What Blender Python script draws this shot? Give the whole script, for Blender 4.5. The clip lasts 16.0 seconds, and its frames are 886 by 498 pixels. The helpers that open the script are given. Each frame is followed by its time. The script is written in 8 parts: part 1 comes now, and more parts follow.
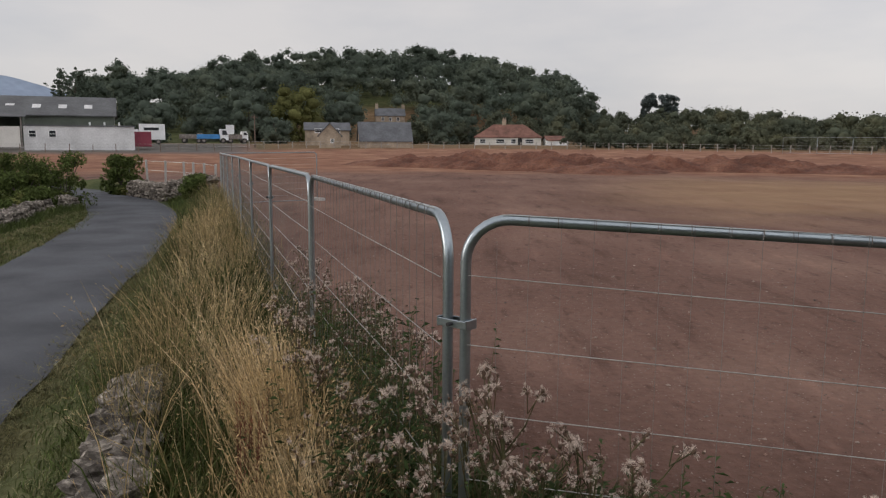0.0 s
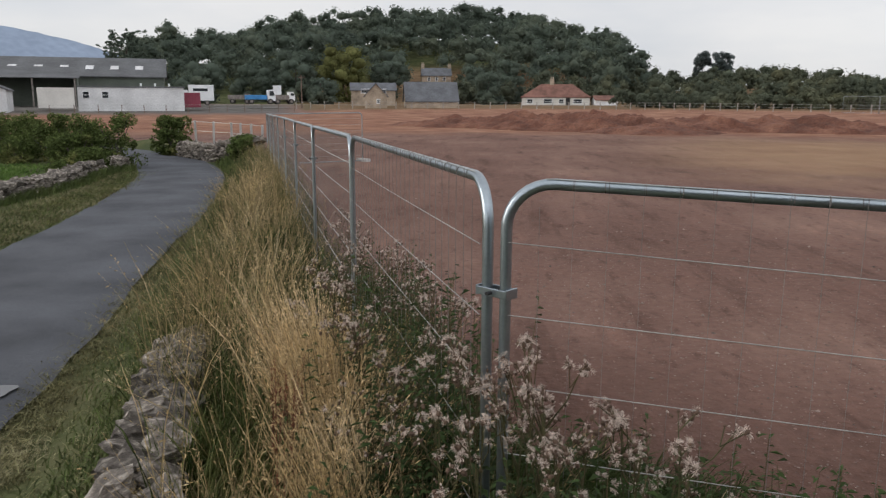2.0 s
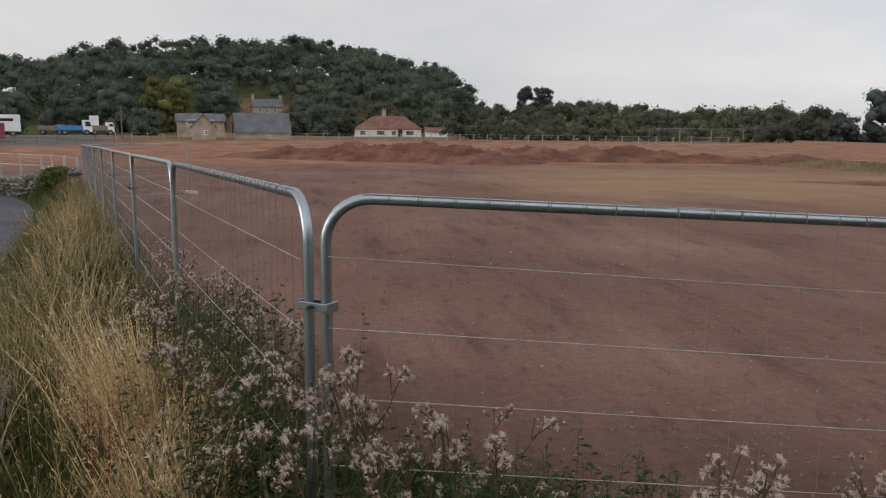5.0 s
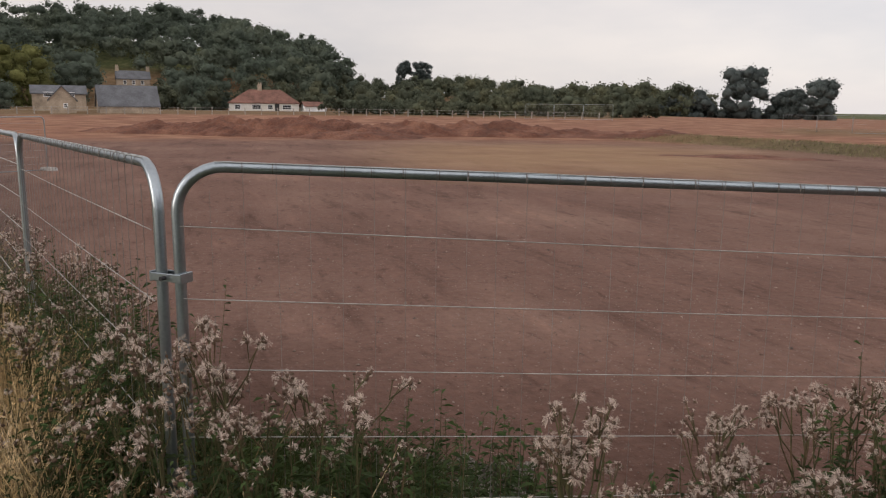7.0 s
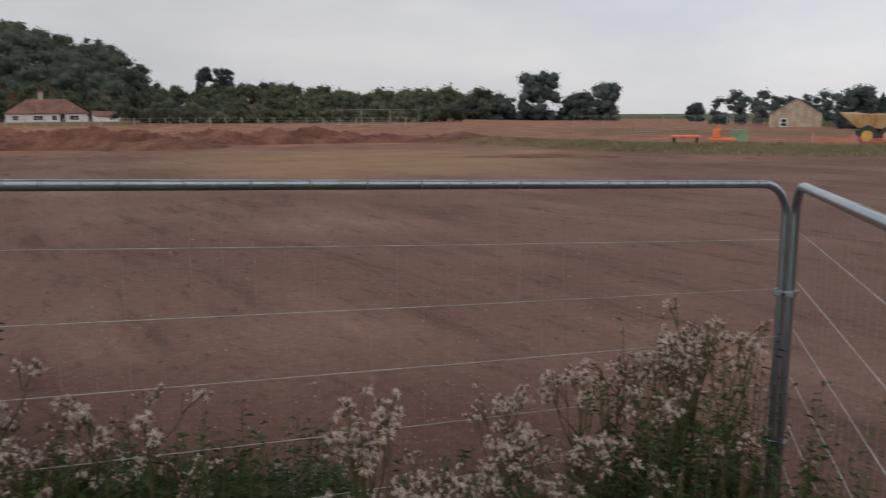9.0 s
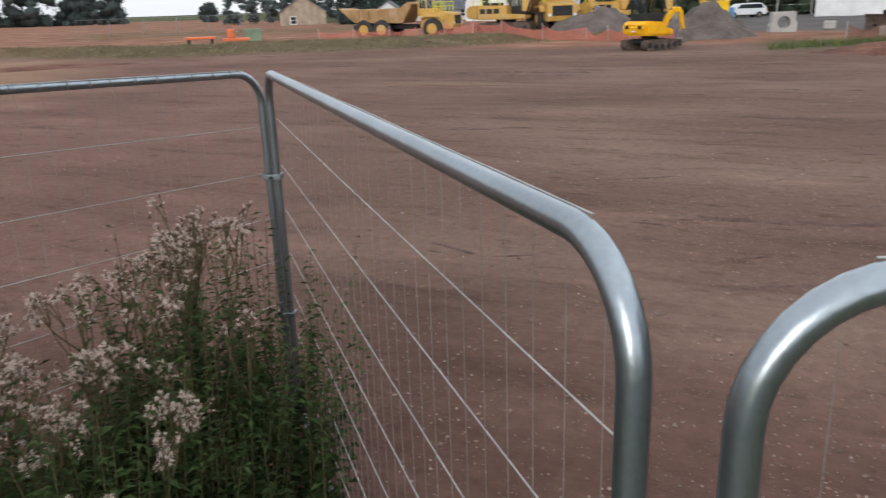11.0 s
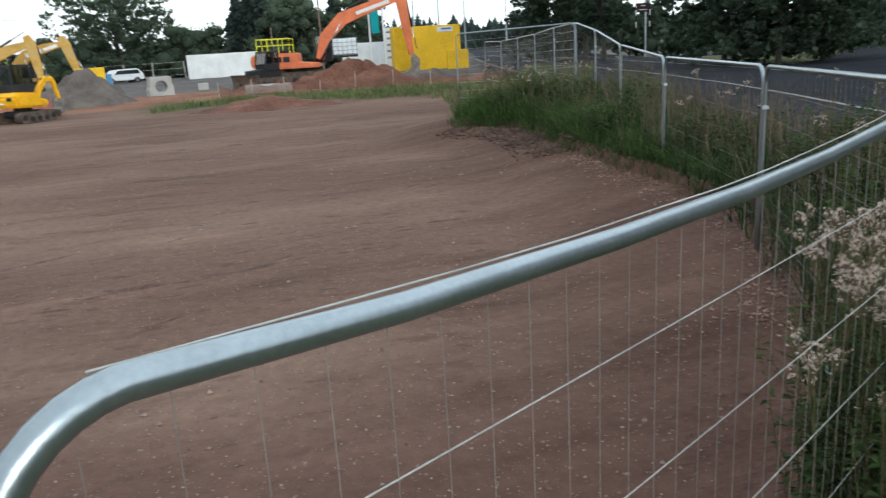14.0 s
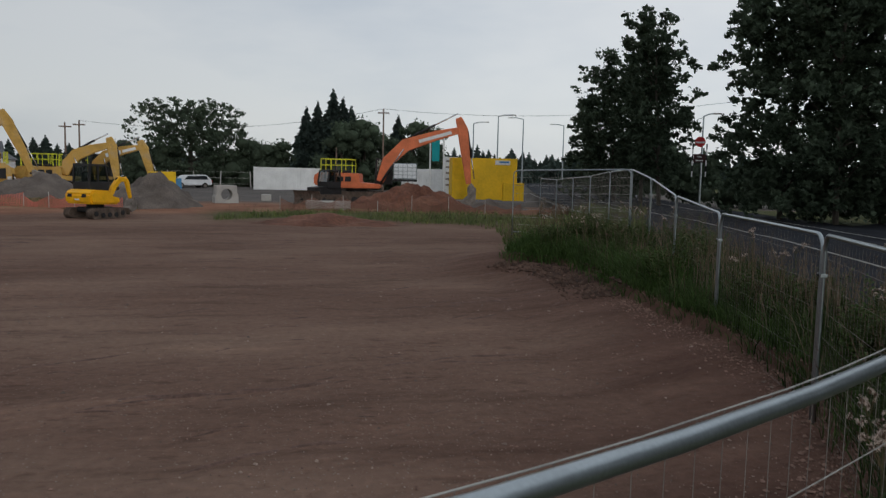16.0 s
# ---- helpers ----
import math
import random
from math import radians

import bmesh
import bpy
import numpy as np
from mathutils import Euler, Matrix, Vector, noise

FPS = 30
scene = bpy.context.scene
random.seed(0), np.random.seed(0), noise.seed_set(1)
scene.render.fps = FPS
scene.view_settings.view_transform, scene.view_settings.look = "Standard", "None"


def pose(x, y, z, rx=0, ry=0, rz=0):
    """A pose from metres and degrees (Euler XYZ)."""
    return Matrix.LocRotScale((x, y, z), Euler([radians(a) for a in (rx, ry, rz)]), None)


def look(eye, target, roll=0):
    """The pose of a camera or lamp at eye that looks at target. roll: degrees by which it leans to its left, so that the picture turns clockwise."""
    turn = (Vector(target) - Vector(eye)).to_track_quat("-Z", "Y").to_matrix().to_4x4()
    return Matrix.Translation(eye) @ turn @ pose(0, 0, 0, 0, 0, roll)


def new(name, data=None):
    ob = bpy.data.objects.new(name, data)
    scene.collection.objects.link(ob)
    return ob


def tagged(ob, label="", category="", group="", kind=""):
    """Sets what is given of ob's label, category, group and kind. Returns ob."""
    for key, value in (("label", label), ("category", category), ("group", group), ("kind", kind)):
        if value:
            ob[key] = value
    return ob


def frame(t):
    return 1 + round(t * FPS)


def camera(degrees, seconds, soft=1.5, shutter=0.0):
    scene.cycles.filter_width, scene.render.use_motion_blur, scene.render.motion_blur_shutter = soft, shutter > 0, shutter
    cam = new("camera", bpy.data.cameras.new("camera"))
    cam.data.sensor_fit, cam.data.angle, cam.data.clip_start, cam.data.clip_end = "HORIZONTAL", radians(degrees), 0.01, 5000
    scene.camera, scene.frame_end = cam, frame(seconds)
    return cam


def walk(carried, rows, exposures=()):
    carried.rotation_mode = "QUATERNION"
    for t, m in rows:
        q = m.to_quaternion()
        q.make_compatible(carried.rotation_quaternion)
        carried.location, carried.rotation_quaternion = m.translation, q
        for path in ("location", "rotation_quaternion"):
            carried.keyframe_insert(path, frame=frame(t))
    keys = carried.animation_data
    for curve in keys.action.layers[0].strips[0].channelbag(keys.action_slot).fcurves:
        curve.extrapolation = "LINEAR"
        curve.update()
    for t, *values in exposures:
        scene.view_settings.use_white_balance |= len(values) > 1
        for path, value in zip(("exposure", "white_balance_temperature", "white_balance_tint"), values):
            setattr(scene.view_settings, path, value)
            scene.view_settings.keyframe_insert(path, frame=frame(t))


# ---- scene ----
PATH = [
    (0, 0.000, 0.000, 2.323, -0.00, -7.97, 0.36),
    (0.5, 0.005, 0.009, 2.317, 0.45, -9.27, 1.07),
    (1, 0.018, 0.021, 2.315, -0.88, -10.22, 1.59),
    (1.5, 0.024, 0.061, 2.317, 0.24, -8.48, 0.72),
    (2, 0.019, 0.120, 2.320, 3.40, -10.86, 0.22),
    (2.5, 0.014, 0.117, 2.302, 4.53, -11.27, -0.07),
    (3, 0.020, 0.101, 2.303, 2.15, -9.80, 0.23),
    (3.5, 0.045, 0.068, 2.280, -3.48, -10.06, 0.66),
    (4, 0.064, 0.052, 2.272, -7.55, -9.55, 0.69),
    (4.2, 0.071, 0.046, 2.278, -8.52, -9.03, 0.21),
    (6.3, 0.081, 0.008, 2.275, -8.98, -8.34, 0.48),
    (6.5, 0.108, -0.003, 2.266, -11.67, -8.85, 0.41),
    (7, 0.148, -0.034, 2.255, -17.57, -10.26, 0.58),
    (7.5, 0.139, -0.044, 2.252, -17.77, -10.37, -0.38),
    (8, 0.151, -0.065, 2.252, -19.54, -9.94, -0.55),
    (8.5, 0.175, -0.095, 2.256, -24.10, -9.75, -0.56),
    (8.8, 0.191, -0.129, 2.254, -27.54, -9.44, -0.53),
    (9, 0.203, -0.157, 2.263, -31.33, -9.84, -0.46),
    (9.4, 0.261, -0.205, 2.266, -38.29, -10.90, -0.35),
    (9.5, 0.271, -0.215, 2.245, -41.29, -11.26, -0.78),
    (9.7, 0.287, -0.248, 2.234, -45.03, -12.25, -0.87),
    (10, 0.298, -0.281, 2.225, -50.27, -13.62, -1.42),
    (10.2, 0.300, -0.307, 2.218, -52.94, -14.72, -1.62),
    (12.3, 0.324, -0.442, 2.235, -83.19, -17.10, -5.35),
    (12.5, 0.315, -0.465, 2.241, -85.21, -16.73, -6.28),
    (13, 0.317, -0.502, 2.257, -92.32, -15.70, -6.83),
    (13.5, 0.348, -0.543, 2.257, -99.72, -14.61, -5.49),
    (14, 0.350, -0.579, 2.263, -106.95, -15.06, -3.47),
    (14.5, 0.325, -0.575, 2.290, -111.94, -15.46, 0.04),
    (15, 0.339, -0.540, 2.327, -107.94, -11.71, 1.14),
    (15.5, 0.349, -0.541, 2.338, -105.34, -8.69, 1.40),
    (16, 0.349, -0.527, 2.369, -103.81, -5.77, 1.27),
]
cam = camera(59.67, 16.0, soft=1.2, shutter=0.3)


def aim(x, y, z, yaw, pitch, roll):
    """A pose from the eye and its yaw (to the left of +y), pitch (up) and roll, in degrees."""
    a, b = radians(yaw), radians(pitch)
    way = Vector((-math.sin(a) * math.cos(b), math.cos(a) * math.cos(b), math.sin(b)))
    return look((x, y, z), Vector((x, y, z)) + way, roll)


walk(cam, [(t, aim(*row)) for t, *row in PATH], exposures=[(0, 0.0, 6680, 12), (0.5, 0.1, 6680, 12), (1.0, 0.3, 6580, 11), (1.5, 0.08, 6580, 11), (2.0, 0.28, 6480, 10), (2.3, 0.5, 6380, 10), (2.7, 0.45, 6380, 10), (3.0, 0.26, 6430, 10), (3.5, 0.15, 6480, 11), (4.2, 0.1, 6480, 11), (6.3, 0.07, 6880, 13), (7, 0.2, 6980, 15), (8.5, -0.05, 6580, 12), (9, -0.08, 6480, 12), (9.5, 0.02, 6530, 12), (10, 0.27, 6580, 12), (12.5, 0.55, 5750, 3), (13.2, 0.4, 5800, 2), (13.6, 0.35, 5850, 1), (14, 0.58, 5950, 1), (14.6, 0.86, 6000, 2), (15.3, -0.06, 6250, 7), (16, -0.66, 6250, 7)])

# ---- sky and light: an overcast evening ----
SUN_AZ, SUN_EL = 270.0, 16.0   # degrees clockwise from +y, and up
world = bpy.data.worlds.new("overcast_sky")
scene.world = world
world.use_nodes = True
wn, wl = world.node_tree.nodes, world.node_tree.links
wn.clear()
w_out, w_bg = wn.new("ShaderNodeOutputWorld"), wn.new("ShaderNodeBackground")
w_sky, w_co = wn.new("ShaderNodeTexSky"), wn.new("ShaderNodeTexCoord")
w_sky.sky_type, w_sky.sun_disc = "NISHITA", False
w_sky.sun_elevation, w_sky.sun_rotation = radians(SUN_EL), radians(SUN_AZ)
w_dim = wn.new("ShaderNodeVectorMath")
w_dim.operation = "SCALE"
w_dim.inputs["Scale"].default_value = 0.09
w_map = wn.new("ShaderNodeMapping")
w_map.inputs["Scale"].default_value = (1.0, 1.0, 3.2)
w_noise, w_ramp = wn.new("ShaderNodeTexNoise"), wn.new("ShaderNodeValToRGB")
w_noise.inputs["Scale"].default_value, w_noise.inputs["Detail"].default_value = 2.1, 5.0
w_noise.inputs["Roughness"].default_value = 0.55
cr = w_ramp.color_ramp
cr.elements[0].position, cr.elements[0].color = 0.34, (0.64, 0.66, 0.71, 1)
cr.elements[1].position, cr.elements[1].color = 0.60, (0.80, 0.79, 0.80, 1)
w_mix = wn.new("ShaderNodeMix")
w_mix.data_type = "RGBA"
w_mix.inputs["Factor"].default_value = 0.86
wl.new(w_co.outputs["Generated"], w_map.inputs["Vector"])
wl.new(w_map.outputs["Vector"], w_noise.inputs["Vector"])
wl.new(w_noise.outputs["Fac"], w_ramp.inputs["Fac"])
wl.new(w_sky.outputs["Color"], w_dim.inputs["Vector"])
wl.new(w_dim.outputs["Vector"], w_mix.inputs["A"])
wl.new(w_ramp.outputs["Color"], w_mix.inputs["B"])
wl.new(w_mix.outputs["Result"], w_bg.inputs["Color"])
# the cloud is thinner and brighter towards the south
w_dot, w_span = wn.new("ShaderNodeVectorMath"), wn.new("ShaderNodeMapRange")
w_dot.operation = "DOT_PRODUCT"
w_dot.inputs[1].default_value = (math.sin(radians(168)), math.cos(radians(168)), 0.15)
w_span.inputs["From Min"].default_value, w_span.inputs["From Max"].default_value = -0.9, 0.9
w_span.inputs["To Min"].default_value, w_span.inputs["To Max"].default_value = 0.90, 1.55
wl.new(w_co.outputs["Generated"], w_dot.inputs[0])
wl.new(w_dot.outputs["Value"], w_span.inputs["Value"])
wl.new(w_span.outputs["Result"], w_bg.inputs["Strength"])
wl.new(w_bg.outputs["Background"], w_out.inputs["Surface"])

sun = new("sun", bpy.data.lights.new("sun", "SUN"))
sun.data.energy, sun.data.angle, sun.data.color = 0.8, radians(30), (1.0, 0.96, 0.91)
sa, se = radians(SUN_AZ), radians(SUN_EL)
sun.matrix_world = look((math.sin(sa) * math.cos(se), math.cos(sa) * math.cos(se), math.sin(se)), (0, 0, 0))

# ---- materials ----
def mat(name, base, rough=0.8, metal=0.0, vary=0.25, scale=3.0, fine=40.0, bump=0.2, other=None, detail=6.0, spec=0.3, island=0.0, rand=0.0, stretch=(1, 1, 1), thin=0.0):
    """A surface whose colour drifts at two scales, with a fine relief. other: a second colour that stains it."""
    m = bpy.data.materials.new(name)
    m.use_nodes = True
    n, l = m.node_tree.nodes, m.node_tree.links
    p = n["Principled BSDF"]
    p.inputs["Roughness"].default_value, p.inputs["Metallic"].default_value = rough, metal
    p.inputs["Specular IOR Level"].default_value = spec
    co, mp = n.new("ShaderNodeTexCoord"), n.new("ShaderNodeMapping")
    mp.inputs["Scale"].default_value = stretch
    l.new(co.outputs["Object"], mp.inputs["Vector"])
    big, small = n.new("ShaderNodeTexNoise"), n.new("ShaderNodeTexNoise")
    big.inputs["Scale"].default_value, big.inputs["Detail"].default_value = scale, detail
    small.inputs["Scale"].default_value, small.inputs["Detail"].default_value = fine, 3.0
    l.new(mp.outputs["Vector"], big.inputs["Vector"])
    l.new(mp.outputs["Vector"], small.inputs["Vector"])
    ramp = n.new("ShaderNodeValToRGB")
    dark = tuple(c * (1 - vary) for c in base)
    lite = other or tuple(min(1, c * (1 + vary)) for c in base)
    ramp.color_ramp.elements[0].position, ramp.color_ramp.elements[0].color = 0.32, (*dark, 1)
    ramp.color_ramp.elements[1].position, ramp.color_ramp.elements[1].color = 0.68, (*lite, 1)
    mid = ramp.color_ramp.elements.new(0.5)
    mid.color = (*base, 1)
    l.new(big.outputs["Fac"], ramp.inputs["Fac"])
    hsv = n.new("ShaderNodeHueSaturation")
    l.new(ramp.outputs["Color"], hsv.inputs["Color"])
    span = n.new("ShaderNodeMapRange")
    span.inputs["From Min"].default_value, span.inputs["From Max"].default_value = 0.3, 0.7
    span.inputs["To Min"].default_value, span.inputs["To Max"].default_value = 1 - vary * 0.7, 1 + vary * 0.7
    l.new(small.outputs["Fac"], span.inputs["Value"])
    value = span.outputs["Result"]
    for amount, kind in ((island, "island"), (rand, "rand")):
        if amount:
            src = n.new("ShaderNodeNewGeometry" if kind == "island" else "ShaderNodeObjectInfo")
            r = n.new("ShaderNodeMapRange")
            r.inputs["To Min"].default_value, r.inputs["To Max"].default_value = 1 - amount, 1 + amount
            l.new(src.outputs["Random Per Island" if kind == "island" else "Random"], r.inputs["Value"])
            mul = n.new("ShaderNodeMath")
            mul.operation = "MULTIPLY"
            l.new(value, mul.inputs[0])
            l.new(r.outputs["Result"], mul.inputs[1])
            value = mul.outputs["Value"]
    l.new(value, hsv.inputs["Value"])
    l.new(hsv.outputs["Color"], p.inputs["Base Color"])
    if thin:
        # light passes through leaves and down
        tr, mx = n.new("ShaderNodeBsdfTranslucent"), n.new("ShaderNodeMixShader")
        mx.inputs["Fac"].default_value = thin
        l.new(hsv.outputs["Color"], tr.inputs["Color"])
        l.new(p.outputs["BSDF"], mx.inputs[1])
        l.new(tr.outputs["BSDF"], mx.inputs[2])
        l.new(mx.outputs["Shader"], n["Material Output"].inputs["Surface"])
    if bump:
        b = n.new("ShaderNodeBump")
        b.inputs["Strength"].default_value, b.inputs["Distance"].default_value = bump, 0.02
        l.new(small.outputs["Fac"], b.inputs["Height"])
        l.new(b.outputs["Normal"], p.inputs["Normal"])
    return m


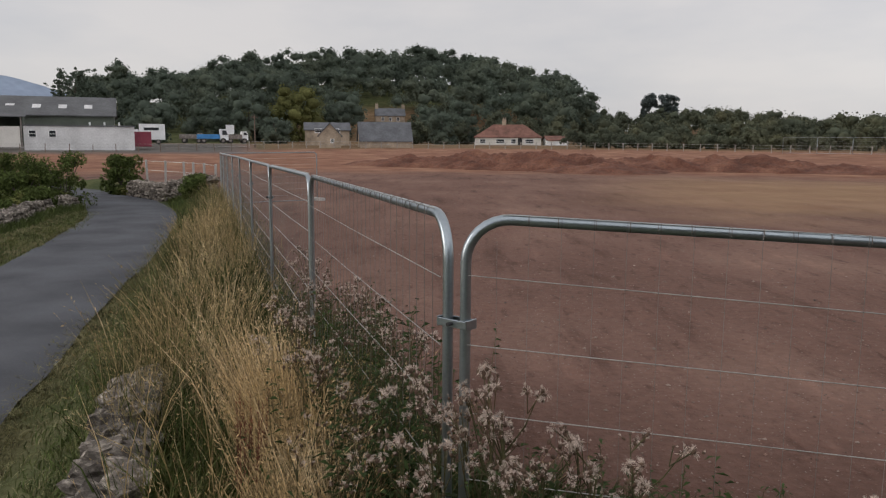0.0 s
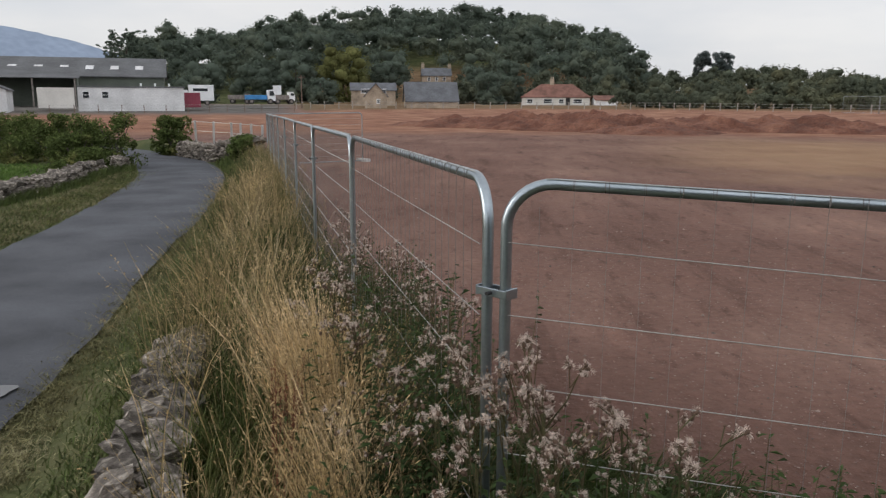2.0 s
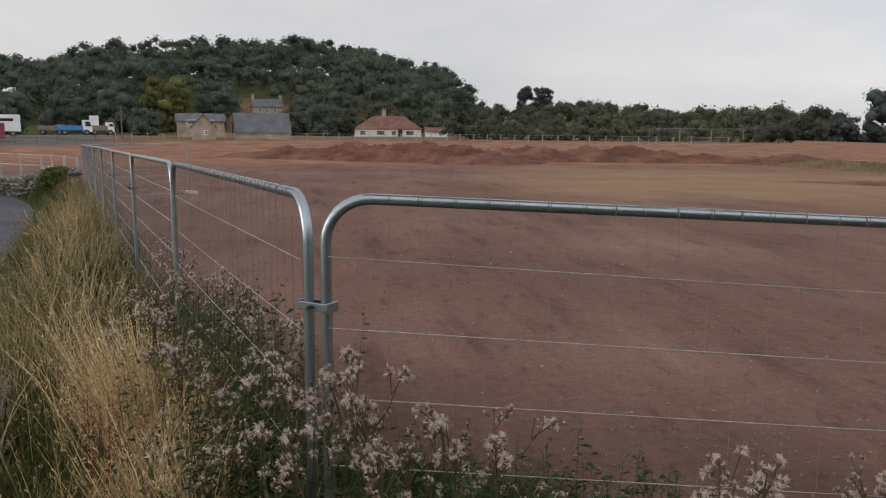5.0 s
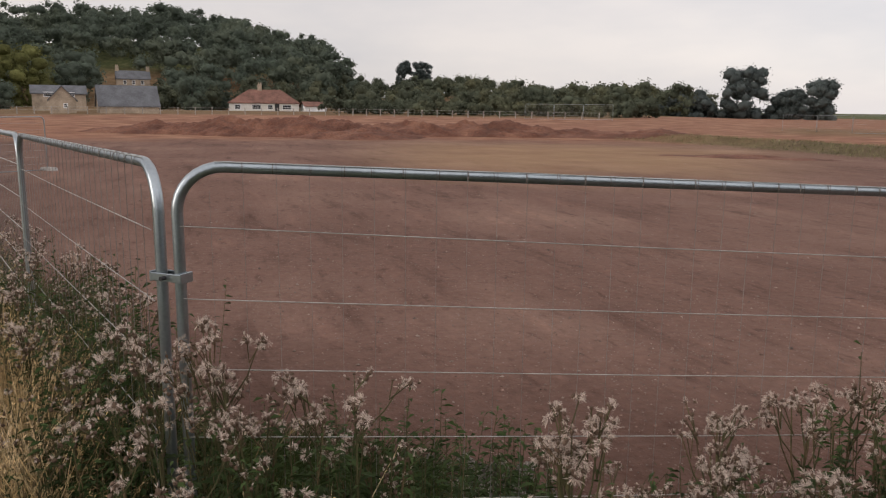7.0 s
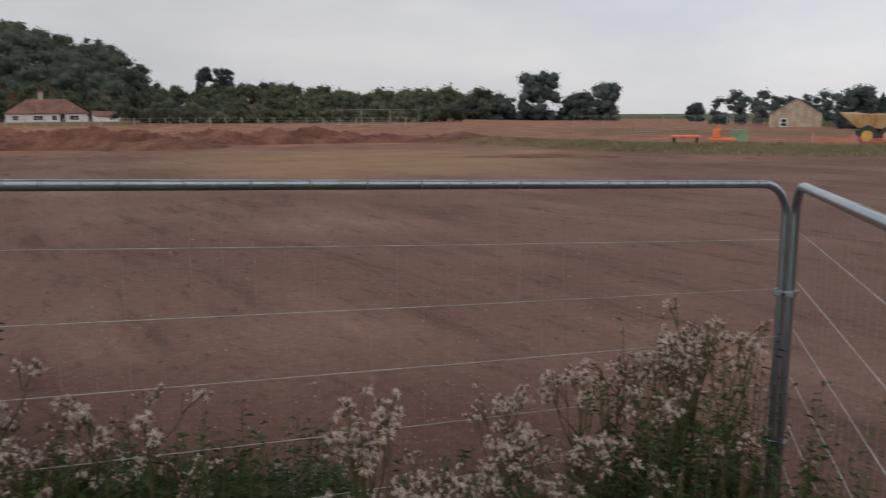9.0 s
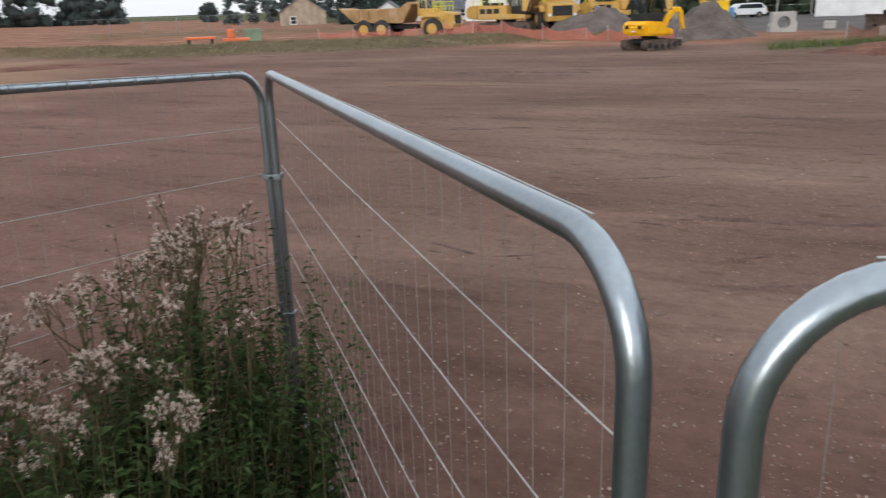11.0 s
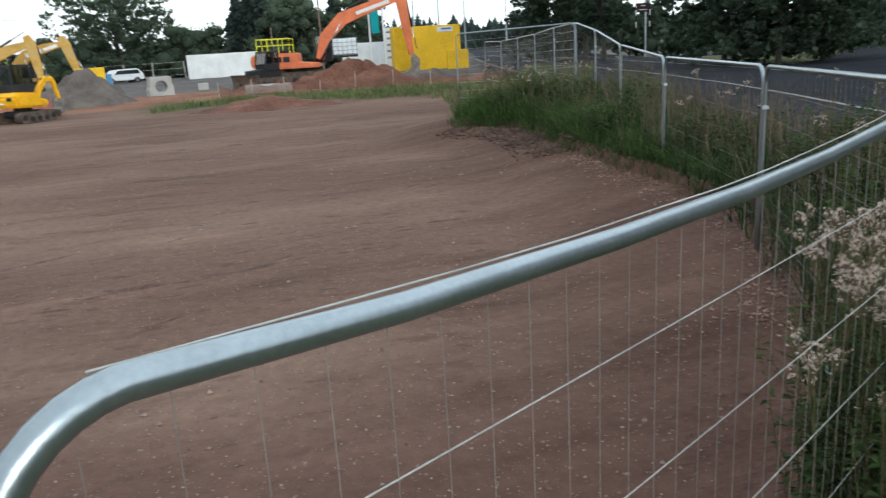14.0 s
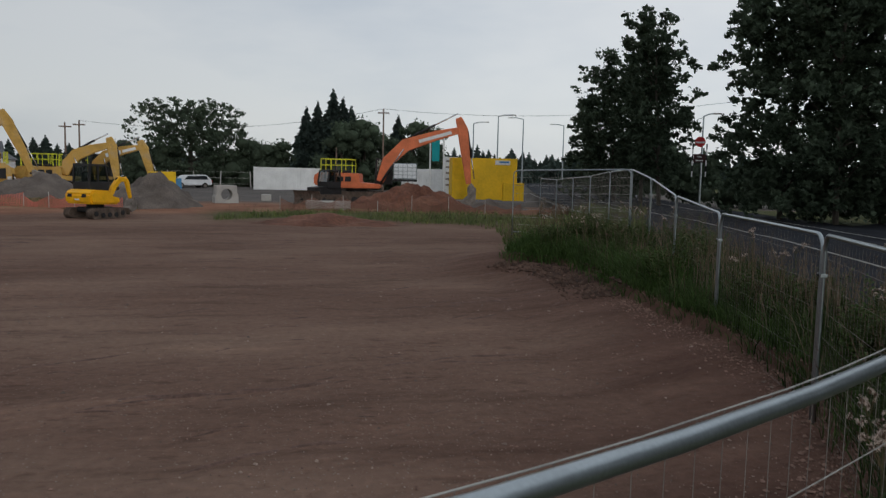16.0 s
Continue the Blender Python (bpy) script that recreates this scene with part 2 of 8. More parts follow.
M = dict(
    steel=mat("galvanised_steel", (0.33, 0.375, 0.405), 0.30, 0.92, 0.10, 6, 90, 0.03, spec=0.5),
    wire=mat("galvanised_wire", (0.42, 0.42, 0.40), 0.5, 0.5, 0.2, 4, 30, 0),
    meshwire=mat("dull_mesh_wire", (0.21, 0.19, 0.175), 0.7, 0.2, 0.2, 4, 30, 0),
    asphalt=mat("worn_asphalt", (0.084, 0.088, 0.098), 0.9, 0, 0.26, 0.7, 60, 0.4, spec=0.15),
    tarmac=mat("dark_tarmac", (0.028, 0.031, 0.038), 0.95, 0, 0.25, 0.8, 60, 0.3, spec=0.05),
    paint=mat("road_paint", (0.27, 0.27, 0.26), 0.7, 0, 0.15, 2, 20, 0),
    stone=mat("lichened_rubble_stone", (0.155, 0.135, 0.115), 0.95, 0, 0.45, 3.5, 22, 0.8, other=(0.38, 0.34, 0.29), rand=0.4),
    pebble=mat("pale_pebble", (0.215, 0.165, 0.138), 0.9, 0, 0.3, 3, 30, 0, island=0.45),
    # earth colour darkened for the shade in ruts, which the flat light lacks
    ridge=mat("shade_darkened_scrape", (0.118, 0.072, 0.059), 0.97, 0, 0.35, 5, 25, 0.6, other=(0.165, 0.105, 0.085)),
    clod=mat("earth_clod", (0.20, 0.128, 0.102), 0.97, 0, 0.3, 3, 20, 0.5, island=0.3),
    hedgenear=mat("hedge_leaf_near", (0.092, 0.122, 0.038), 0.8, 0, 0.4, 0.5, 3, 0, island=0.45, other=(0.19, 0.18, 0.07), spec=0.1, thin=0.3),
    haycut=mat("faded_cut_grass", (0.185, 0.172, 0.082), 0.9, 0, 0.35, 1.2, 14, 0, other=(0.29, 0.265, 0.15), island=0.5, thin=0.1),
    meadow=mat("meadow_grass", (0.095, 0.165, 0.035), 0.8, 0, 0.3, 0.5, 8, 0, other=(0.15, 0.21, 0.06), island=0.35, thin=0.25),
    weedgrass=mat("rank_weed_grass", (0.046, 0.066, 0.02), 0.85, 0, 0.35, 1.5, 15, 0, other=(0.115, 0.112, 0.045), island=0.5, spec=0.1, thin=0.2),
    rust=mat("rusty_dock_seed", (0.15, 0.062, 0.035), 0.9, 0, 0.3, 4, 30, 0, island=0.35),
    limeleaf=mat("yellow_green_leaf", (0.14, 0.145, 0.055), 0.9, 0, 0.3, 0.2, 2, 0, island=0.25, spec=0.1, thin=0.4),
    # deep green, darkened further for the shade along the bank and road verges
    bankgrass=mat("deep_green_shaded_grass", (0.030, 0.050, 0.015), 0.85, 0, 0.4, 0.9, 15, 0, other=(0.062, 0.070, 0.024), island=0.45, spec=0.1),
    deadstem=mat("dead_weed_stem", (0.11, 0.078, 0.052), 0.9, 0, 0.3, 3, 20, 0, other=(0.20, 0.155, 0.11), island=0.4),
    lushgrass=mat("lush_bank_grass", (0.058, 0.105, 0.028), 0.8, 0, 0.3, 0.9, 15, 0, other=(0.10, 0.14, 0.045), island=0.4, spec=0.1, thin=0.2),
    greengrass=mat("green_grass", (0.085, 0.115, 0.032), 0.8, 0, 0.3, 0.9, 15, 0, other=(0.17, 0.17, 0.06), island=0.4),
    leaf=mat("weed_leaf", (0.042, 0.066, 0.021), 0.75, 0, 0.3, 3, 20, 0, island=0.4, spec=0.15, thin=0.25),
    stalk=mat("weed_stalk", (0.085, 0.080, 0.034), 0.8, 0, 0.25, 6, 30, 0, other=(0.15, 0.09, 0.055), island=0.25),
    bud=mat("thistle_bud", (0.085, 0.055, 0.038), 0.85, 0, 0.3, 12, 60, 0, island=0.35),
    fluff=mat("thistle_down", (0.60, 0.505, 0.44), 0.95, 0, 0.2, 40, 160, 0, island=0.3, spec=0.05, thin=0.3),
    # leaf colour lightened and blued to carry the haze over the far wood
    forest=mat("hazed_woodland_leaf", (0.125, 0.155, 0.122), 0.95, 0, 0.25, 0.05, 0.6, 0, island=0.12, other=(0.155, 0.175, 0.125), spec=0.1, thin=0.5),
    hedge=mat("hedge_leaf", (0.100, 0.115, 0.080), 0.9, 0, 0.35, 0.06, 0.5, 0, island=0.22, other=(0.135, 0.135, 0.08), spec=0.1, thin=0.35),
    conifer=mat("conifer_needles", (0.062, 0.086, 0.076), 0.9, 0, 0.3, 0.3, 2, 0, island=0.3, spec=0.1, thin=0.3),
    darkleaf=mat("sycamore_leaf", (0.080, 0.110, 0.074), 0.8, 0, 0.3, 0.6, 4, 0, island=0.3, spec=0.15, thin=0.4),
    yardleaf=mat("ash_leaf", (0.098, 0.130, 0.088), 0.9, 0, 0.25, 0.3, 2, 0, island=0.2, spec=0.1, thin=0.5),
    # paler, bluer green: aerial haze mixed into the leaves of far trees
    hazeleaf=mat("hazed_field_tree_leaf", (0.125, 0.150, 0.145), 0.95, 0, 0.25, 0.1, 1, 0, island=0.2, spec=0.05, thin=0.5),
    # moorland coloured blue-grey, with the distance haze in its base colour
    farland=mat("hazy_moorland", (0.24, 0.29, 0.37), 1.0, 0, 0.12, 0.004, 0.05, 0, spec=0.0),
    bankleaf=mat("bank_weed_leaf", (0.055, 0.088, 0.026), 0.75, 0, 0.3, 3, 20, 0, island=0.45, spec=0.15, thin=0.25),
    bark=mat("tree_bark", (0.085, 0.075, 0.062), 0.95, 0, 0.3, 3, 20, 0.6, stretch=(1, 1, 0.3)),
    soil=mat("turned_red_soil", (0.135, 0.058, 0.038), 0.98, 0, 0.4, 0.5, 7, 0.9, other=(0.195, 0.095, 0.062)),
    netold=mat("faded_barrier_net", (0.20, 0.105, 0.078), 0.9, 0, 0.25, 1, 12, 0),
    darksoil=mat("dark_topsoil", (0.075, 0.047, 0.036), 0.98, 0, 0.35, 2, 14, 0.6, island=0.35),
    grit=mat("grey_aggregate", (0.120, 0.100, 0.088), 0.97, 0, 0.3, 1.2, 14, 0.8),
    greensteel=mat("faded_green_paint", (0.17, 0.24, 0.16), 0.6, 0, 0.2, 1, 10, 0),
    paleposts=mat("weathered_pale_timber", (0.34, 0.31, 0.28), 0.9, 0, 0.25, 2, 20, 0),
    slate=mat("roof_slate", (0.11, 0.115, 0.125), 0.75, 0, 0.25, 0.6, 5, 0.2),
    redtile=mat("red_roof_tile", (0.17, 0.085, 0.065), 0.85, 0, 0.3, 0.8, 6, 0.3),
    sandstone=mat("sandstone_wall", (0.36, 0.29, 0.22), 0.9, 0, 0.25, 0.9, 6, 0.3),
    render=mat("pale_render", (0.62, 0.60, 0.56), 0.9, 0, 0.1, 0.5, 6, 0.15),
    white=mat("white_paint", (0.72, 0.73, 0.73), 0.6, 0, 0.1, 0.8, 9, 0.05),
    block=mat("painted_block_wall", (0.60, 0.60, 0.60), 0.85, 0, 0.16, 0.4, 5, 0.1),
    cladding=mat("dull_green_cladding", (0.10, 0.115, 0.095), 0.75, 0, 0.15, 0.4, 5, 0.1),
    sheet=mat("fibre_cement_roof", (0.105, 0.108, 0.112), 0.85, 0, 0.25, 0.25, 3, 0.2),
    glass=mat("dark_glass", (0.02, 0.024, 0.028), 0.12, 0, 0.1, 1, 5, 0, spec=0.6),
    catyellow=mat("plant_yellow", (0.56, 0.34, 0.08), 0.6, 0, 0.2, 1.2, 12, 0.05, other=(0.50, 0.34, 0.15)),
    dusty=mat("dusty_tipper_yellow", (0.36, 0.22, 0.10), 0.8, 0, 0.3, 0.9, 9, 0.1, other=(0.42, 0.29, 0.17)),
    puddle=mat("standing_water", (0.05, 0.05, 0.05), 0.04, 0, 0.1, 2, 10, 0, spec=0.9),
    miniyellow=mat("bright_plant_yellow", (0.83, 0.43, 0.01), 0.4, 0, 0.12, 2, 14, 0.03),
    orange=mat("plant_orange", (0.66, 0.175, 0.07), 0.5, 0, 0.14, 1.5, 12, 0.04),
    yellow=mat("container_yellow", (0.80, 0.50, 0.01), 0.5, 0, 0.1, 0.8, 8, 0.05),
    lime=mat("hi_vis_yellow_rail", (0.62, 0.66, 0.04), 0.5, 0, 0.1, 3, 10, 0),
    black=mat("black_steel", (0.022, 0.022, 0.023), 0.6, 0, 0.3, 2, 12, 0.1),
    track=mat("muddy_track", (0.10, 0.075, 0.06), 0.9, 0, 0.4, 3, 15, 0.4),
    rubber=mat("dusty_tyre", (0.045, 0.042, 0.04), 0.9, 0, 0.3, 3, 15, 0.2),
    iron=mat("worn_bucket_steel", (0.22, 0.195, 0.175), 0.6, 0.3, 0.35, 3, 18, 0.3),
    chrome=mat("ram_rod", (0.6, 0.6, 0.6), 0.25, 0.9, 0.05, 5, 20, 0),
    concrete=mat("pale_concrete", (0.40, 0.39, 0.37), 0.9, 0, 0.15, 1.5, 20, 0.2),
    timber=mat("weathered_timber", (0.17, 0.125, 0.10), 0.9, 0, 0.3, 2, 20, 0.3, stretch=(4, 4, 0.5)),
    net=mat("orange_barrier_net", (0.52, 0.17, 0.13), 0.85, 0, 0.2, 1, 12, 0),
    blue=mat("lorry_blue", (0.05, 0.21, 0.46), 0.45, 0, 0.15, 1, 8, 0),
    maroon=mat("maroon_container", (0.24, 0.05, 0.075), 0.6, 0, 0.15, 0.8, 8, 0),
    teal=mat("teal_banner", (0.01, 0.30, 0.33), 0.6, 0, 0.1, 1, 8, 0),
    brown=mat("brown_sign", (0.055, 0.02, 0.02), 0.5, 0, 0.1, 1, 8, 0),
    red=mat("sign_red", (0.5, 0.03, 0.03), 0.5, 0, 0.1, 1, 8, 0),
    silver=mat("silver_car_paint", (0.70, 0.72, 0.74), 0.35, 0.0, 0.06, 1, 8, 0),
    plastic=mat("white_tank_plastic", (0.74, 0.77, 0.80), 0.5, 0, 0.1, 2, 10, 0),
    lampred=mat("tail_lamp", (0.35, 0.02, 0.02), 0.3, 0, 0.1, 1, 8, 0),
    sheetblue=mat("blue_wrapped_goods", (0.10, 0.28, 0.50), 0.6, 0, 0.2, 1, 8, 0),
)


def straw(name):
    """Dry grass: bleached stems and seed heads above a foot that is green and darkened for shade."""
    m = mat(name, (0.48, 0.345, 0.175), 0.8, 0, 0.35, 2, 20, 0, other=(0.68, 0.53, 0.33), island=0.6, thin=0.15)
    n, l = m.node_tree.nodes, m.node_tree.links
    hsv = [x for x in n if x.type == "HUE_SAT"][0]
    co, sep, span, mx = n.new("ShaderNodeTexCoord"), n.new("ShaderNodeSeparateXYZ"), n.new("ShaderNodeMapRange"), n.new("ShaderNodeMix")
    mx.data_type = "RGBA"
    # colour darkens low down, for green feet and for shade between stems
    span.inputs["From Min"].default_value, span.inputs["From Max"].default_value = 0.5, 1.12
    mx.inputs["A"].default_value = (0.075, 0.082, 0.026, 1)
    source = hsv.inputs["Color"].links[0].from_socket
    l.new(co.outputs["Object"], sep.inputs["Vector"])
    l.new(sep.outputs["Z"], span.inputs["Value"])
    l.new(span.outputs["Result"], mx.inputs["Factor"])
    l.new(source, mx.inputs["B"])
    l.new(mx.outputs["Result"], hsv.inputs["Color"])
    return m


M["tallstraw"] = straw("standing_straw")


def glazing():
    """Thin clear cab glass with a faint reflection."""
    m = bpy.data.materials.new("cab_glass")
    m.use_nodes = True
    n, l = m.node_tree.nodes, m.node_tree.links
    n.remove(n["Principled BSDF"])
    clear, shine, mx = n.new("ShaderNodeBsdfTransparent"), n.new("ShaderNodeBsdfGlossy"), n.new("ShaderNodeMixShader")
    clear.inputs["Color"].default_value, shine.inputs["Roughness"].default_value = (0.72, 0.78, 0.78, 1), 0.08
    mx.inputs["Fac"].default_value = 0.16
    l.new(clear.outputs["BSDF"], mx.inputs[1])
    l.new(shine.outputs["BSDF"], mx.inputs[2])
    l.new(mx.outputs["Shader"], n["Material Output"].inputs["Surface"])
    return m


M["cabglass"] = glazing()


def ground_material():
    """Bare red earth, grass, yard and shade-darkened soil, laid out by the mesh's cover map."""
    m = bpy.data.materials.new("site_ground")
    m.use_nodes = True
    n, l = m.node_tree.nodes, m.node_tree.links
    p = n["Principled BSDF"]
    p.inputs["Roughness"].default_value, p.inputs["Specular IOR Level"].default_value = 0.96, 0.12
    co = n.new("ShaderNodeTexCoord")

    def noise_at(scale, detail, stretch=(1, 1, 1), turn=0.0, rough=0.55):
        mp, t = n.new("ShaderNodeMapping"), n.new("ShaderNodeTexNoise")
        mp.inputs["Scale"].default_value, mp.inputs["Rotation"].default_value = stretch, (0, 0, radians(turn))
        t.inputs["Scale"].default_value, t.inputs["Detail"].default_value, t.inputs["Roughness"].default_value = scale, detail, rough
        l.new(co.outputs["Object"], mp.inputs["Vector"])
        l.new(mp.outputs["Vector"], t.inputs["Vector"])
        return t.outputs["Fac"]

    def ramp(fac, *stops):
        r = n.new("ShaderNodeValToRGB")
        e = r.color_ramp.elements
        while len(e) < len(stops):
            e.new(0.5)
        for k, (pos, c) in enumerate(stops):
            e[k].position, e[k].color = pos, (*c, 1)
        l.new(fac, r.inputs["Fac"])
        return r.outputs["Color"]

    def mix(fac, a, b, kind="MIX"):
        x = n.new("ShaderNodeMix")
        x.data_type, x.blend_type = "RGBA", kind
        if isinstance(fac, float):
            x.inputs["Factor"].default_value = fac
        else:
            l.new(fac, x.inputs["Factor"])
        l.new(a, x.inputs["A"])
        l.new(b, x.inputs["B"])
        return x.outputs["Result"]

    patch = noise_at(0.16, 6, (1.6, 0.8, 1), -12)
    streak = noise_at(0.6, 8, (2.3, 0.42, 1), -14, 0.64)
    scrape = noise_at(3.2, 6, (1.5, 0.55, 1), -14, 0.62)
    grain = noise_at(9, 5)
    speck = noise_at(38, 2)
    cover, more = n.new("ShaderNodeAttribute"), n.new("ShaderNodeAttribute")
    cover.attribute_name, more.attribute_name = "cover", "cover_more"
    s, s2 = n.new("ShaderNodeSeparateColor"), n.new("ShaderNodeSeparateColor")
    l.new(cover.outputs["Color"], s.inputs["Color"])
    l.new(more.outputs["Color"], s2.inputs["Color"])
    mud = ramp(patch, (0.30, (0.138, 0.078, 0.061)), (0.5, (0.176, 0.102, 0.080)), (0.72, (0.238, 0.148, 0.115)))
    brown = ramp(patch, (0.30, (0.128, 0.082, 0.060)), (0.5, (0.166, 0.112, 0.083)), (0.72, (0.226, 0.163, 0.122)))
    mud = mix(s2.outputs["Blue"], mud, brown)
    mud = mix(1.0, mud, ramp(streak, (0.28, (0.50, 0.47, 0.46)), (0.45, (0.97, 0.97, 0.97)), (0.58, (1.02, 1.02, 1.02)), (0.74, (1.36, 1.33, 1.30))), "MULTIPLY")
    mud = mix(0.7, mud, ramp(scrape, (0.33, (0.55, 0.52, 0.52)), (0.43, (1, 1, 1)), (0.60, (1, 1, 1)), (0.72, (1.3, 1.28, 1.27))), "MULTIPLY")
    mud = mix(0.5, mud, ramp(grain, (0.3, (0.70, 0.70, 0.70)), (0.55, (1, 1, 1)), (0.75, (1.28, 1.26, 1.24))), "MULTIPLY")
    stones = n.new("ShaderNodeTexVoronoi")
    stones.inputs["Scale"].default_value = 16
    l.new(co.outputs["Object"], stones.inputs["Vector"])
    mud = mix(ramp(stones.outputs["Distance"], (0.11, (0.6, 0.6, 0.6)), (0.18, (0, 0, 0))), mud, ramp(speck, (0.4, (0.16, 0.11, 0.09)), (0.66, (0.46, 0.40, 0.36))))
    red = ramp(noise_at(0.35, 6), (0.3, (0.165, 0.078, 0.050)), (0.5, (0.245, 0.122, 0.080)), (0.7, (0.34, 0.20, 0.13)))
    tan = ramp(noise_at(0.3, 6), (0.3, (0.27, 0.155, 0.085)), (0.7, (0.40, 0.27, 0.15)))
    grass = ramp(noise_at(0.5, 7), (0.3, (0.044, 0.057, 0.022)), (0.5, (0.074, 0.085, 0.034)), (0.72, (0.14, 0.13, 0.066)))
    yard = ramp(noise_at(0.4, 6), (0.3, (0.085, 0.078, 0.076)), (0.7, (0.16, 0.145, 0.135)))
    # darker earth colours that stand in for shade near the fences
    shaded_soil = ramp(streak, (0.3, (0.070, 0.037, 0.028)), (0.5, (0.100, 0.055, 0.042)), (0.72, (0.140, 0.082, 0.063)))
    shaded_soil = mix(0.5, shaded_soil, ramp(grain, (0.3, (0.62, 0.62, 0.62)), (0.55, (1, 1, 1)), (0.75, (1.35, 1.33, 1.3))), "MULTIPLY")
    c = mix(s2.outputs["Green"], mud, shaded_soil)
    c = mix(s.outputs["Green"], c, red)
    c = mix(s.outputs["Blue"], c, tan)
    c = mix(s2.outputs["Red"], c, yard)
    c = mix(s.outputs["Red"], c, grass)
    l.new(c, p.inputs["Base Color"])
    b = n.new("ShaderNodeBump")
    b.inputs["Strength"].default_value, b.inputs["Distance"].default_value = 0.9, 0.07
    add = n.new("ShaderNodeMath")
    l.new(grain, add.inputs[0])
    l.new(scrape, add.inputs[1])
    l.new(add.outputs["Value"], b.inputs["Height"])
    l.new(b.outputs["Normal"], p.inputs["Normal"])
    return m


# ---- mesh helpers ----
def mesh_of(name, bm, material, smooth=False):
    me = bpy.data.meshes.new(name)
    bm.to_mesh(me)
    bm.free()
    for one in material if isinstance(material, (list, tuple)) else [material]:
        me.materials.append(one)
    if smooth:
        for f in me.polygons:
            f.use_smooth = True
    return me


def part(name, bm, material, parent, label="", smooth=False):
    """One mesh object under a thing or under a part."""
    ob = new(name, mesh_of(name, bm, material, smooth))
    ob.parent = parent
    return tagged(ob, label) if label else ob


def thing(name, m, label, category, group="", kind=""):
    ob = new(name)
    ob.empty_display_size = 0.2
    ob.matrix_world = m
    return tagged(ob, label, category, group, kind)


def solid(name, bm, material, label, category, group="", kind="", smooth=False, m=None):
    ob = new(name, mesh_of(name, bm, material, smooth))
    if m is not None:
        ob.matrix_world = m
    return tagged(ob, label, category, group, kind)


def from_arrays(name, verts, faces, material, label, category, kind="stuff", smooth=False):
    me = bpy.data.meshes.new(name)
    verts, faces = np.asarray(verts, np.float32), np.asarray(faces, np.int32)
    k = faces.shape[1]
    me.vertices.add(len(verts))
    me.vertices.foreach_set("co", verts.ravel())
    me.loops.add(faces.size)
    me.loops.foreach_set("vertex_index", faces.ravel())
    me.polygons.add(len(faces))
    me.polygons.foreach_set("loop_start", np.arange(0, faces.size, k, dtype=np.int32))
    me.polygons.foreach_set("use_smooth", np.full(len(faces), smooth))
    me.materials.append(material)
    me.update(calc_edges=True)
    ob = new(name, me)
    return tagged(ob, label, category, "", kind)


def box(bm, size, at=(0, 0, 0), turn=(0, 0, 0), bevel=0.0):
    """A box of that size, centred at a place, its edges eased."""
    r = bmesh.ops.create_cube(bm, size=1.0, matrix=pose(*at, *turn) @ Matrix.Diagonal((*size, 1)))
    if bevel:
        edges = list({e for v in r["verts"] for e in v.link_edges})
        bmesh.ops.bevel(bm, geom=edges, offset=bevel, segments=1, affect="EDGES", clamp_overlap=True)
    return bm


def prism(bm, outline, y0, y1, m=None):
    """A side outline of (x, z) points pushed from y0 to y1."""
    m = m or Matrix()
    a = [bm.verts.new(m @ Vector((x, y0, z))) for x, z in outline]
    b = [bm.verts.new(m @ Vector((x, y1, z))) for x, z in outline]
    k = len(a)
    fs = [bm.faces.new(a), bm.faces.new(b[::-1])]
    for i in range(k):
        fs.append(bm.faces.new((a[i], b[i], b[(i + 1) % k], a[(i + 1) % k])))
    bmesh.ops.recalc_face_normals(bm, faces=fs)
    return bm


def tube(bm, pts, radius, seg=8, taper=None, caps=True):
    """A round bar along a line of points."""
    pts = [Vector(p) for p in pts]
    rings, up = [], None
    for i, p in enumerate(pts):
        d = (pts[min(i + 1, len(pts) - 1)] - pts[max(i - 1, 0)]).normalized()
        if up is None:
            up = d.orthogonal().normalized()
        up = (up - d * up.dot(d)).normalized()
        side = d.cross(up)
        r = radius * (1 if taper is None else 1 + (taper - 1) * i / (len(pts) - 1))
        rings.append([bm.verts.new(p + (up * math.cos(a) + side * math.sin(a)) * r) for a in (2 * math.pi * k / seg for k in range(seg))])
    for a, b in zip(rings, rings[1:]):
        for k in range(seg):
            bm.faces.new((a[k], a[(k + 1) % seg], b[(k + 1) % seg], b[k]))
    if caps:
        bm.faces.new(rings[0][::-1])
        bm.faces.new(rings[-1])
    return bm


def cyl(bm, radius, depth, m, seg=16, r2=None):
    bmesh.ops.create_cone(bm, cap_ends=True, segments=seg, radius1=radius, radius2=radius if r2 is None else r2, depth=depth, matrix=m)
    return bm


B = bmesh.new


# ---- lie of the land ----
def smooth(a, b, x):
    t = np.clip((np.asarray(x, float) - a) / (b - a), 0, 1)
    return t * t * (3 - 2 * t)


def ripple(x, y, size, seed=0):
    """A cheap smooth unevenness, about -1 to 1."""
    x, y = np.asarray(x, float) / size + seed * 7.3, np.asarray(y, float) / size - seed * 3.1
    return (np.sin(x * 1.7 + 1.3 * np.sin(y * 1.1)) + np.sin(y * 2.1 + 1.7 * np.sin(x * 0.9 + 1)) + 0.6 * np.sin(x * 4.3 + y * 3.7) + 0.4 * np.sin(y * 7.1 - x * 6.3 + 2)) / 3.0


def line_distance(x, y, pts):
    """Distance to a line of points."""
    best = np.full(np.shape(x), 1e9)
    for (ax, ay), (bx, by) in zip(pts, pts[1:]):
        dx, dy = bx - ax, by - ay
        t = np.clip(((x - ax) * dx + (y - ay) * dy) / (dx * dx + dy * dy), 0, 1)
        best = np.minimum(best, np.hypot(x - ax - t * dx, y - ay - t * dy))
    return best


def inside(x, y, pts):
    c = np.zeros(np.shape(x), bool)
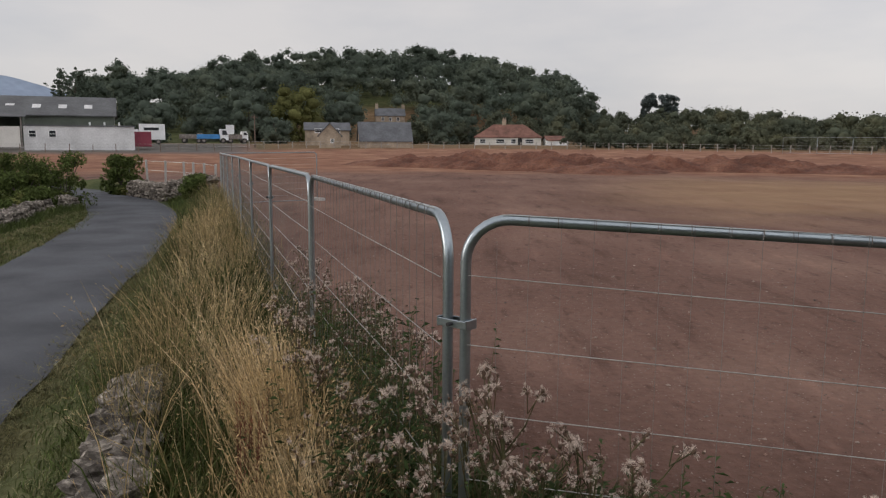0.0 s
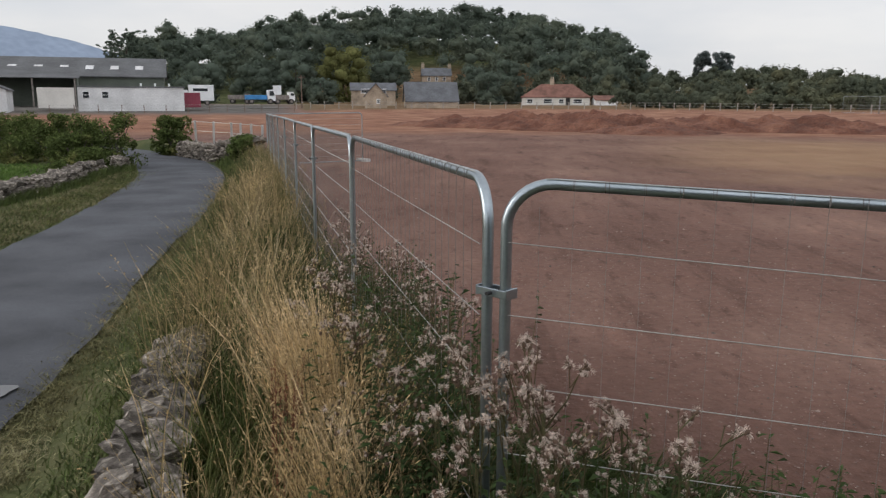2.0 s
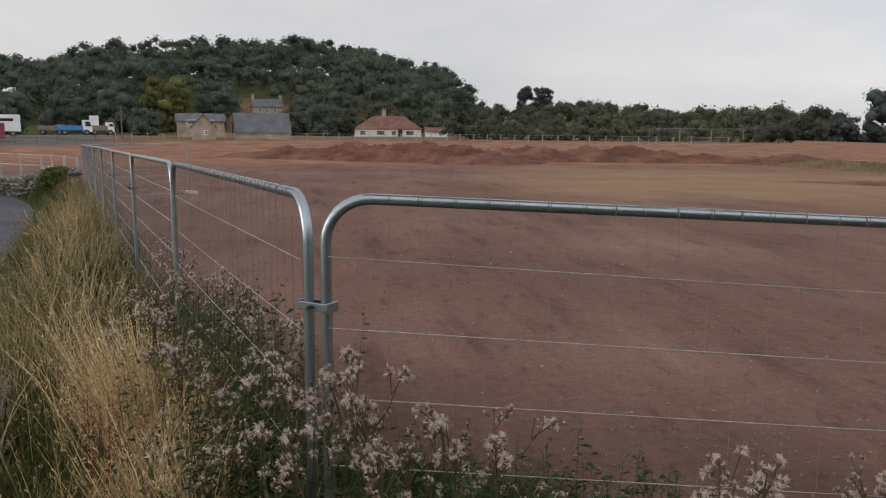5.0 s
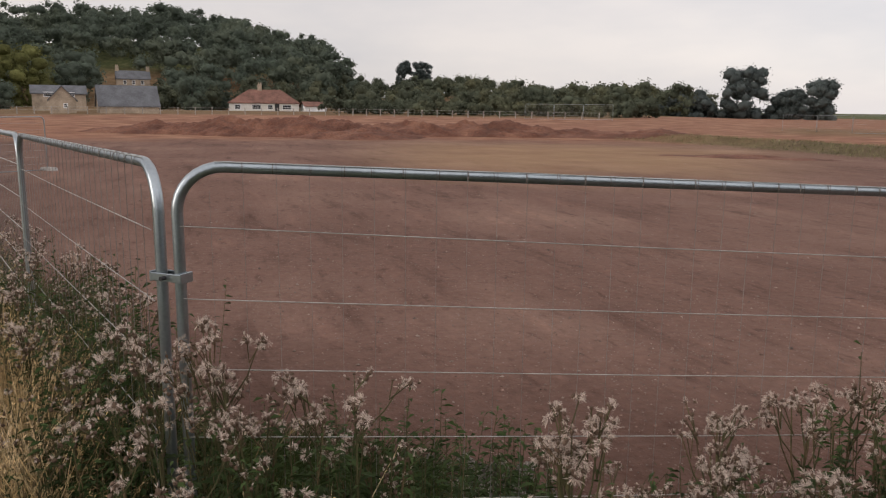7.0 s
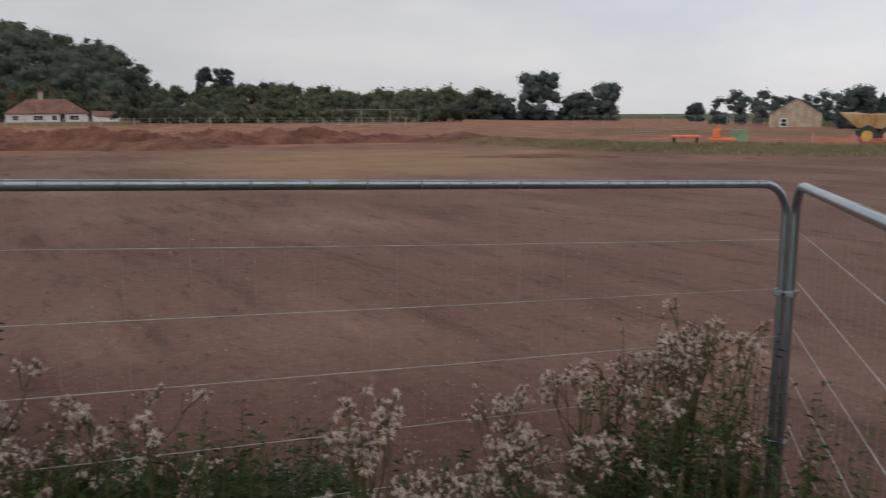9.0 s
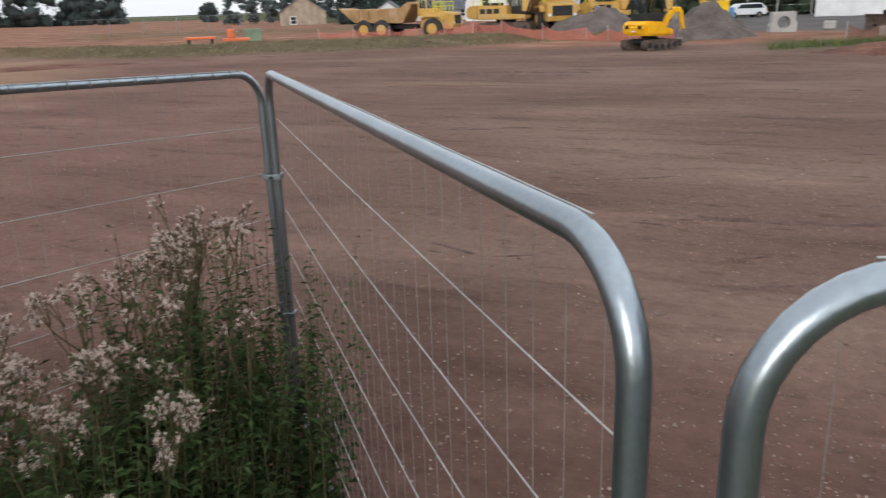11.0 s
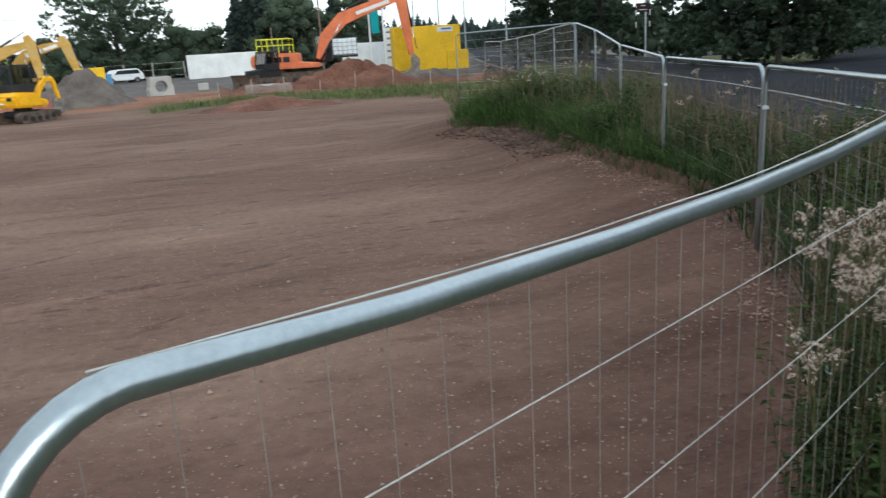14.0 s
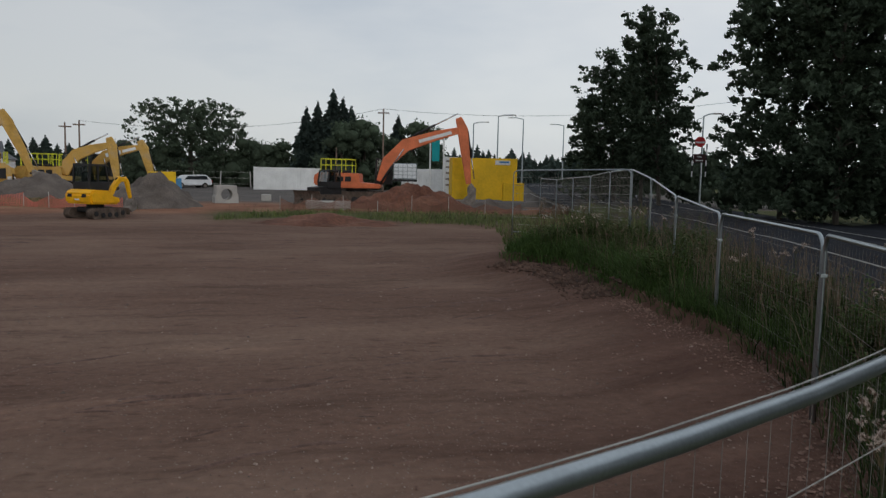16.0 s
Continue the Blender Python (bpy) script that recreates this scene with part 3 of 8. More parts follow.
    for (ax, ay), (bx, by) in zip(pts, pts[1:] + pts[:1]):
        hit = ((ay > y) != (by > y)) & (x < (bx - ax) * (y - ay) / ((by - ay) or 1e-9) + ax)
        c ^= hit
    return c


# the edge of the dug field: along the west fence, round the kink by the camera, along the south bank
WEST_EDGE = [(-8.6, 30.0), (-0.6, 4.6), (1.2, 3.4), (3.7, 2.7), (2.3, 0.8), (1.35, -0.3)]
SOUTH_EDGE = [(2.72, -2.6), (3.75, -3.65), (4.8, -4.6), (6.1, -5.8), (7.1, -6.15), (9, -6.45), (10.8, -6.6), (12.8, -6.9), (14.7, -7.35), (16.4, -7.55), (17.2, -7.15), (17.9, -6.55), (18.7, -6.6), (20.6, -7.6), (24.1, -9), (30.1, -13), (40, -18)]
FIELD = WEST_EDGE + SOUTH_EDGE + [(200, -60), (300, 100), (100, 300), (-120, 200), (-120, 66), (-40, 56), (-16, 42)]
VERGE = WEST_EDGE + SOUTH_EDGE
LANE = [(x + 0.35, y) for x, y in [(-3.4, -6.0), (-4.7, 0.6), (-6.02, 7.0), (-7.42, 12.4), (-8.5, 17.6), (-9.9, 22.6), (-11.4, 27.6), (-14.2, 33.2), (-18.2, 38.6), (-24.0, 43.5), (-34.0, 49.5), (-60.0, 62.0)]]
MAIN_ROAD = [(-40.0, -15.0), (-12.0, -12.5), (-2.0, -10.9), (4.6, -9.5), (8.3, -10.7), (11.8, -12.1), (15.0, -13.3), (18.3, -14.5), (25.8, -16.8), (37.2, -19.2), (60.0, -26.0), (120.0, -46.0)]
SKYLINE = [(-40, 1.5), (-27, 1.8), (-24.3, 3.8), (-21.8, 4.6), (-19.6, 4.3), (-16.9, 4.3), (-15.7, 5.5), (-13.3, 5.9), (-10.2, 5.9), (-7.8, 6.5), (-1.7, 6.6), (2.7, 6.1), (5.8, 5.0), (8.4, 4.6), (9.1, 4.0), (9.9, 2.7), (12, 2.3), (13.6, 2.1), (18.1, 2.7), (21.4, 2.3), (24.6, 1.9), (28.6, 1.7), (32.5, 1.5), (34, 0.7), (36, 0.4), (42, 0.3), (60, 0.2)]
HILL_AT = 330.0

ROAD_MIDDLE = [(x - 0.5, y - 1.3) for x, y in MAIN_ROAD]


def polar(x, y):
    return np.degrees(np.arctan2(x, y)), np.hypot(x, y)


def lip_range(az):
    """How far off the grassy bank at the far edge of the dug field lies, by bearing."""
    return np.interp(az, [20, 33, 46, 60, 68, 74, 84], [72, 64, 50, 48.5, 49, 51, 47])


def ground_z(x, y):
    x, y = np.asarray(x, float), np.asarray(y, float)
    az, r = polar(x, y)
    rise = np.interp(az, [-180, -60, 10, 32, 38, 44, 52, 64, 80, 180], [1.0, 1.5, 1.5, 1.3, 0.75, 0.6, -0.1, 0.0, -0.2, 0.4])
    z = rise * smooth(50, 170, r)
    el = np.interp(az, [a for a, _ in SKYLINE], [e for _, e in SKYLINE], left=2.0, right=0.2)
    crown = 4.0 + 9.0 * np.clip(el / 6, 0, 1)
    top = np.maximum(0, HILL_AT * np.tan(np.radians(el)) - crown)
    z = z + top * smooth(185, HILL_AT, r) * (1 - 0.3 * smooth(340, 700, r))
    verge = ~inside(x, y, FIELD)
    d = line_distance(x, y, VERGE)
    bank = smooth(3.2, 7.5, x) * smooth(-2.0, -4.0, y)
    rim = line_distance(x, y, SOUTH_EDGE[1:14])
    z = z + np.where(verge, 0.42 + 0.14 * smooth(0.1, 0.7, rim), 0.26 * smooth(2.2, 0.0, rim)) * bank * smooth(70, 40, r)
    z = z + np.where(verge, 0.14 * smooth(0.22, 0.9, d) * (1 - bank) + 0.03 * ripple(x, y, 0.8), 0.0) * smooth(70, 40, r)
    z = z + np.where(verge, 0, smooth(5, 12, r) * 0.016 * ripple(x, y, 3.5, 2) + 0.012 * ripple(x, y, 0.7, 1) + 0.02 * ripple(x * 0.4 + y, y, 0.9, 4) * smooth(3, 6, r))
    lane_x = np.interp(y, [b for _, b in LANE], [a for a, _ in LANE])
    z = z - 0.45 * smooth(0.8, 3.4, lane_x - x) * smooth(95, 60, r) * smooth(-12, -6, y)
    lane = line_distance(x, y, LANE)
    z = z + (lane_z(x, y) - 0.05 - z) * smooth(3.3, 1.7, lane)
    main = line_distance(x, y, ROAD_MIDDLE)
    z = z + np.where(verge, (0.60 - z) * smooth(5.3, 4.5, main), 0.0)
    # raised lip of rough grass at the far edge of the dug field
    z = z + 0.5 * np.exp(-((r - lip_range(az)) / 2.0) ** 2) * smooth(28, 36, az) * smooth(84, 74, az)
    return z


def lane_z(x, y):
    r = np.hypot(x, y)
    return -0.36 + 2.0 * smooth(45, 170, r)


def gz(x, y):
    return float(ground_z(x, y))


def build_ground():
    radii = np.concatenate([np.linspace(0.25, 9, 90, endpoint=False), np.geomspace(9, 75, 190, endpoint=False), np.geomspace(75, 2600, 70)])
    turns = np.radians(np.concatenate([np.arange(-48, 150, 0.55), np.arange(150, 312, 3.0)]))
    rr, aa = np.meshgrid(radii, turns, indexing="ij")
    x, y = rr * np.sin(aa), rr * np.cos(aa)
    z = ground_z(x, y)
    nr, na = rr.shape
    idx = np.arange(nr * na).reshape(nr, na)
    nxt = np.roll(idx, -1, axis=1)
    faces = np.stack([idx[:-1], idx[1:], nxt[1:], nxt[:-1]], -1).reshape(-1, 4)
    faces = faces[:, ::-1]
    ob = from_arrays("ground", np.stack([x, y, z], -1).reshape(-1, 3), faces, ground_material(), "bare reddish-brown levelled earth with wheel marks and rough grass verges", "ground", "structure", True)
    az, r = polar(x, y)
    wob = ripple(x, y, 2.2, 3)
    verge = ~inside(x, y, FIELD)
    d = line_distance(x, y, VERGE)
    edge = np.interp(az, [-60, -20, 0, 30, 40, 46, 60, 75, 85, 110, 140], [74, 108, 128, 128, 260, 330, 100, 60, 52, 60, 30])
    grass = np.where(verge, smooth(0.1, 0.7, d + 0.25 * wob), 0.0)
    grass = np.maximum(grass, smooth(-3, 5, r - edge + 2 * wob) * (az > -60) * (az < 62) * (1 - 0.5 * smooth(-16, -12, az) * smooth(36, 30, az)))
    grass = np.maximum(grass, 0.5 * np.exp(-((r - lip_range(az) + 1.4 + 0.6 * wob) / 2.6) ** 4) * smooth(26, 36, az) * smooth(84, 76, az))
    grass = np.maximum(grass, 0.4 * np.exp(-((r - 97 + 3 * wob) / 13) ** 4) * smooth(38, 43, az) * smooth(64, 58, az))
    grass = np.maximum(grass, smooth(86, 90, az) * smooth(118, 112, az) * np.exp(-((r - 40.2 + 1.0 * wob) / 4.2) ** 4) * smooth(-0.5, 0.3, ripple(x, y, 3, 6) + 0.3 + 0.4 * smooth(98, 104, az)))
    grass = np.maximum(grass, (az > 150) | (az < -60))
    red = smooth(52, 62, r + 3 * wob)
    red = np.maximum(red, smooth(62, 75, az) * smooth(39, 42, r + wob))
    tan = 0.6 * np.exp(-(((az - 27) / 14) ** 4) - (((r - 40 + 3 * wob) / 13) ** 4))
    yard = smooth(72, 82, az) * smooth(50, 56, r + wob) * smooth(130, 112, r) + smooth(-12, -16, az) * smooth(96, 106, r + 2 * wob) * smooth(175, 150, r)
    grass = np.where(yard > 0.4, grass * 0.1, grass)
    # shade put into the soil's colour, along the fences and below the bank
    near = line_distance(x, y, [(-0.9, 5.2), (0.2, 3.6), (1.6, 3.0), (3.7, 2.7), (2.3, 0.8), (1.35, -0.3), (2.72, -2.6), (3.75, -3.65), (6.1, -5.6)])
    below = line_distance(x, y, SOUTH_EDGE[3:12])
    shaded_soil = np.maximum(0.85 * smooth(3.8, 0.6, near + 0.5 * wob), 0.9 * smooth(3.4, 0.2, below + 0.5 * wob))
    me = ob.data
    for name, chans in (("cover", (grass, red, tan)), ("cover_more", (yard, shaded_soil, 0.5 * smooth(46, 74, az) * (az < 150) * smooth(2.5, 7, r)))):
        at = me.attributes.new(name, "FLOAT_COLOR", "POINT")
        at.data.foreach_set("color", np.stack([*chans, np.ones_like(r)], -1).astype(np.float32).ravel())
    return ob


def ribbon(name, line, half, lift, material, label, category, zfun, cols=7, step=0.8):
    """A strip laid along a line, a little above the ground, with a slightly ragged edge."""
    pts = np.array(line, float)
    seg = np.hypot(*np.diff(pts, axis=0).T)
    s = np.concatenate([[0], np.cumsum(seg)])
    u = np.arange(0, s[-1], step)
    c = np.stack([np.interp(u, s, pts[:, 0]), np.interp(u, s, pts[:, 1])], -1)
    for _ in range(6):
        c[1:-1] = (c[:-2] + 2 * c[1:-1] + c[2:]) / 4
    t = np.gradient(c, axis=0)
    t /= np.linalg.norm(t, axis=1, keepdims=True)
    nrm = np.stack([-t[:, 1], t[:, 0]], -1)
    w = np.linspace(-1, 1, cols)
    rag = (0.07 * ripple(c[:, 0], c[:, 1], 0.4) + 0.05 * ripple(c[:, 0], c[:, 1], 0.15, 6))[:, None] * (np.abs(w) > 0.9)
    xy = c[:, None] + nrm[:, None] * (half * w + rag)[..., None]
    z = zfun(xy[..., 0], xy[..., 1]) + lift + 0.04 * (1 - w**2)
    v = np.concatenate([xy, z[..., None]], -1).reshape(-1, 3)
    i = np.arange(len(u) * cols).reshape(len(u), cols)
    f = np.stack([i[:-1, :-1], i[1:, :-1], i[1:, 1:], i[:-1, 1:]], -1).reshape(-1, 4)[:, ::-1]
    return from_arrays(name, v, f, material, label, category, "structure", True)


build_ground()
ribbon("road", ROAD_MIDDLE, 4.3, 0.035, M["tarmac"], "wide dark grey tarmac road beyond the fence", "road", lambda x, y: 0.60 + 0 * x, 9, 1.2)
ribbon("side_road", [(17.2, -16.6), (20.5, -22.5), (26.0, -30.5), (40.0, -47.0), (60.0, -72.0)], 3.6, 0.03, M["tarmac"], "dark tarmac side road running off between the trees", "road", lambda x, y: 0.60 + 0 * x, 9, 1.2)
ribbon("road", LANE, 1.48, 0.0, M["asphalt"], "narrow worn grey asphalt lane bending away between verges", "road", lane_z)


# ---- site fence ----
def fence_panel(p0, p1, z0, z1, near=True, r=0.0185, sag=0.0, first=1.79, tilt=0.0, dense=0.5, step=0.236, side=1.0, loose=0.0, far=False, label="galvanised steel mesh fence panel with a rounded tube frame"):
    """A welded mesh panel in a bent tube frame from upright p0 to upright p1, whose tops are at z0 and z1."""
    a, b = Vector((*p0, 0)), Vector((*p1, 0))
    w = (b - a).length
    ob = thing("mesh_fence", Matrix.Translation((a.x, a.y, z0 - 2.0)), label, "fence", "site fence panels")
    dirn = (b - a).normalized()
    up = Vector((0, 0, 1))
    drop = (z1 - z0) / w
    along = (dirn + up * drop)
    out = Vector((dirn.y, -dirn.x, 0)) * side
    seg = 14 if near else 6
    rad = 0.15
    bm = B()
    end = along * w
    pts = [Vector((0, 0, 0.06)), up * 0.7, up * 1.3, up * (2.0 - rad)]
    pts += [up * (2.0 - rad) + along * rad - along * (rad * math.cos(q)) + up * (rad * math.sin(q)) for q in (math.pi / 2 * i / 8 for i in range(1, 9))]
    pts += [up * (2.0 - sag * math.sin(math.pi * f)) + along * (w * f) for f in (0.15, 0.3, 0.45, 0.6, 0.75, 0.88)]
    pts += [up * (2.0 - rad) + end - along * rad + along * (rad * math.sin(q)) + up * (rad * math.cos(q)) for q in (math.pi / 2 * i / 8 for i in range(0, 9))]
    pts += [end + up * 1.3, end + up * 0.7, end + up * 0.06]
    tube(bm, pts, r, seg)
    part("frame_tube", bm, M["steel"], ob, smooth=True)
    bm = B()
    tube(bm, [along * 0.02 + up * 0.16, end - along * 0.02 + up * 0.16], 0.016, 6)
    part("bottom_rail", bm, M["steel"], ob, smooth=True)
    wr = 0.0011 if far else 0.0017 if near else 0.0032
    off = out * 0.024
    for k in range(9):
        zz = first - step * k
        if zz < 0.2:
            break
        bm = B()
        tube(bm, [along * 0.01 + up * zz + off, end * 0.5 + up * (zz + tilt / 2 - 0.004) + off, end - along * 0.01 + up * (zz + tilt) + off], wr * 1.0, 5, caps=False)
        part("wire", bm, M["meshwire" if far else "wire"], ob, smooth=True)
    bm = B()
    lift = up * 2.0 + (up * 0.8 + out * 0.6) * (r + wr)
    n = 12
    tube(bm, [along * (0.12 + (w - 0.24) * i / n) + lift + up * (loose * smooth(0, 9, i) + 0.0035 * max(0, math.sin(i * 1.9)) * math.sin(math.pi * i / n) - sag * math.sin(math.pi * i / n)) for i in range(n + 1)], wr, 5, caps=False)
    part("top_wire", bm, M["wire"], ob, smooth=True)
    bm = B()
    count = round(w / 0.103)
    for k in range(1, count):
        x = w * k / count
        base = along * x + off
        top = 2.02 - sag * math.sin(math.pi * k / count) if 0.12 < x < w - 0.12 else 1.93
        tube(bm, [base + up * 0.14, base + up * 1.0 + dirn * 0.003 * math.sin(k * 2.3), base + up * top], wr * dense, 4, caps=False)
        if near and side > 0 and 0.12 < x < w - 0.12:
            # the wire's end is wrapped over the rail
            c = along * x + up * (2.0 - sag * math.sin(math.pi * k / count)) + dirn * (0.012 * math.sin(k * 1.7))
            tube(bm, [c + (out * math.cos(q) + up * math.sin(q)) * (r + 0.0015) for q in (-0.9, -0.2, 0.5, 1.1, 1.7)], wr * (1.1 if k % 2 else 0.7), 4, caps=False)
    tagged(part("wire_mesh", bm, M["meshwire"], ob, "thin upright mesh wires"), kind="stuff")
    return ob


def fence_clamp(p, q, z):
    """A two-bolt coupler that joins two uprights."""
    a, b = Vector((*p, z)), Vector((*q, z))
    d = (b - a).normalized()
    m = Matrix.Translation((a + b) / 2) @ Matrix.Rotation(math.atan2(d.y, d.x), 4, "Z")
    ob = thing("fence_clamp", m, "galvanised coupler bolted across two fence uprights", "clamp", "fence clamps")
    half = (b - a).length / 2 + 0.024
    bm = B()
    box(bm, (2 * half, 0.006, 0.027), (0, 0.026, 0), bevel=0.002)
    box(bm, (2 * half, 0.006, 0.027), (0, -0.026, 0), bevel=0.002)
    box(bm, (0.006, 0.058, 0.034), (half, 0, 0), bevel=0.002)
    box(bm, (0.006, 0.058, 0.034), (-half, 0, 0), bevel=0.002)
    part("band", bm, M["steel"], ob)
    bm = B()
    cyl(bm, 0.007, 0.10, pose(0, 0, 0, 90, 0, 0), 8)
    cyl(bm, 0.012, 0.012, pose(0, 0.036, 0, 90, 0, 0), 6)
    part("bolt", bm, M["black"], ob)


def fence_foot(p, z):
    ob = thing("concrete_block", pose(p[0], p[1], z, 0, 0, random.uniform(0, 180)), "pale concrete block foot under a fence upright", "concrete block")
    bm = B()
    prism(bm, [(-0.34, 0), (0.34, 0), (0.30, 0.13), (-0.30, 0.13)], -0.11, 0.11)
    part("casting", bm, M["concrete"], ob)


def run_of_panels(joints, tops, near, sags=(), gaps={}, special={}, clamps={}):
    """Panels between joints; each joint is where two uprights stand a hand apart."""
    sags = sags or [0] * len(joints)
    for k, ((p, q), (za, zb), sag) in enumerate(zip(zip(joints, joints[1:]), zip(tops, tops[1:]), sags)):
        d = (Vector(q) - Vector(p)).normalized()
        fence_panel(tuple(Vector(p) + d * gaps.get(k, (0.034, 0.034))[1]), tuple(Vector(q) - d * gaps.get(k + 1, (0.034, 0.034))[0]), za, zb, near, sag=sag, **special.get(k, {}))
    for k, (p, q, r, z) in enumerate(zip(joints, joints[1:], joints[2:], tops[1:])):
        g0, g1 = gaps.get(k + 1, (0.034, 0.034))
        d0, d1 = (Vector(q) - Vector(p)).normalized() * g0, (Vector(r) - Vector(q)).normalized() * g1
        for drop in clamps.get(k + 1, (0.36,)):
            fence_clamp(tuple(Vector(q) - d0), tuple(Vector(q) + d1), z - drop)


A_DIR = Vector((-0.302, 0.953))
A_JOINTS = [tuple(Vector((0.032, 2.545)) + A_DIR * 3.4 * k) for k in range(9)]
A_TOPS = [2.072, 2.055, 2.02, 1.99, 1.965, 1.93, 1.89, 1.855, 1.83]
NEAR_JOINTS = A_JOINTS[1::-1] + [(3.525, 2.09), (1.02, -0.30), (2.69, -3.45), (6.18, -5.45), (9.75, -6.76), (13.28, -8.15), (16.52, -9.40), (19.75, -10.58)]
NEAR_TOPS = [2.057, 2.074, 1.930, 1.958, 1.97, 1.88, 1.87, 2.0, 2.3, 2.52]
SAGS = [0, 0, 0.0, 0.07, 0, 0, 0, 0, 0]
run_of_panels(NEAR_JOINTS, NEAR_TOPS, True, SAGS, {1: (0.045, 0.045), 2: (0.05, 0.05), 3: (0.105, 0.052), 4: (0.05, 0.05)}, {0: dict(dense=0.85), 1: dict(first=1.81, tilt=-0.07), 2: dict(first=1.775, tilt=-0.035, step=0.235, side=-1.0, r=0.0205), 3: dict(first=1.717, tilt=-0.05, step=0.325, side=-1.0, loose=0.012, r=0.0205), 4: dict(far=True), 5: dict(far=True), 6: dict(far=True), 7: dict(far=True), 8: dict(far=True)}, {2: (0.52, 1.28)})
run_of_panels(A_JOINTS[1:], A_TOPS[1:], False)
run_of_panels([(19.75, -10.58), (22.5, -8.08)], [2.52, 2.43], False)
run_of_panels([(19.75, -10.58), (23.4, -11.7), (27.1, -12.7), (30.8, -13.6), (34.6, -14.4), (38.3, -15.0)], [2.52, 2.46, 2.3, 2.2, 2.08, 2.08], False)
run_of_panels([A_JOINTS[8], (-4.9, 30.2)], [1.82, 1.86], False)
fence_foot((22.5, -8.08), gz(22.5, -8.08) - 0.02)
fence_foot((-4.9, 30.2), gz(-4.9, 30.2) - 0.02)


# ---- woods and far trees ----
def leaf_cloud(centres, radii, per, size, rng, squash=0.85, core=0.55, rough=0.55):
    """Small four-cornered leaves or sprays scattered in the shells of many clumps. Returns vertices and faces."""
    centres, radii = np.asarray(centres, float), np.asarray(radii, float)
    k = len(centres) * per
    c = np.repeat(centres, per, axis=0)
    rad = np.repeat(radii, per)
    d = rng.normal(size=(k, 3))
    d /= np.linalg.norm(d, axis=1, keepdims=True)
    dist = rng.uniform(core, 1.08, k) ** 0.7
    p = c + d * (rad * dist)[:, None] * (1, 1, squash)
    n = d + rng.normal(scale=rough, size=(k, 3)) + (0, 0, 0.35)
    n /= np.linalg.norm(n, axis=1, keepdims=True)
    u = np.cross(n, rng.normal(size=(k, 3)))
    u /= np.linalg.norm(u, axis=1, keepdims=True) + 1e-9
    v = np.cross(n, u)
    s = (size if np.isscalar(size) else np.repeat(size, per)) * rng.uniform(0.55, 1.35, k)
    u, v = u * s[:, None], v * (s * rng.uniform(0.5, 0.9, k))[:, None]
    bend = n * (s * 0.25)[:, None]
    verts = np.stack([p - u - bend, p - v * 0.9, p + u - bend, p + v], 1).reshape(-1, 3)
    return verts, np.arange(4 * k).reshape(-1, 4)


def leaf_sprays(start, way, per, size, sigma, rng):
    """Leaves strung along short twigs, fewer and closer towards each twig's tip. Returns vertices and faces."""
    k = len(start) * per
    u = np.sqrt(rng.uniform(0, 1, k))
    s0, w0, sg = np.repeat(start, per, axis=0), np.repeat(way, per, axis=0), np.repeat(sigma, per)
    p = s0 + w0 * u[:, None] + rng.normal(size=(k, 3)) * (sg * (1.15 - 0.85 * u))[:, None] * (1, 1, 0.7)
    n = rng.normal(size=(k, 3)) * 0.7 + (0, 0, 0.9)
    n /= np.linalg.norm(n, axis=1, keepdims=True)
    a = np.cross(n, rng.normal(size=(k, 3)))
    a /= np.linalg.norm(a, axis=1, keepdims=True) + 1e-9
    b = np.cross(n, a)
    s = size * rng.uniform(0.5, 1.35, k)
    a, b = a * s[:, None], b * (s * rng.uniform(0.55, 0.95, k))[:, None]
    bend = n * (s * 0.3)[:, None]
    v = np.stack([p - a - bend, p - b * 0.9, p + a - bend, p + b], 1).reshape(-1, 3)
    return v, np.arange(4 * k).reshape(-1, 4)


def crown_clumps(x, y, z, height, width, rng, n=16, low=0.12):
    """Clump centres for a broad crown that starts a little above the ground."""
    t = rng.uniform(low, 1.0, n)
    a = rng.uniform(0, 2 * np.pi, n)
    wide = width * 0.5 * np.sqrt(np.clip(1 - ((t - 0.5) / 0.62) ** 2, 0.05, 1))
    rr = wide * np.sqrt(rng.uniform(0.1, 1, n)) * 0.8
    c = np.stack([x + rr * np.cos(a), y + rr * np.sin(a), z + t * height * 0.88], -1)
    return c, np.full(n, width * 0.6 / math.sqrt(n)) * rng.uniform(0.65, 1.4, n)


def merge(*vf):
    vs, fs, k = [], [], 0
    for v, f in vf:
        vs.append(v)
        fs.append(f + k)
        k += len(v)
    return np.concatenate(vs), np.concatenate(fs)


def cube_sphere(k=2):
    """A unit ball of four-cornered faces."""
    seen, faces = {}, []
    g = np.linspace(-1, 1, k + 1)
    for axis in range(3):
        for sign in (-1, 1):
            def corner(u, v):
                c = [0.0, 0.0, 0.0]
                c[axis], c[(axis + 1) % 3], c[(axis + 2) % 3] = sign, u * sign, v
                return seen.setdefault(tuple(c), len(seen))
            for a in range(k):
                for b in range(k):
                    faces.append([corner(g[a], g[b]), corner(g[a + 1], g[b]), corner(g[a + 1], g[b + 1]), corner(g[a], g[b + 1])])
    v = np.array(list(seen))
    return v / np.linalg.norm(v, axis=1, keepdims=True), np.array(faces)


BALL_V, BALL_F = cube_sphere(2)


def lumps(centres, radii, rng, squash=0.85):
    """The shaded hearts of leaf clumps, each knobbly."""
    centres, radii = np.asarray(centres, float), np.asarray(radii, float)
    n = len(centres)
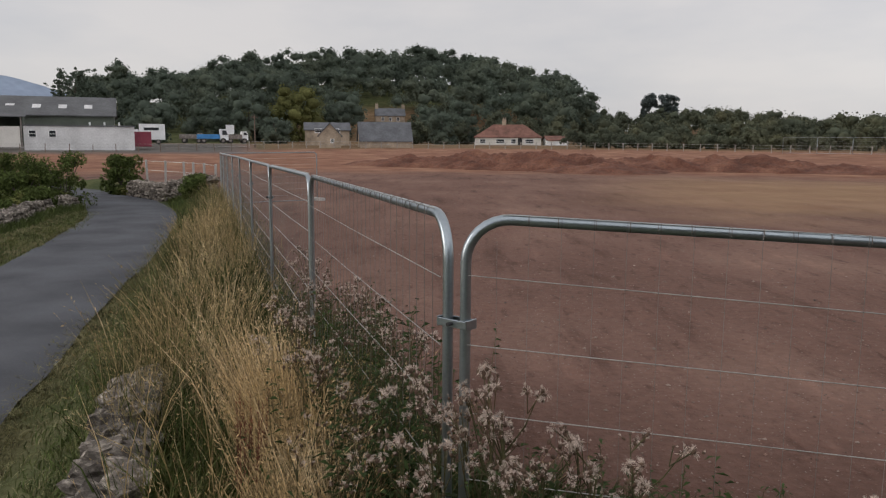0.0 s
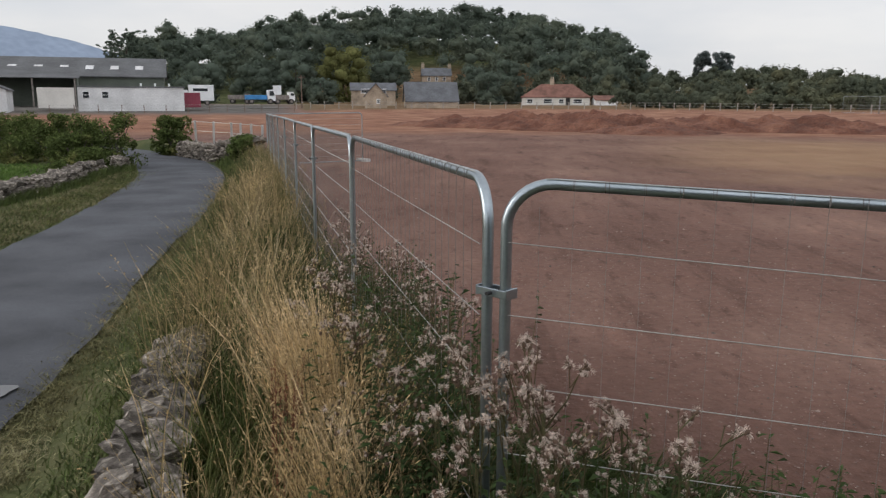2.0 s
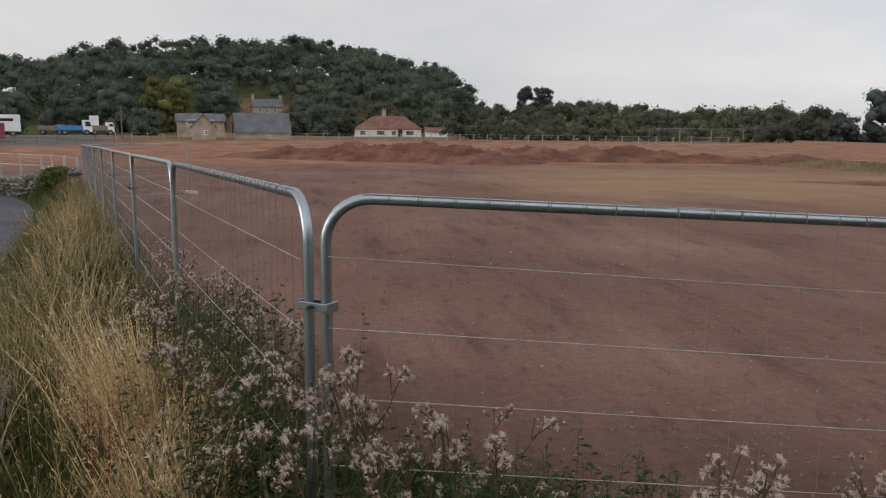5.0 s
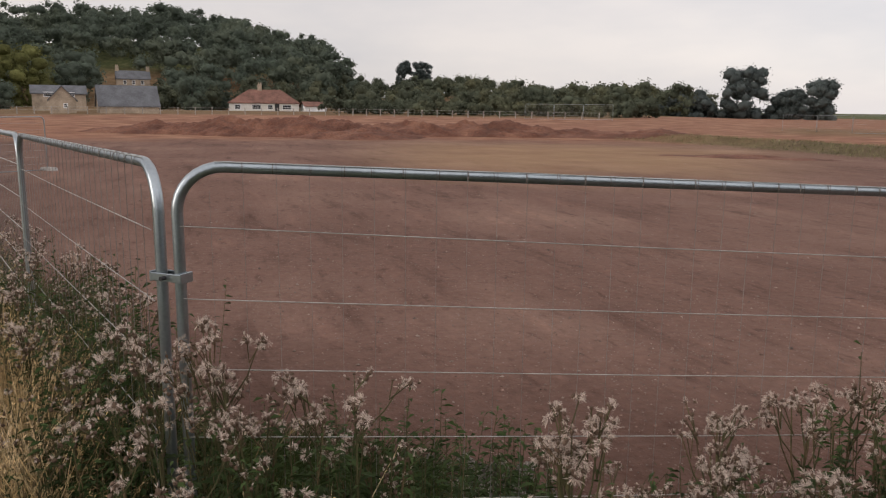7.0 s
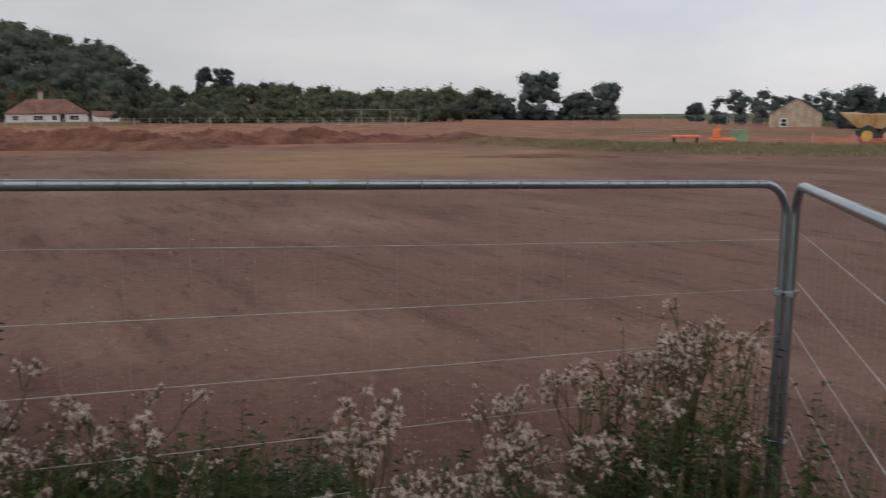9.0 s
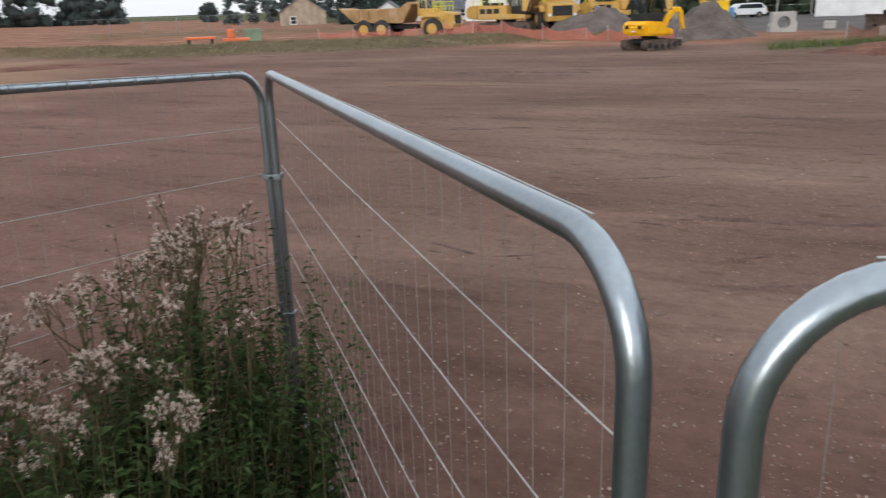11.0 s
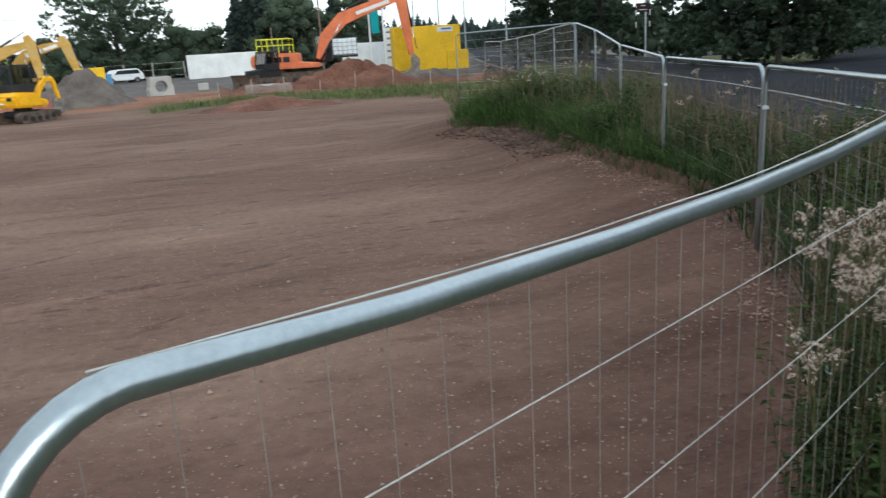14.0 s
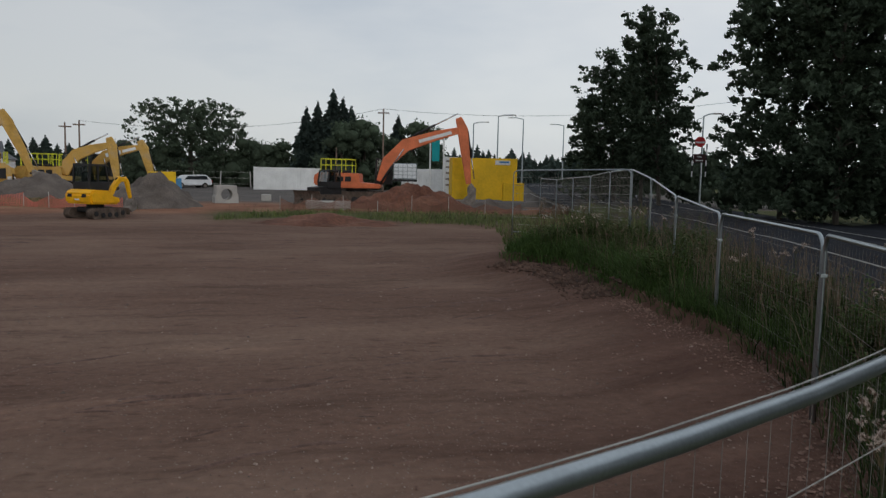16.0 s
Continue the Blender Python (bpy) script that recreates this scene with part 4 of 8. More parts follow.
    v = BALL_V[None] * (radii[:, None] * rng.uniform(0.72, 1.12, (n, len(BALL_V))))[..., None] * (1, 1, squash) + centres[:, None]
    f = np.arange(n)[:, None, None] * len(BALL_V) + BALL_F[None]
    return v.reshape(-1, 3), f.reshape(-1, 4)


def leafy_crown(centres, radii, per, leaf, rng, squash=0.85, heart=0.66):
    """Clumps with a dense heart and a ragged skin of leaf sprays."""
    return merge(lumps(centres, np.asarray(radii) * heart, rng, squash), leaf_cloud(centres, radii, per, leaf, rng, squash, 0.45, 1.1))


def wood(name, spots, material, label, category, per, leaf, rng, n=14):
    cs, rs = [], []
    for x, y, h, w in spots:
        deep = math.hypot(x, y) > 235
        c, r = crown_clumps(x, y, gz(x, y), h, w, rng, n, 0.35 if deep else 0.1)
        cs.append(c)
        rs.append(r)
    cs, rs = np.concatenate(cs), np.concatenate(rs)
    v, f = merge(lumps(cs, rs * 0.6, rng), leaf_cloud(cs, rs * 1.05, per, leaf, rng, 0.85, 0.35, 0.55))
    return from_arrays(name, v, f, material, label, category, "stuff", True)


def far_tree(x, y, h, w, material, label, rng, leaf=0.22, per=46, n=34, lift=0.12, trunk=0.25):
    """A tree that stands far off: a tapered trunk with limbs under a crown of dense clumps with notches between them."""
    z = gz(x, y) - 0.05
    ob = thing("tree", Matrix.Translation((x, y, z)), label, "tree")
    bm = B()
    tube(bm, [(0, 0, 0), (rng.normal() * 0.1, rng.normal() * 0.1, h * 0.35), (rng.normal() * 0.2, rng.normal() * 0.2, h * 0.75)], trunk, 7, 0.3)
    t = lift + (1 - lift) * rng.uniform(0.04, 0.93, n) ** 1.1
    a = rng.uniform(0, 2 * np.pi, n)
    ph = rng.uniform(0, 6.28, 3)
    lobe = 1 + 0.18 * np.sin(2 * a + ph[0]) + 0.14 * np.sin(3 * a + ph[1] + 5 * t)
    wide = w * 0.5 * np.sqrt(np.clip(1 - ((t - lift - 0.42 * (1 - lift)) / (0.66 * (1 - lift))) ** 2, 0.05, 1)) * lobe
    rr = wide * rng.uniform(0.1, 1, n) ** 0.5 * 0.82
    cs = np.stack([rr * np.cos(a), rr * np.sin(a), t * h * 0.95], -1)
    for c in cs[:6]:
        tube(bm, [(0, 0, h * 0.3), tuple(c * (0.5, 0.5, 0.8)), tuple(c)], trunk * 0.35, 5, 0.3)
    part("trunk", bm, M["bark"], ob)
    v, f = leafy_crown(cs, w * 0.175 * rng.uniform(0.6, 1.3, n), per, leaf, rng)
    from_arrays("crown", v, f, material, "", "", "", True).parent = ob
    return ob


def fir_arrays(x, y, z, h, w, rng, tiers=20, arms=9):
    """A pointed fir: tiers of drooping boughs round a dark narrow heart. Returns vertices and faces."""
    t = np.repeat(np.linspace(0.05, 0.985, tiers), arms) + rng.normal(0, 0.012, tiers * arms)
    k = len(t)
    a = rng.uniform(0, 2 * np.pi, k)
    reach = w * 0.5 * np.clip(1 - t, 0.02, 1) ** 0.82 * rng.uniform(0.65, 1.12, k) + 0.06
    d = np.stack([np.cos(a), np.sin(a), np.zeros(k)], -1)
    s = np.stack([-np.sin(a), np.cos(a), np.zeros(k)], -1)
    up = np.array((0, 0, 1.0))
    root = np.stack([np.full(k, x), np.full(k, y), z + h * t], -1)
    tip = root + d * reach[:, None] - up * (reach * rng.uniform(0.1, 0.35, k))[:, None]
    mid = root + d * (reach * 0.55)[:, None]
    wd = (0.26 * reach + 0.04)[:, None]
    flat = np.stack([root, mid - s * wd, tip, mid + s * wd], 1)
    hang = np.stack([root, mid + up * wd * 0.2, tip, mid - up * wd * 1.3], 1)
    v = np.concatenate([flat, hang]).reshape(-1, 3)
    f = np.arange(len(v)).reshape(-1, 4)
    ring = np.array([(math.cos(q), math.sin(q)) for q in np.linspace(0, 2 * np.pi, 7)[:-1]])
    lev = np.array([0.06, 0.35, 0.65, 0.97])
    cone = np.concatenate([np.concatenate([ring * (w * 0.30 * (1 - l) + 0.02) + (x, y), np.full((6, 1), z + h * l)], 1) for l in lev])
    cf = np.array([[6 * i + j, 6 * i + (j + 1) % 6, 6 * i + 6 + (j + 1) % 6, 6 * i + 6 + j] for i in range(3) for j in range(6)])
    return merge((v, f), (cone, cf))


def at(az, r):
    a = math.radians(az)
    return r * math.sin(a), r * math.cos(a)


rng = np.random.default_rng(4)
spots = []
for r in np.arange(222, 352, 10.5):
    for az in np.arange(-24, 10.2, 10.5 / r * 57.3):
        a, q = az + rng.normal() * 0.5, r + rng.normal() * 3
        x, y = at(a, q)
        if abs(a + 4) < 2.6 and r < 245:
            continue
        spots.append((x, y, rng.uniform(9, 16), rng.uniform(10, 15)))
wood("hill_wood", spots, M["forest"], "dense dark green broadleaf wood covering a hill", "woodland", 52, 0.42, rng, 13)
spots = []
for r in np.arange(185, 345, 10):
    for az in np.arange(-1, 36, 9 / r * 57.3):
        a, q = az + rng.normal() * 0.8, r + rng.normal() * 3
        if a < 9 and r > 225:
            continue
        spots.append((*at(a, q), rng.uniform(3.5, 8.5), rng.uniform(6, 10)))
wood("hillside_scrub", spots, M["hedge"], "muted green scrub and small trees on a slope", "woodland", 44, 0.34, rng, 8)


def distant_hill(label, a0, a1, r, el, seed):
    """A far ridge of land, its blue the haze of distance put into the colour."""
    n = 60
    az = np.linspace(a0, a1, n)
    top = el * np.sin(np.linspace(0.25, np.pi - 0.1, n)) ** 0.6 + 0.08 * ripple(az * 8, az * 0 + seed, 9, seed)
    rows = []
    for k, f in enumerate((0.0, 0.5, 0.85, 1.0)):
        rr = r * (0.86 + 0.14 * f)
        rows.append(np.stack([rr * np.sin(np.radians(az)), rr * np.cos(np.radians(az)), rr * np.tan(np.radians(top)) * f], -1))
    v = np.concatenate(rows)
    i = np.arange(4 * n).reshape(4, n)
    f = np.stack([i[:-1, :-1], i[:-1, 1:], i[1:, 1:], i[1:, :-1]], -1).reshape(-1, 4)
    return from_arrays("backdrop", v, f, M["farland"], label, "hill", "structure", True)


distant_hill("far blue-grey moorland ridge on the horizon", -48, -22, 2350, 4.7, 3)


# ---- machines on the site ----
def slab_arm(outline, width):
    bm = B()
    prism(bm, outline, -width / 2, width / 2)
    bmesh.ops.bevel(bm, geom=bm.edges[:], offset=0.03, segments=1, affect="EDGES", clamp_overlap=True)
    return bm


def limb(pts, widths):
    """A side outline that follows a bent line with a depth at each point."""
    up, dn = [], []
    for i, (x, z) in enumerate(pts):
        ax, az_ = pts[max(i - 1, 0)]
        bx, bz = pts[min(i + 1, len(pts) - 1)]
        d = Vector((bx - ax, bz - az_)).normalized()
        nx, nz = -d.y, d.x
        up.append((x + nx * widths[i] / 2, z + nz * widths[i] / 2))
        dn.append((x - nx * widths[i] / 2, z - nz * widths[i] / 2))
    return up + dn[::-1]


def ram(parent, p, q, r=0.07, y=0.0, body=None):
    a, b = Vector((p[0], y, p[1])), Vector((q[0], y, q[1]))
    mid = a.lerp(b, 0.55)
    bm = B()
    tube(bm, [a, mid], r, 8)
    cylinder = part("ram_cylinder", bm, body or M["black"], parent, smooth=True)
    bm = B()
    tube(bm, [mid, b], r * 0.55, 8)
    part("ram_rod", bm, M["chrome"], cylinder, "bright ram rod", smooth=True)


def crawler(parent, length, width, height, y):
    """One track: a rounded belt of plates round its wheels."""
    r = height / 2
    loop = []
    n = 10
    for i in range(n + 1):
        a = -math.pi / 2 + math.pi * i / n
        loop.append((length / 2 - r + r * math.cos(a), r + r * math.sin(a)))
    for i in range(n + 1):
        a = math.pi / 2 + math.pi * i / n
        loop.append((-length / 2 + r + r * math.cos(a), r + r * math.sin(a)))
    bm = B()
    prism(bm, loop, y - width / 2, y + width / 2)
    belt = part("track", bm, M["track"], parent, "mud-caked crawler track")
    bm = B()
    for i in range(len(loop)):
        (x0, z0), (x1, z1) = loop[i], loop[(i + 1) % len(loop)]
        k = max(1, round(math.hypot(x1 - x0, z1 - z0) / 0.2))
        ang = math.degrees(math.atan2(z1 - z0, x1 - x0))
        for j in range(k):
            f = (j + 0.5) / k
            box(bm, (0.05, width * 1.02, 0.03), (x0 + (x1 - x0) * f, y, z0 + (z1 - z0) * f), (0, -ang, 0))
    part("grouser", bm, M["track"], belt)
    side = y + math.copysign(width / 2 + 0.012, y)
    for i in range(5):
        bm = B()
        cyl(bm, r * 0.5, 0.04, pose(-length / 2 + r + (length - 2 * r) * i / 4, side, r * (1 if i in (0, 4) else 0.7), 90, 0, 0), 12)
        part("track_wheel", bm, M["black"], belt)


def handrail(parent, x0, x1, y, z, h=0.9):
    bm = B()
    tube(bm, [(x0, y, z), (x0, y, z + h), (x1, y, z + h), (x1, y, z)], 0.035, 6)
    tube(bm, [(x0, y, z + h * 0.55), (x1, y, z + h * 0.55)], 0.03, 6)
    for k in (1, 2):
        x = x0 + (x1 - x0) * k / 3
        tube(bm, [(x, y, z), (x, y, z + h)], 0.03, 6)
    part("handrail", bm, M["lime"], parent, "bright yellow-green safety rail")


def cab_box(parent, x, y, z, lx, ly, lz, paint):
    """A glazed operator's cab: a low shell, slim pillars, a roof, panes between them and a seat inside."""
    t = 0.05 * lz
    f0, f1, b0, b1 = x + lx / 2, x + lx * 0.36, x - lx / 2, x - lx * 0.45
    sill, top = z + lz * 0.36, z + lz
    bm = B()
    prism(bm, [(b0, z), (f0, z), (f0 + 0.06, sill), (b0, sill)], y - ly / 2, y + ly / 2)
    bmesh.ops.bevel(bm, geom=bm.edges[:], offset=0.03, segments=1, affect="EDGES", clamp_overlap=True)
    cab = part("cab", bm, paint, parent, "glazed operator's cab")
    bm = B()
    prism(bm, [(b1 - 0.04, top - t), (f1 + 0.1, top - t), (f1, top + 0.02), (b1, top + 0.04)], y - ly / 2, y + ly / 2)
    part("cab_roof", bm, paint, cab)
    for sy in (-1, 1):
        for p, q in (((f0, sill), (f1, top)), ((b0 + t / 2, sill), (b1 + t / 2, top)), ((x - lx * 0.03, sill), (x - lx * 0.03, top))):
            bm = B()
            prism(bm, [(p[0] - t * 0.7, p[1] - 0.02), (p[0] + t * 0.7, p[1] - 0.02), (q[0] + t * 0.7, q[1] - t), (q[0] - t * 0.7, q[1] - t)], y + sy * (ly / 2 - t * 1.2), y + sy * ly / 2)
            part("pillar", bm, paint, cab)
    for sy in (-1, 1):
        yy = y + sy * (ly / 2 - t * 0.6)
        for name, pts in (("side_window", [(b0 + t, sill), (x - lx * 0.07, sill), (x - lx * 0.07, top - t), (b1 + t, top - t)]), ("door_window", [(x + lx * 0.01, sill), (f0 - t, sill), (f1 - t, top - t), (x + lx * 0.01, top - t)])):
            bm = B()
            prism(bm, pts, yy - 0.006, yy + 0.006)
            part(name, bm, M["cabglass"], cab)
    for name, xa, xb in (("windscreen", f0 - 0.01, f1 - 0.01), ("rear_window", b0 + 0.02, b1 + 0.02)):
        bm = B()
        prism(bm, [(xa, sill), (xa + 0.012, sill), (xb + 0.012, top - t), (xb, top - t)], y - ly / 2 + t * 1.3, y + ly / 2 - t * 1.3)
        part(name, bm, M["cabglass"], cab)
    bm = B()
    box(bm, (lx * 0.32, ly * 0.45, lz * 0.12), (x - lx * 0.1, y, sill - lz * 0.02), bevel=0.03)
    box(bm, (lx * 0.1, ly * 0.42, lz * 0.38), (x - lx * 0.27, y, sill + lz * 0.17), (0, -8, 0), bevel=0.03)
    part("driver_seat", bm, M["black"], cab)
    return cab


def excavator(m, paint, label, boom, stick, bucket_turn=0.0, s=1.0, rails=True, name="excavator", cabpaint=None, tl=4.2, lettering=None, cab_x=0.95, cab_l=1.5):
    """A crawler excavator facing +x. boom and stick: side points (x, z) from the boom's foot."""
    ob = thing(name, m @ Matrix.Scale(s, 4), label, "excavator", "excavators")
    for y in (-1.2, 1.2):
        crawler(ob, tl, 0.55, 0.85, y)
    bm = B()
    box(bm, (2.4, 1.9, 0.35), (0, 0, 0.62), bevel=0.05)
    cyl(bm, 0.75, 0.3, pose(0, 0, 0.95), 20)
    part("undercarriage", bm, M["black"], ob)
    bm = B()
    prism(bm, [(-1.9, 1.08), (1.7, 1.08), (1.7, 1.35), (0.3, 1.45), (0.3, 2.05), (-1.9, 2.1)], -1.3, 1.3)
    bmesh.ops.bevel(bm, geom=bm.edges[:], offset=0.06, segments=2, affect="EDGES", clamp_overlap=True)
    body = part("body", bm, paint, ob)
    bm = B()
    prism(bm, [(-2.75, 1.25), (-1.93, 1.1), (-1.93, 2.12), (-2.6, 2.06), (-2.78, 1.8)], -1.28, 1.28)
    bmesh.ops.bevel(bm, geom=bm.edges[:], offset=0.08, segments=2, affect="EDGES", clamp_overlap=True)
    part("counterweight", bm, paint, ob)
    for k in range(3):
        for sgn in (-1, 1):
            bm = B()
            box(bm, (0.42, 0.012, 0.34), (-1.5 + k * 0.52, sgn * 1.312, 1.68), bevel=0.004)
            part("vent_panel", bm, M["black"], body)
    bm = B()
    cyl(bm, 0.06, 0.6, pose(-1.4, -0.5, 2.35), 10)
    box(bm, (1.2, 1.3, 0.18), (-0.9, 0, 2.17), bevel=0.04)
    part("engine_cover", bm, M["black"], ob)
    cab_box(ob, cab_x, 0.78, 1.35, cab_l, 0.95, 1.75, cabpaint or M["black"])
    bm = slab_arm(limb(boom, [0.5, 0.78, 0.86, 0.66, 0.42][: len(boom)]), 0.5)
    arm = part("boom", bm, paint, ob)
    bm = slab_arm(limb(stick, [0.42, 0.72, 0.58, 0.36][: len(stick)]), 0.42)
    dip = part("dipper_arm", bm, paint, ob)
    if lettering:
        (x0, z0), (x1, z1) = boom[2], boom[-1]
        for sgn in (-1, 1):
            for k, (a, b, w) in enumerate(lettering):
                d = Vector((x1 - x0, z1 - z0))
                ang = math.degrees(math.atan2(d.y, d.x))
                c = Vector((x0, z0)) + d * (a + b) / 2
                bm = B()
                box(bm, (d.length * (b - a), 0.006, w), (c.x, sgn * 0.254, c.y), (0, -ang, 0))
                part("lettering_bar", bm, M["white"], arm, "pale painted bar")
    pin = Vector(stick[-1])
    bm = B()
    side = [(0.10, 0.10), (0.42, -0.15), (0.55, -0.75), (0.30, -1.15), (-0.15, -1.25), (-0.45, -1.0), (-0.10, -0.9), (0.10, -0.6), (0.0, -0.2)]
    mm = pose(pin.x, 0, pin.y, 0, bucket_turn, 0) @ Matrix.Scale(1.3, 4)
    prism(bm, side, -0.52, 0.52, mm)
    bmesh.ops.bevel(bm, geom=bm.edges[:], offset=0.025, segments=1, affect="EDGES", clamp_overlap=True)
    bk = part("bucket", bm, M["iron"], ob, "worn steel digging bucket")
    for k in range(5):
        bm = B()
        box(bm, (0.26, 0.09, 0.07), tuple(mm @ Vector((-0.52, -0.42 + k * 0.21, -1.02))), (0, bucket_turn + 20, 0), bevel=0.015)
        part("tooth", bm, M["iron"], bk)
    ram(arm, (1.6, 1.35), Vector(boom[2]) - Vector((0.1, 0.25)), 0.08, 0.30)
    ram(arm, (1.6, 1.35), Vector(boom[2]) - Vector((0.1, 0.25)), 0.08, -0.30)
    ram(arm, Vector(boom[2]) + Vector((0.1, 0.42)), Vector(stick[0]) + Vector((-0.05, 0.28)), 0.08)
    ram(dip, Vector(stick[1]) + Vector((0.35, -0.1)), pin + Vector((0.38, 0.35)), 0.07)
    if rails:
        for y in (-1.2, 1.2):
            handrail(ob, -2.3, -0.2, y, 2.1)
        handrail(ob, -2.4, -1.4, -0.4, 2.1)
    return ob


def wheel(parent, x, y, r, w, hub):
    bm = B()
    cyl(bm, r, w, pose(x, y, r, 90, 0, 0), 28)
    bmesh.ops.bevel(bm, geom=bm.edges[:], offset=r * 0.08, segments=1, affect="EDGES", clamp_overlap=True)
    t = part("tyre", bm, M["rubber"], parent)
    bm = B()
    side = math.copysign(w / 2 + 0.006, y)
    cyl(bm, r * 0.52, 0.05, pose(x, y + side, r, 90, 0, 0), 18)
    cyl(bm, r * 0.2, 0.10, pose(x, y + side, r, 90, 0, 0), 10)
    part("rim", bm, hub, t)


def dump_truck(m, label):
    """An articulated six-wheel dump truck facing +x."""
    ob = thing("dump_truck", m, label, "dump truck", "dump trucks")
    for x in (3.3, -1.4, -3.1):
        for y in (-1.2, 1.2):
            wheel(ob, x, y, 0.85, 0.7, M["catyellow"])
    bm = B()
    prism(bm, [(2.2, 0.9), (5.0, 0.8), (5.15, 1.3), (5.05, 2.0), (3.6, 2.25), (2.2, 2.25)], -1.15, 1.15)
    bmesh.ops.bevel(bm, geom=bm.edges[:], offset=0.07, segments=2, affect="EDGES", clamp_overlap=True)
    bonnet = part("bonnet", bm, M["catyellow"], ob)
    bm = B()
    box(bm, (0.05, 1.5, 0.7), (5.12, 0, 1.55), (0, -4, 0), bevel=0.01)
    part("grille", bm, M["black"], bonnet)
    for y in (-0.95, 0.95):
        bm = B()
        box(bm, (0.06, 0.26, 0.2), (5.12, y, 1.25), bevel=0.02)
        part("headlight", bm, M["white"], bonnet)
    for y in (-1.2, 1.2):
        bm = B()
        prism(bm, [(2.2, 1.75), (2.6, 1.95), (4.0, 1.95), (4.4, 1.5), (4.3, 1.45), (3.95, 1.8), (2.65, 1.8), (2.25, 1.6)], y - 0.32, y + 0.32)
        part("mudguard", bm, M["catyellow"], ob)
    cab_box(ob, 2.6, 0, 1.9, 1.6, 1.7, 1.65, M["catyellow"])
    handrail(ob, 3.3, 4.3, -1.1, 2.2, 0.8)
    handrail(ob, 3.3, 4.3, 1.1, 2.2, 0.8)
    bm = B()
    box(bm, (6.2, 0.8, 0.4), (-1.6, 0, 1.05), bevel=0.05)
    part("chassis", bm, M["black"], ob)
    bm = B()
    out = [(-5.6, 2.75), (-4.0, 1.45), (0.6, 1.35), (1.5, 2.9), (1.1, 3.1), (0.35, 2.6), (-4.8, 2.6)]
    prism(bm, out, -1.45, 1.45)
    bmesh.ops.bevel(bm, geom=bm.edges[:], offset=0.05, segments=1, affect="EDGES", clamp_overlap=True)
    skip = part("dump_body", bm, M["dusty"], ob, "dusty yellow tipping body")
    for k in range(5):
        for y in (-1.49, 1.49):
            bm = B()
            box(bm, (0.14, 0.07, 1.0), (-3.6 + k * 0.95, y, 2.05), bevel=0.01)
            part("rib", bm, M["dusty"], skip)
    return ob


def bulldozer(m):
    ob = thing("bulldozer", m, "black and grey crawler bulldozer with a wide muddy blade", "bulldozer")
    for y in (-0.95, 0.95):
        crawler(ob, 3.2, 0.6, 0.95, y)
    bm = B()
    prism(bm, [(-1.4, 0.7), (1.5, 0.7), (1.5, 1.55), (0.3, 1.65), (-1.4, 1.5)], -0.6, 0.6)
    part("body", bm, M["black"], ob)
    cab_box(ob, -0.5, 0, 1.5, 1.5, 1.4, 1.55, M["black"])
    bm = B()
    curve = [(2.15 + 0.28 * math.cos(a), 0.65 + 0.65 * math.sin(a)) for a in (math.radians(x) for x in range(100, 261, 20))]
    prism(bm, curve + [(x + 0.1, z) for x, z in curve[::-1]], -1.75, 1.75)
    part("blade", bm, M["track"], ob, "wide muddy pushing blade")
    bm = B()
    for y in (-0.6, 0.6):
        box(bm, (1.4, 0.14, 0.16), (1.5, y, 0.5), bevel=0.02)
    part("push_frame", bm, M["black"], ob)


def mini_excavator(m):
    ob = thing("mini_excavator", m @ Matrix.Scale(0.88, 4), "bright yellow mini excavator with a black cab on rubber tracks", "excavator")
    for y in (-0.72, 0.72):
        crawler(ob, 2.2, 0.38, 0.5, y)
    bm = B()
    box(bm, (1.3, 1.1, 0.25), (0, 0, 0.42), bevel=0.04)
    cyl(bm, 0.4, 0.16, pose(0, 0, 0.6), 16)
    part("undercarriage", bm, M["black"], ob)
    bm = B()
    prism(bm, [(-1.05, 0.72), (0.75, 0.66), (0.9, 0.95), (0.3, 1.1), (0.2, 1.35), (-0.85, 1.42), (-1.12, 1.2)], -0.85, 0.85)
    bmesh.ops.bevel(bm, geom=bm.edges[:], offset=0.09, segments=2, affect="EDGES", clamp_overlap=True)
    body = part("body", bm, M["miniyellow"], ob)
    for y in (-0.42, 0.48):
        bm = B()
        box(bm, (0.012, 0.28, 0.16), (-1.11, y, 1.12), (0, 8, 0), bevel=0.004)
        part("vent_panel", bm, M["black"], body)
    bm = B()
    box(bm, (0.012, 0.30, 0.07), (-1.115, 0.02, 0.93), bevel=0.003)
    part("lettering_bar", bm, M["white"], body, "pale painted bar")
    cab_box(ob, -0.1, 0.15, 1.3, 1.25, 1.05, 1.32, M["black"])
    boom = [(0.85, 0.9), (1.2, 1.5), (1.6, 1.9), (2.05, 1.85)]
    part("boom", slab_arm(limb(boom, [0.22, 0.28, 0.3, 0.2]), 0.22), M["miniyellow"], ob)
    stick = [(1.95, 2.0), (2.12, 1.75), (2.35, 0.9)]
    part("dipper_arm", slab_arm(limb(stick, [0.16, 0.24, 0.14]), 0.18), M["miniyellow"], ob)
    bm = B()
    prism(bm, [(2.4, 0.95), (2.55, 0.7), (2.5, 0.35), (2.2, 0.2), (1.95, 0.35), (2.2, 0.5), (2.28, 0.8)], -0.28, 0.28)
    part("bucket", bm, M["iron"], ob)
    bm = B()
    box(bm, (0.08, 1.75, 0.34), (1.35, 0, 0.3), (0, -8, 0), bevel=0.02)
    part("dozer_blade", bm, M["track"], ob)
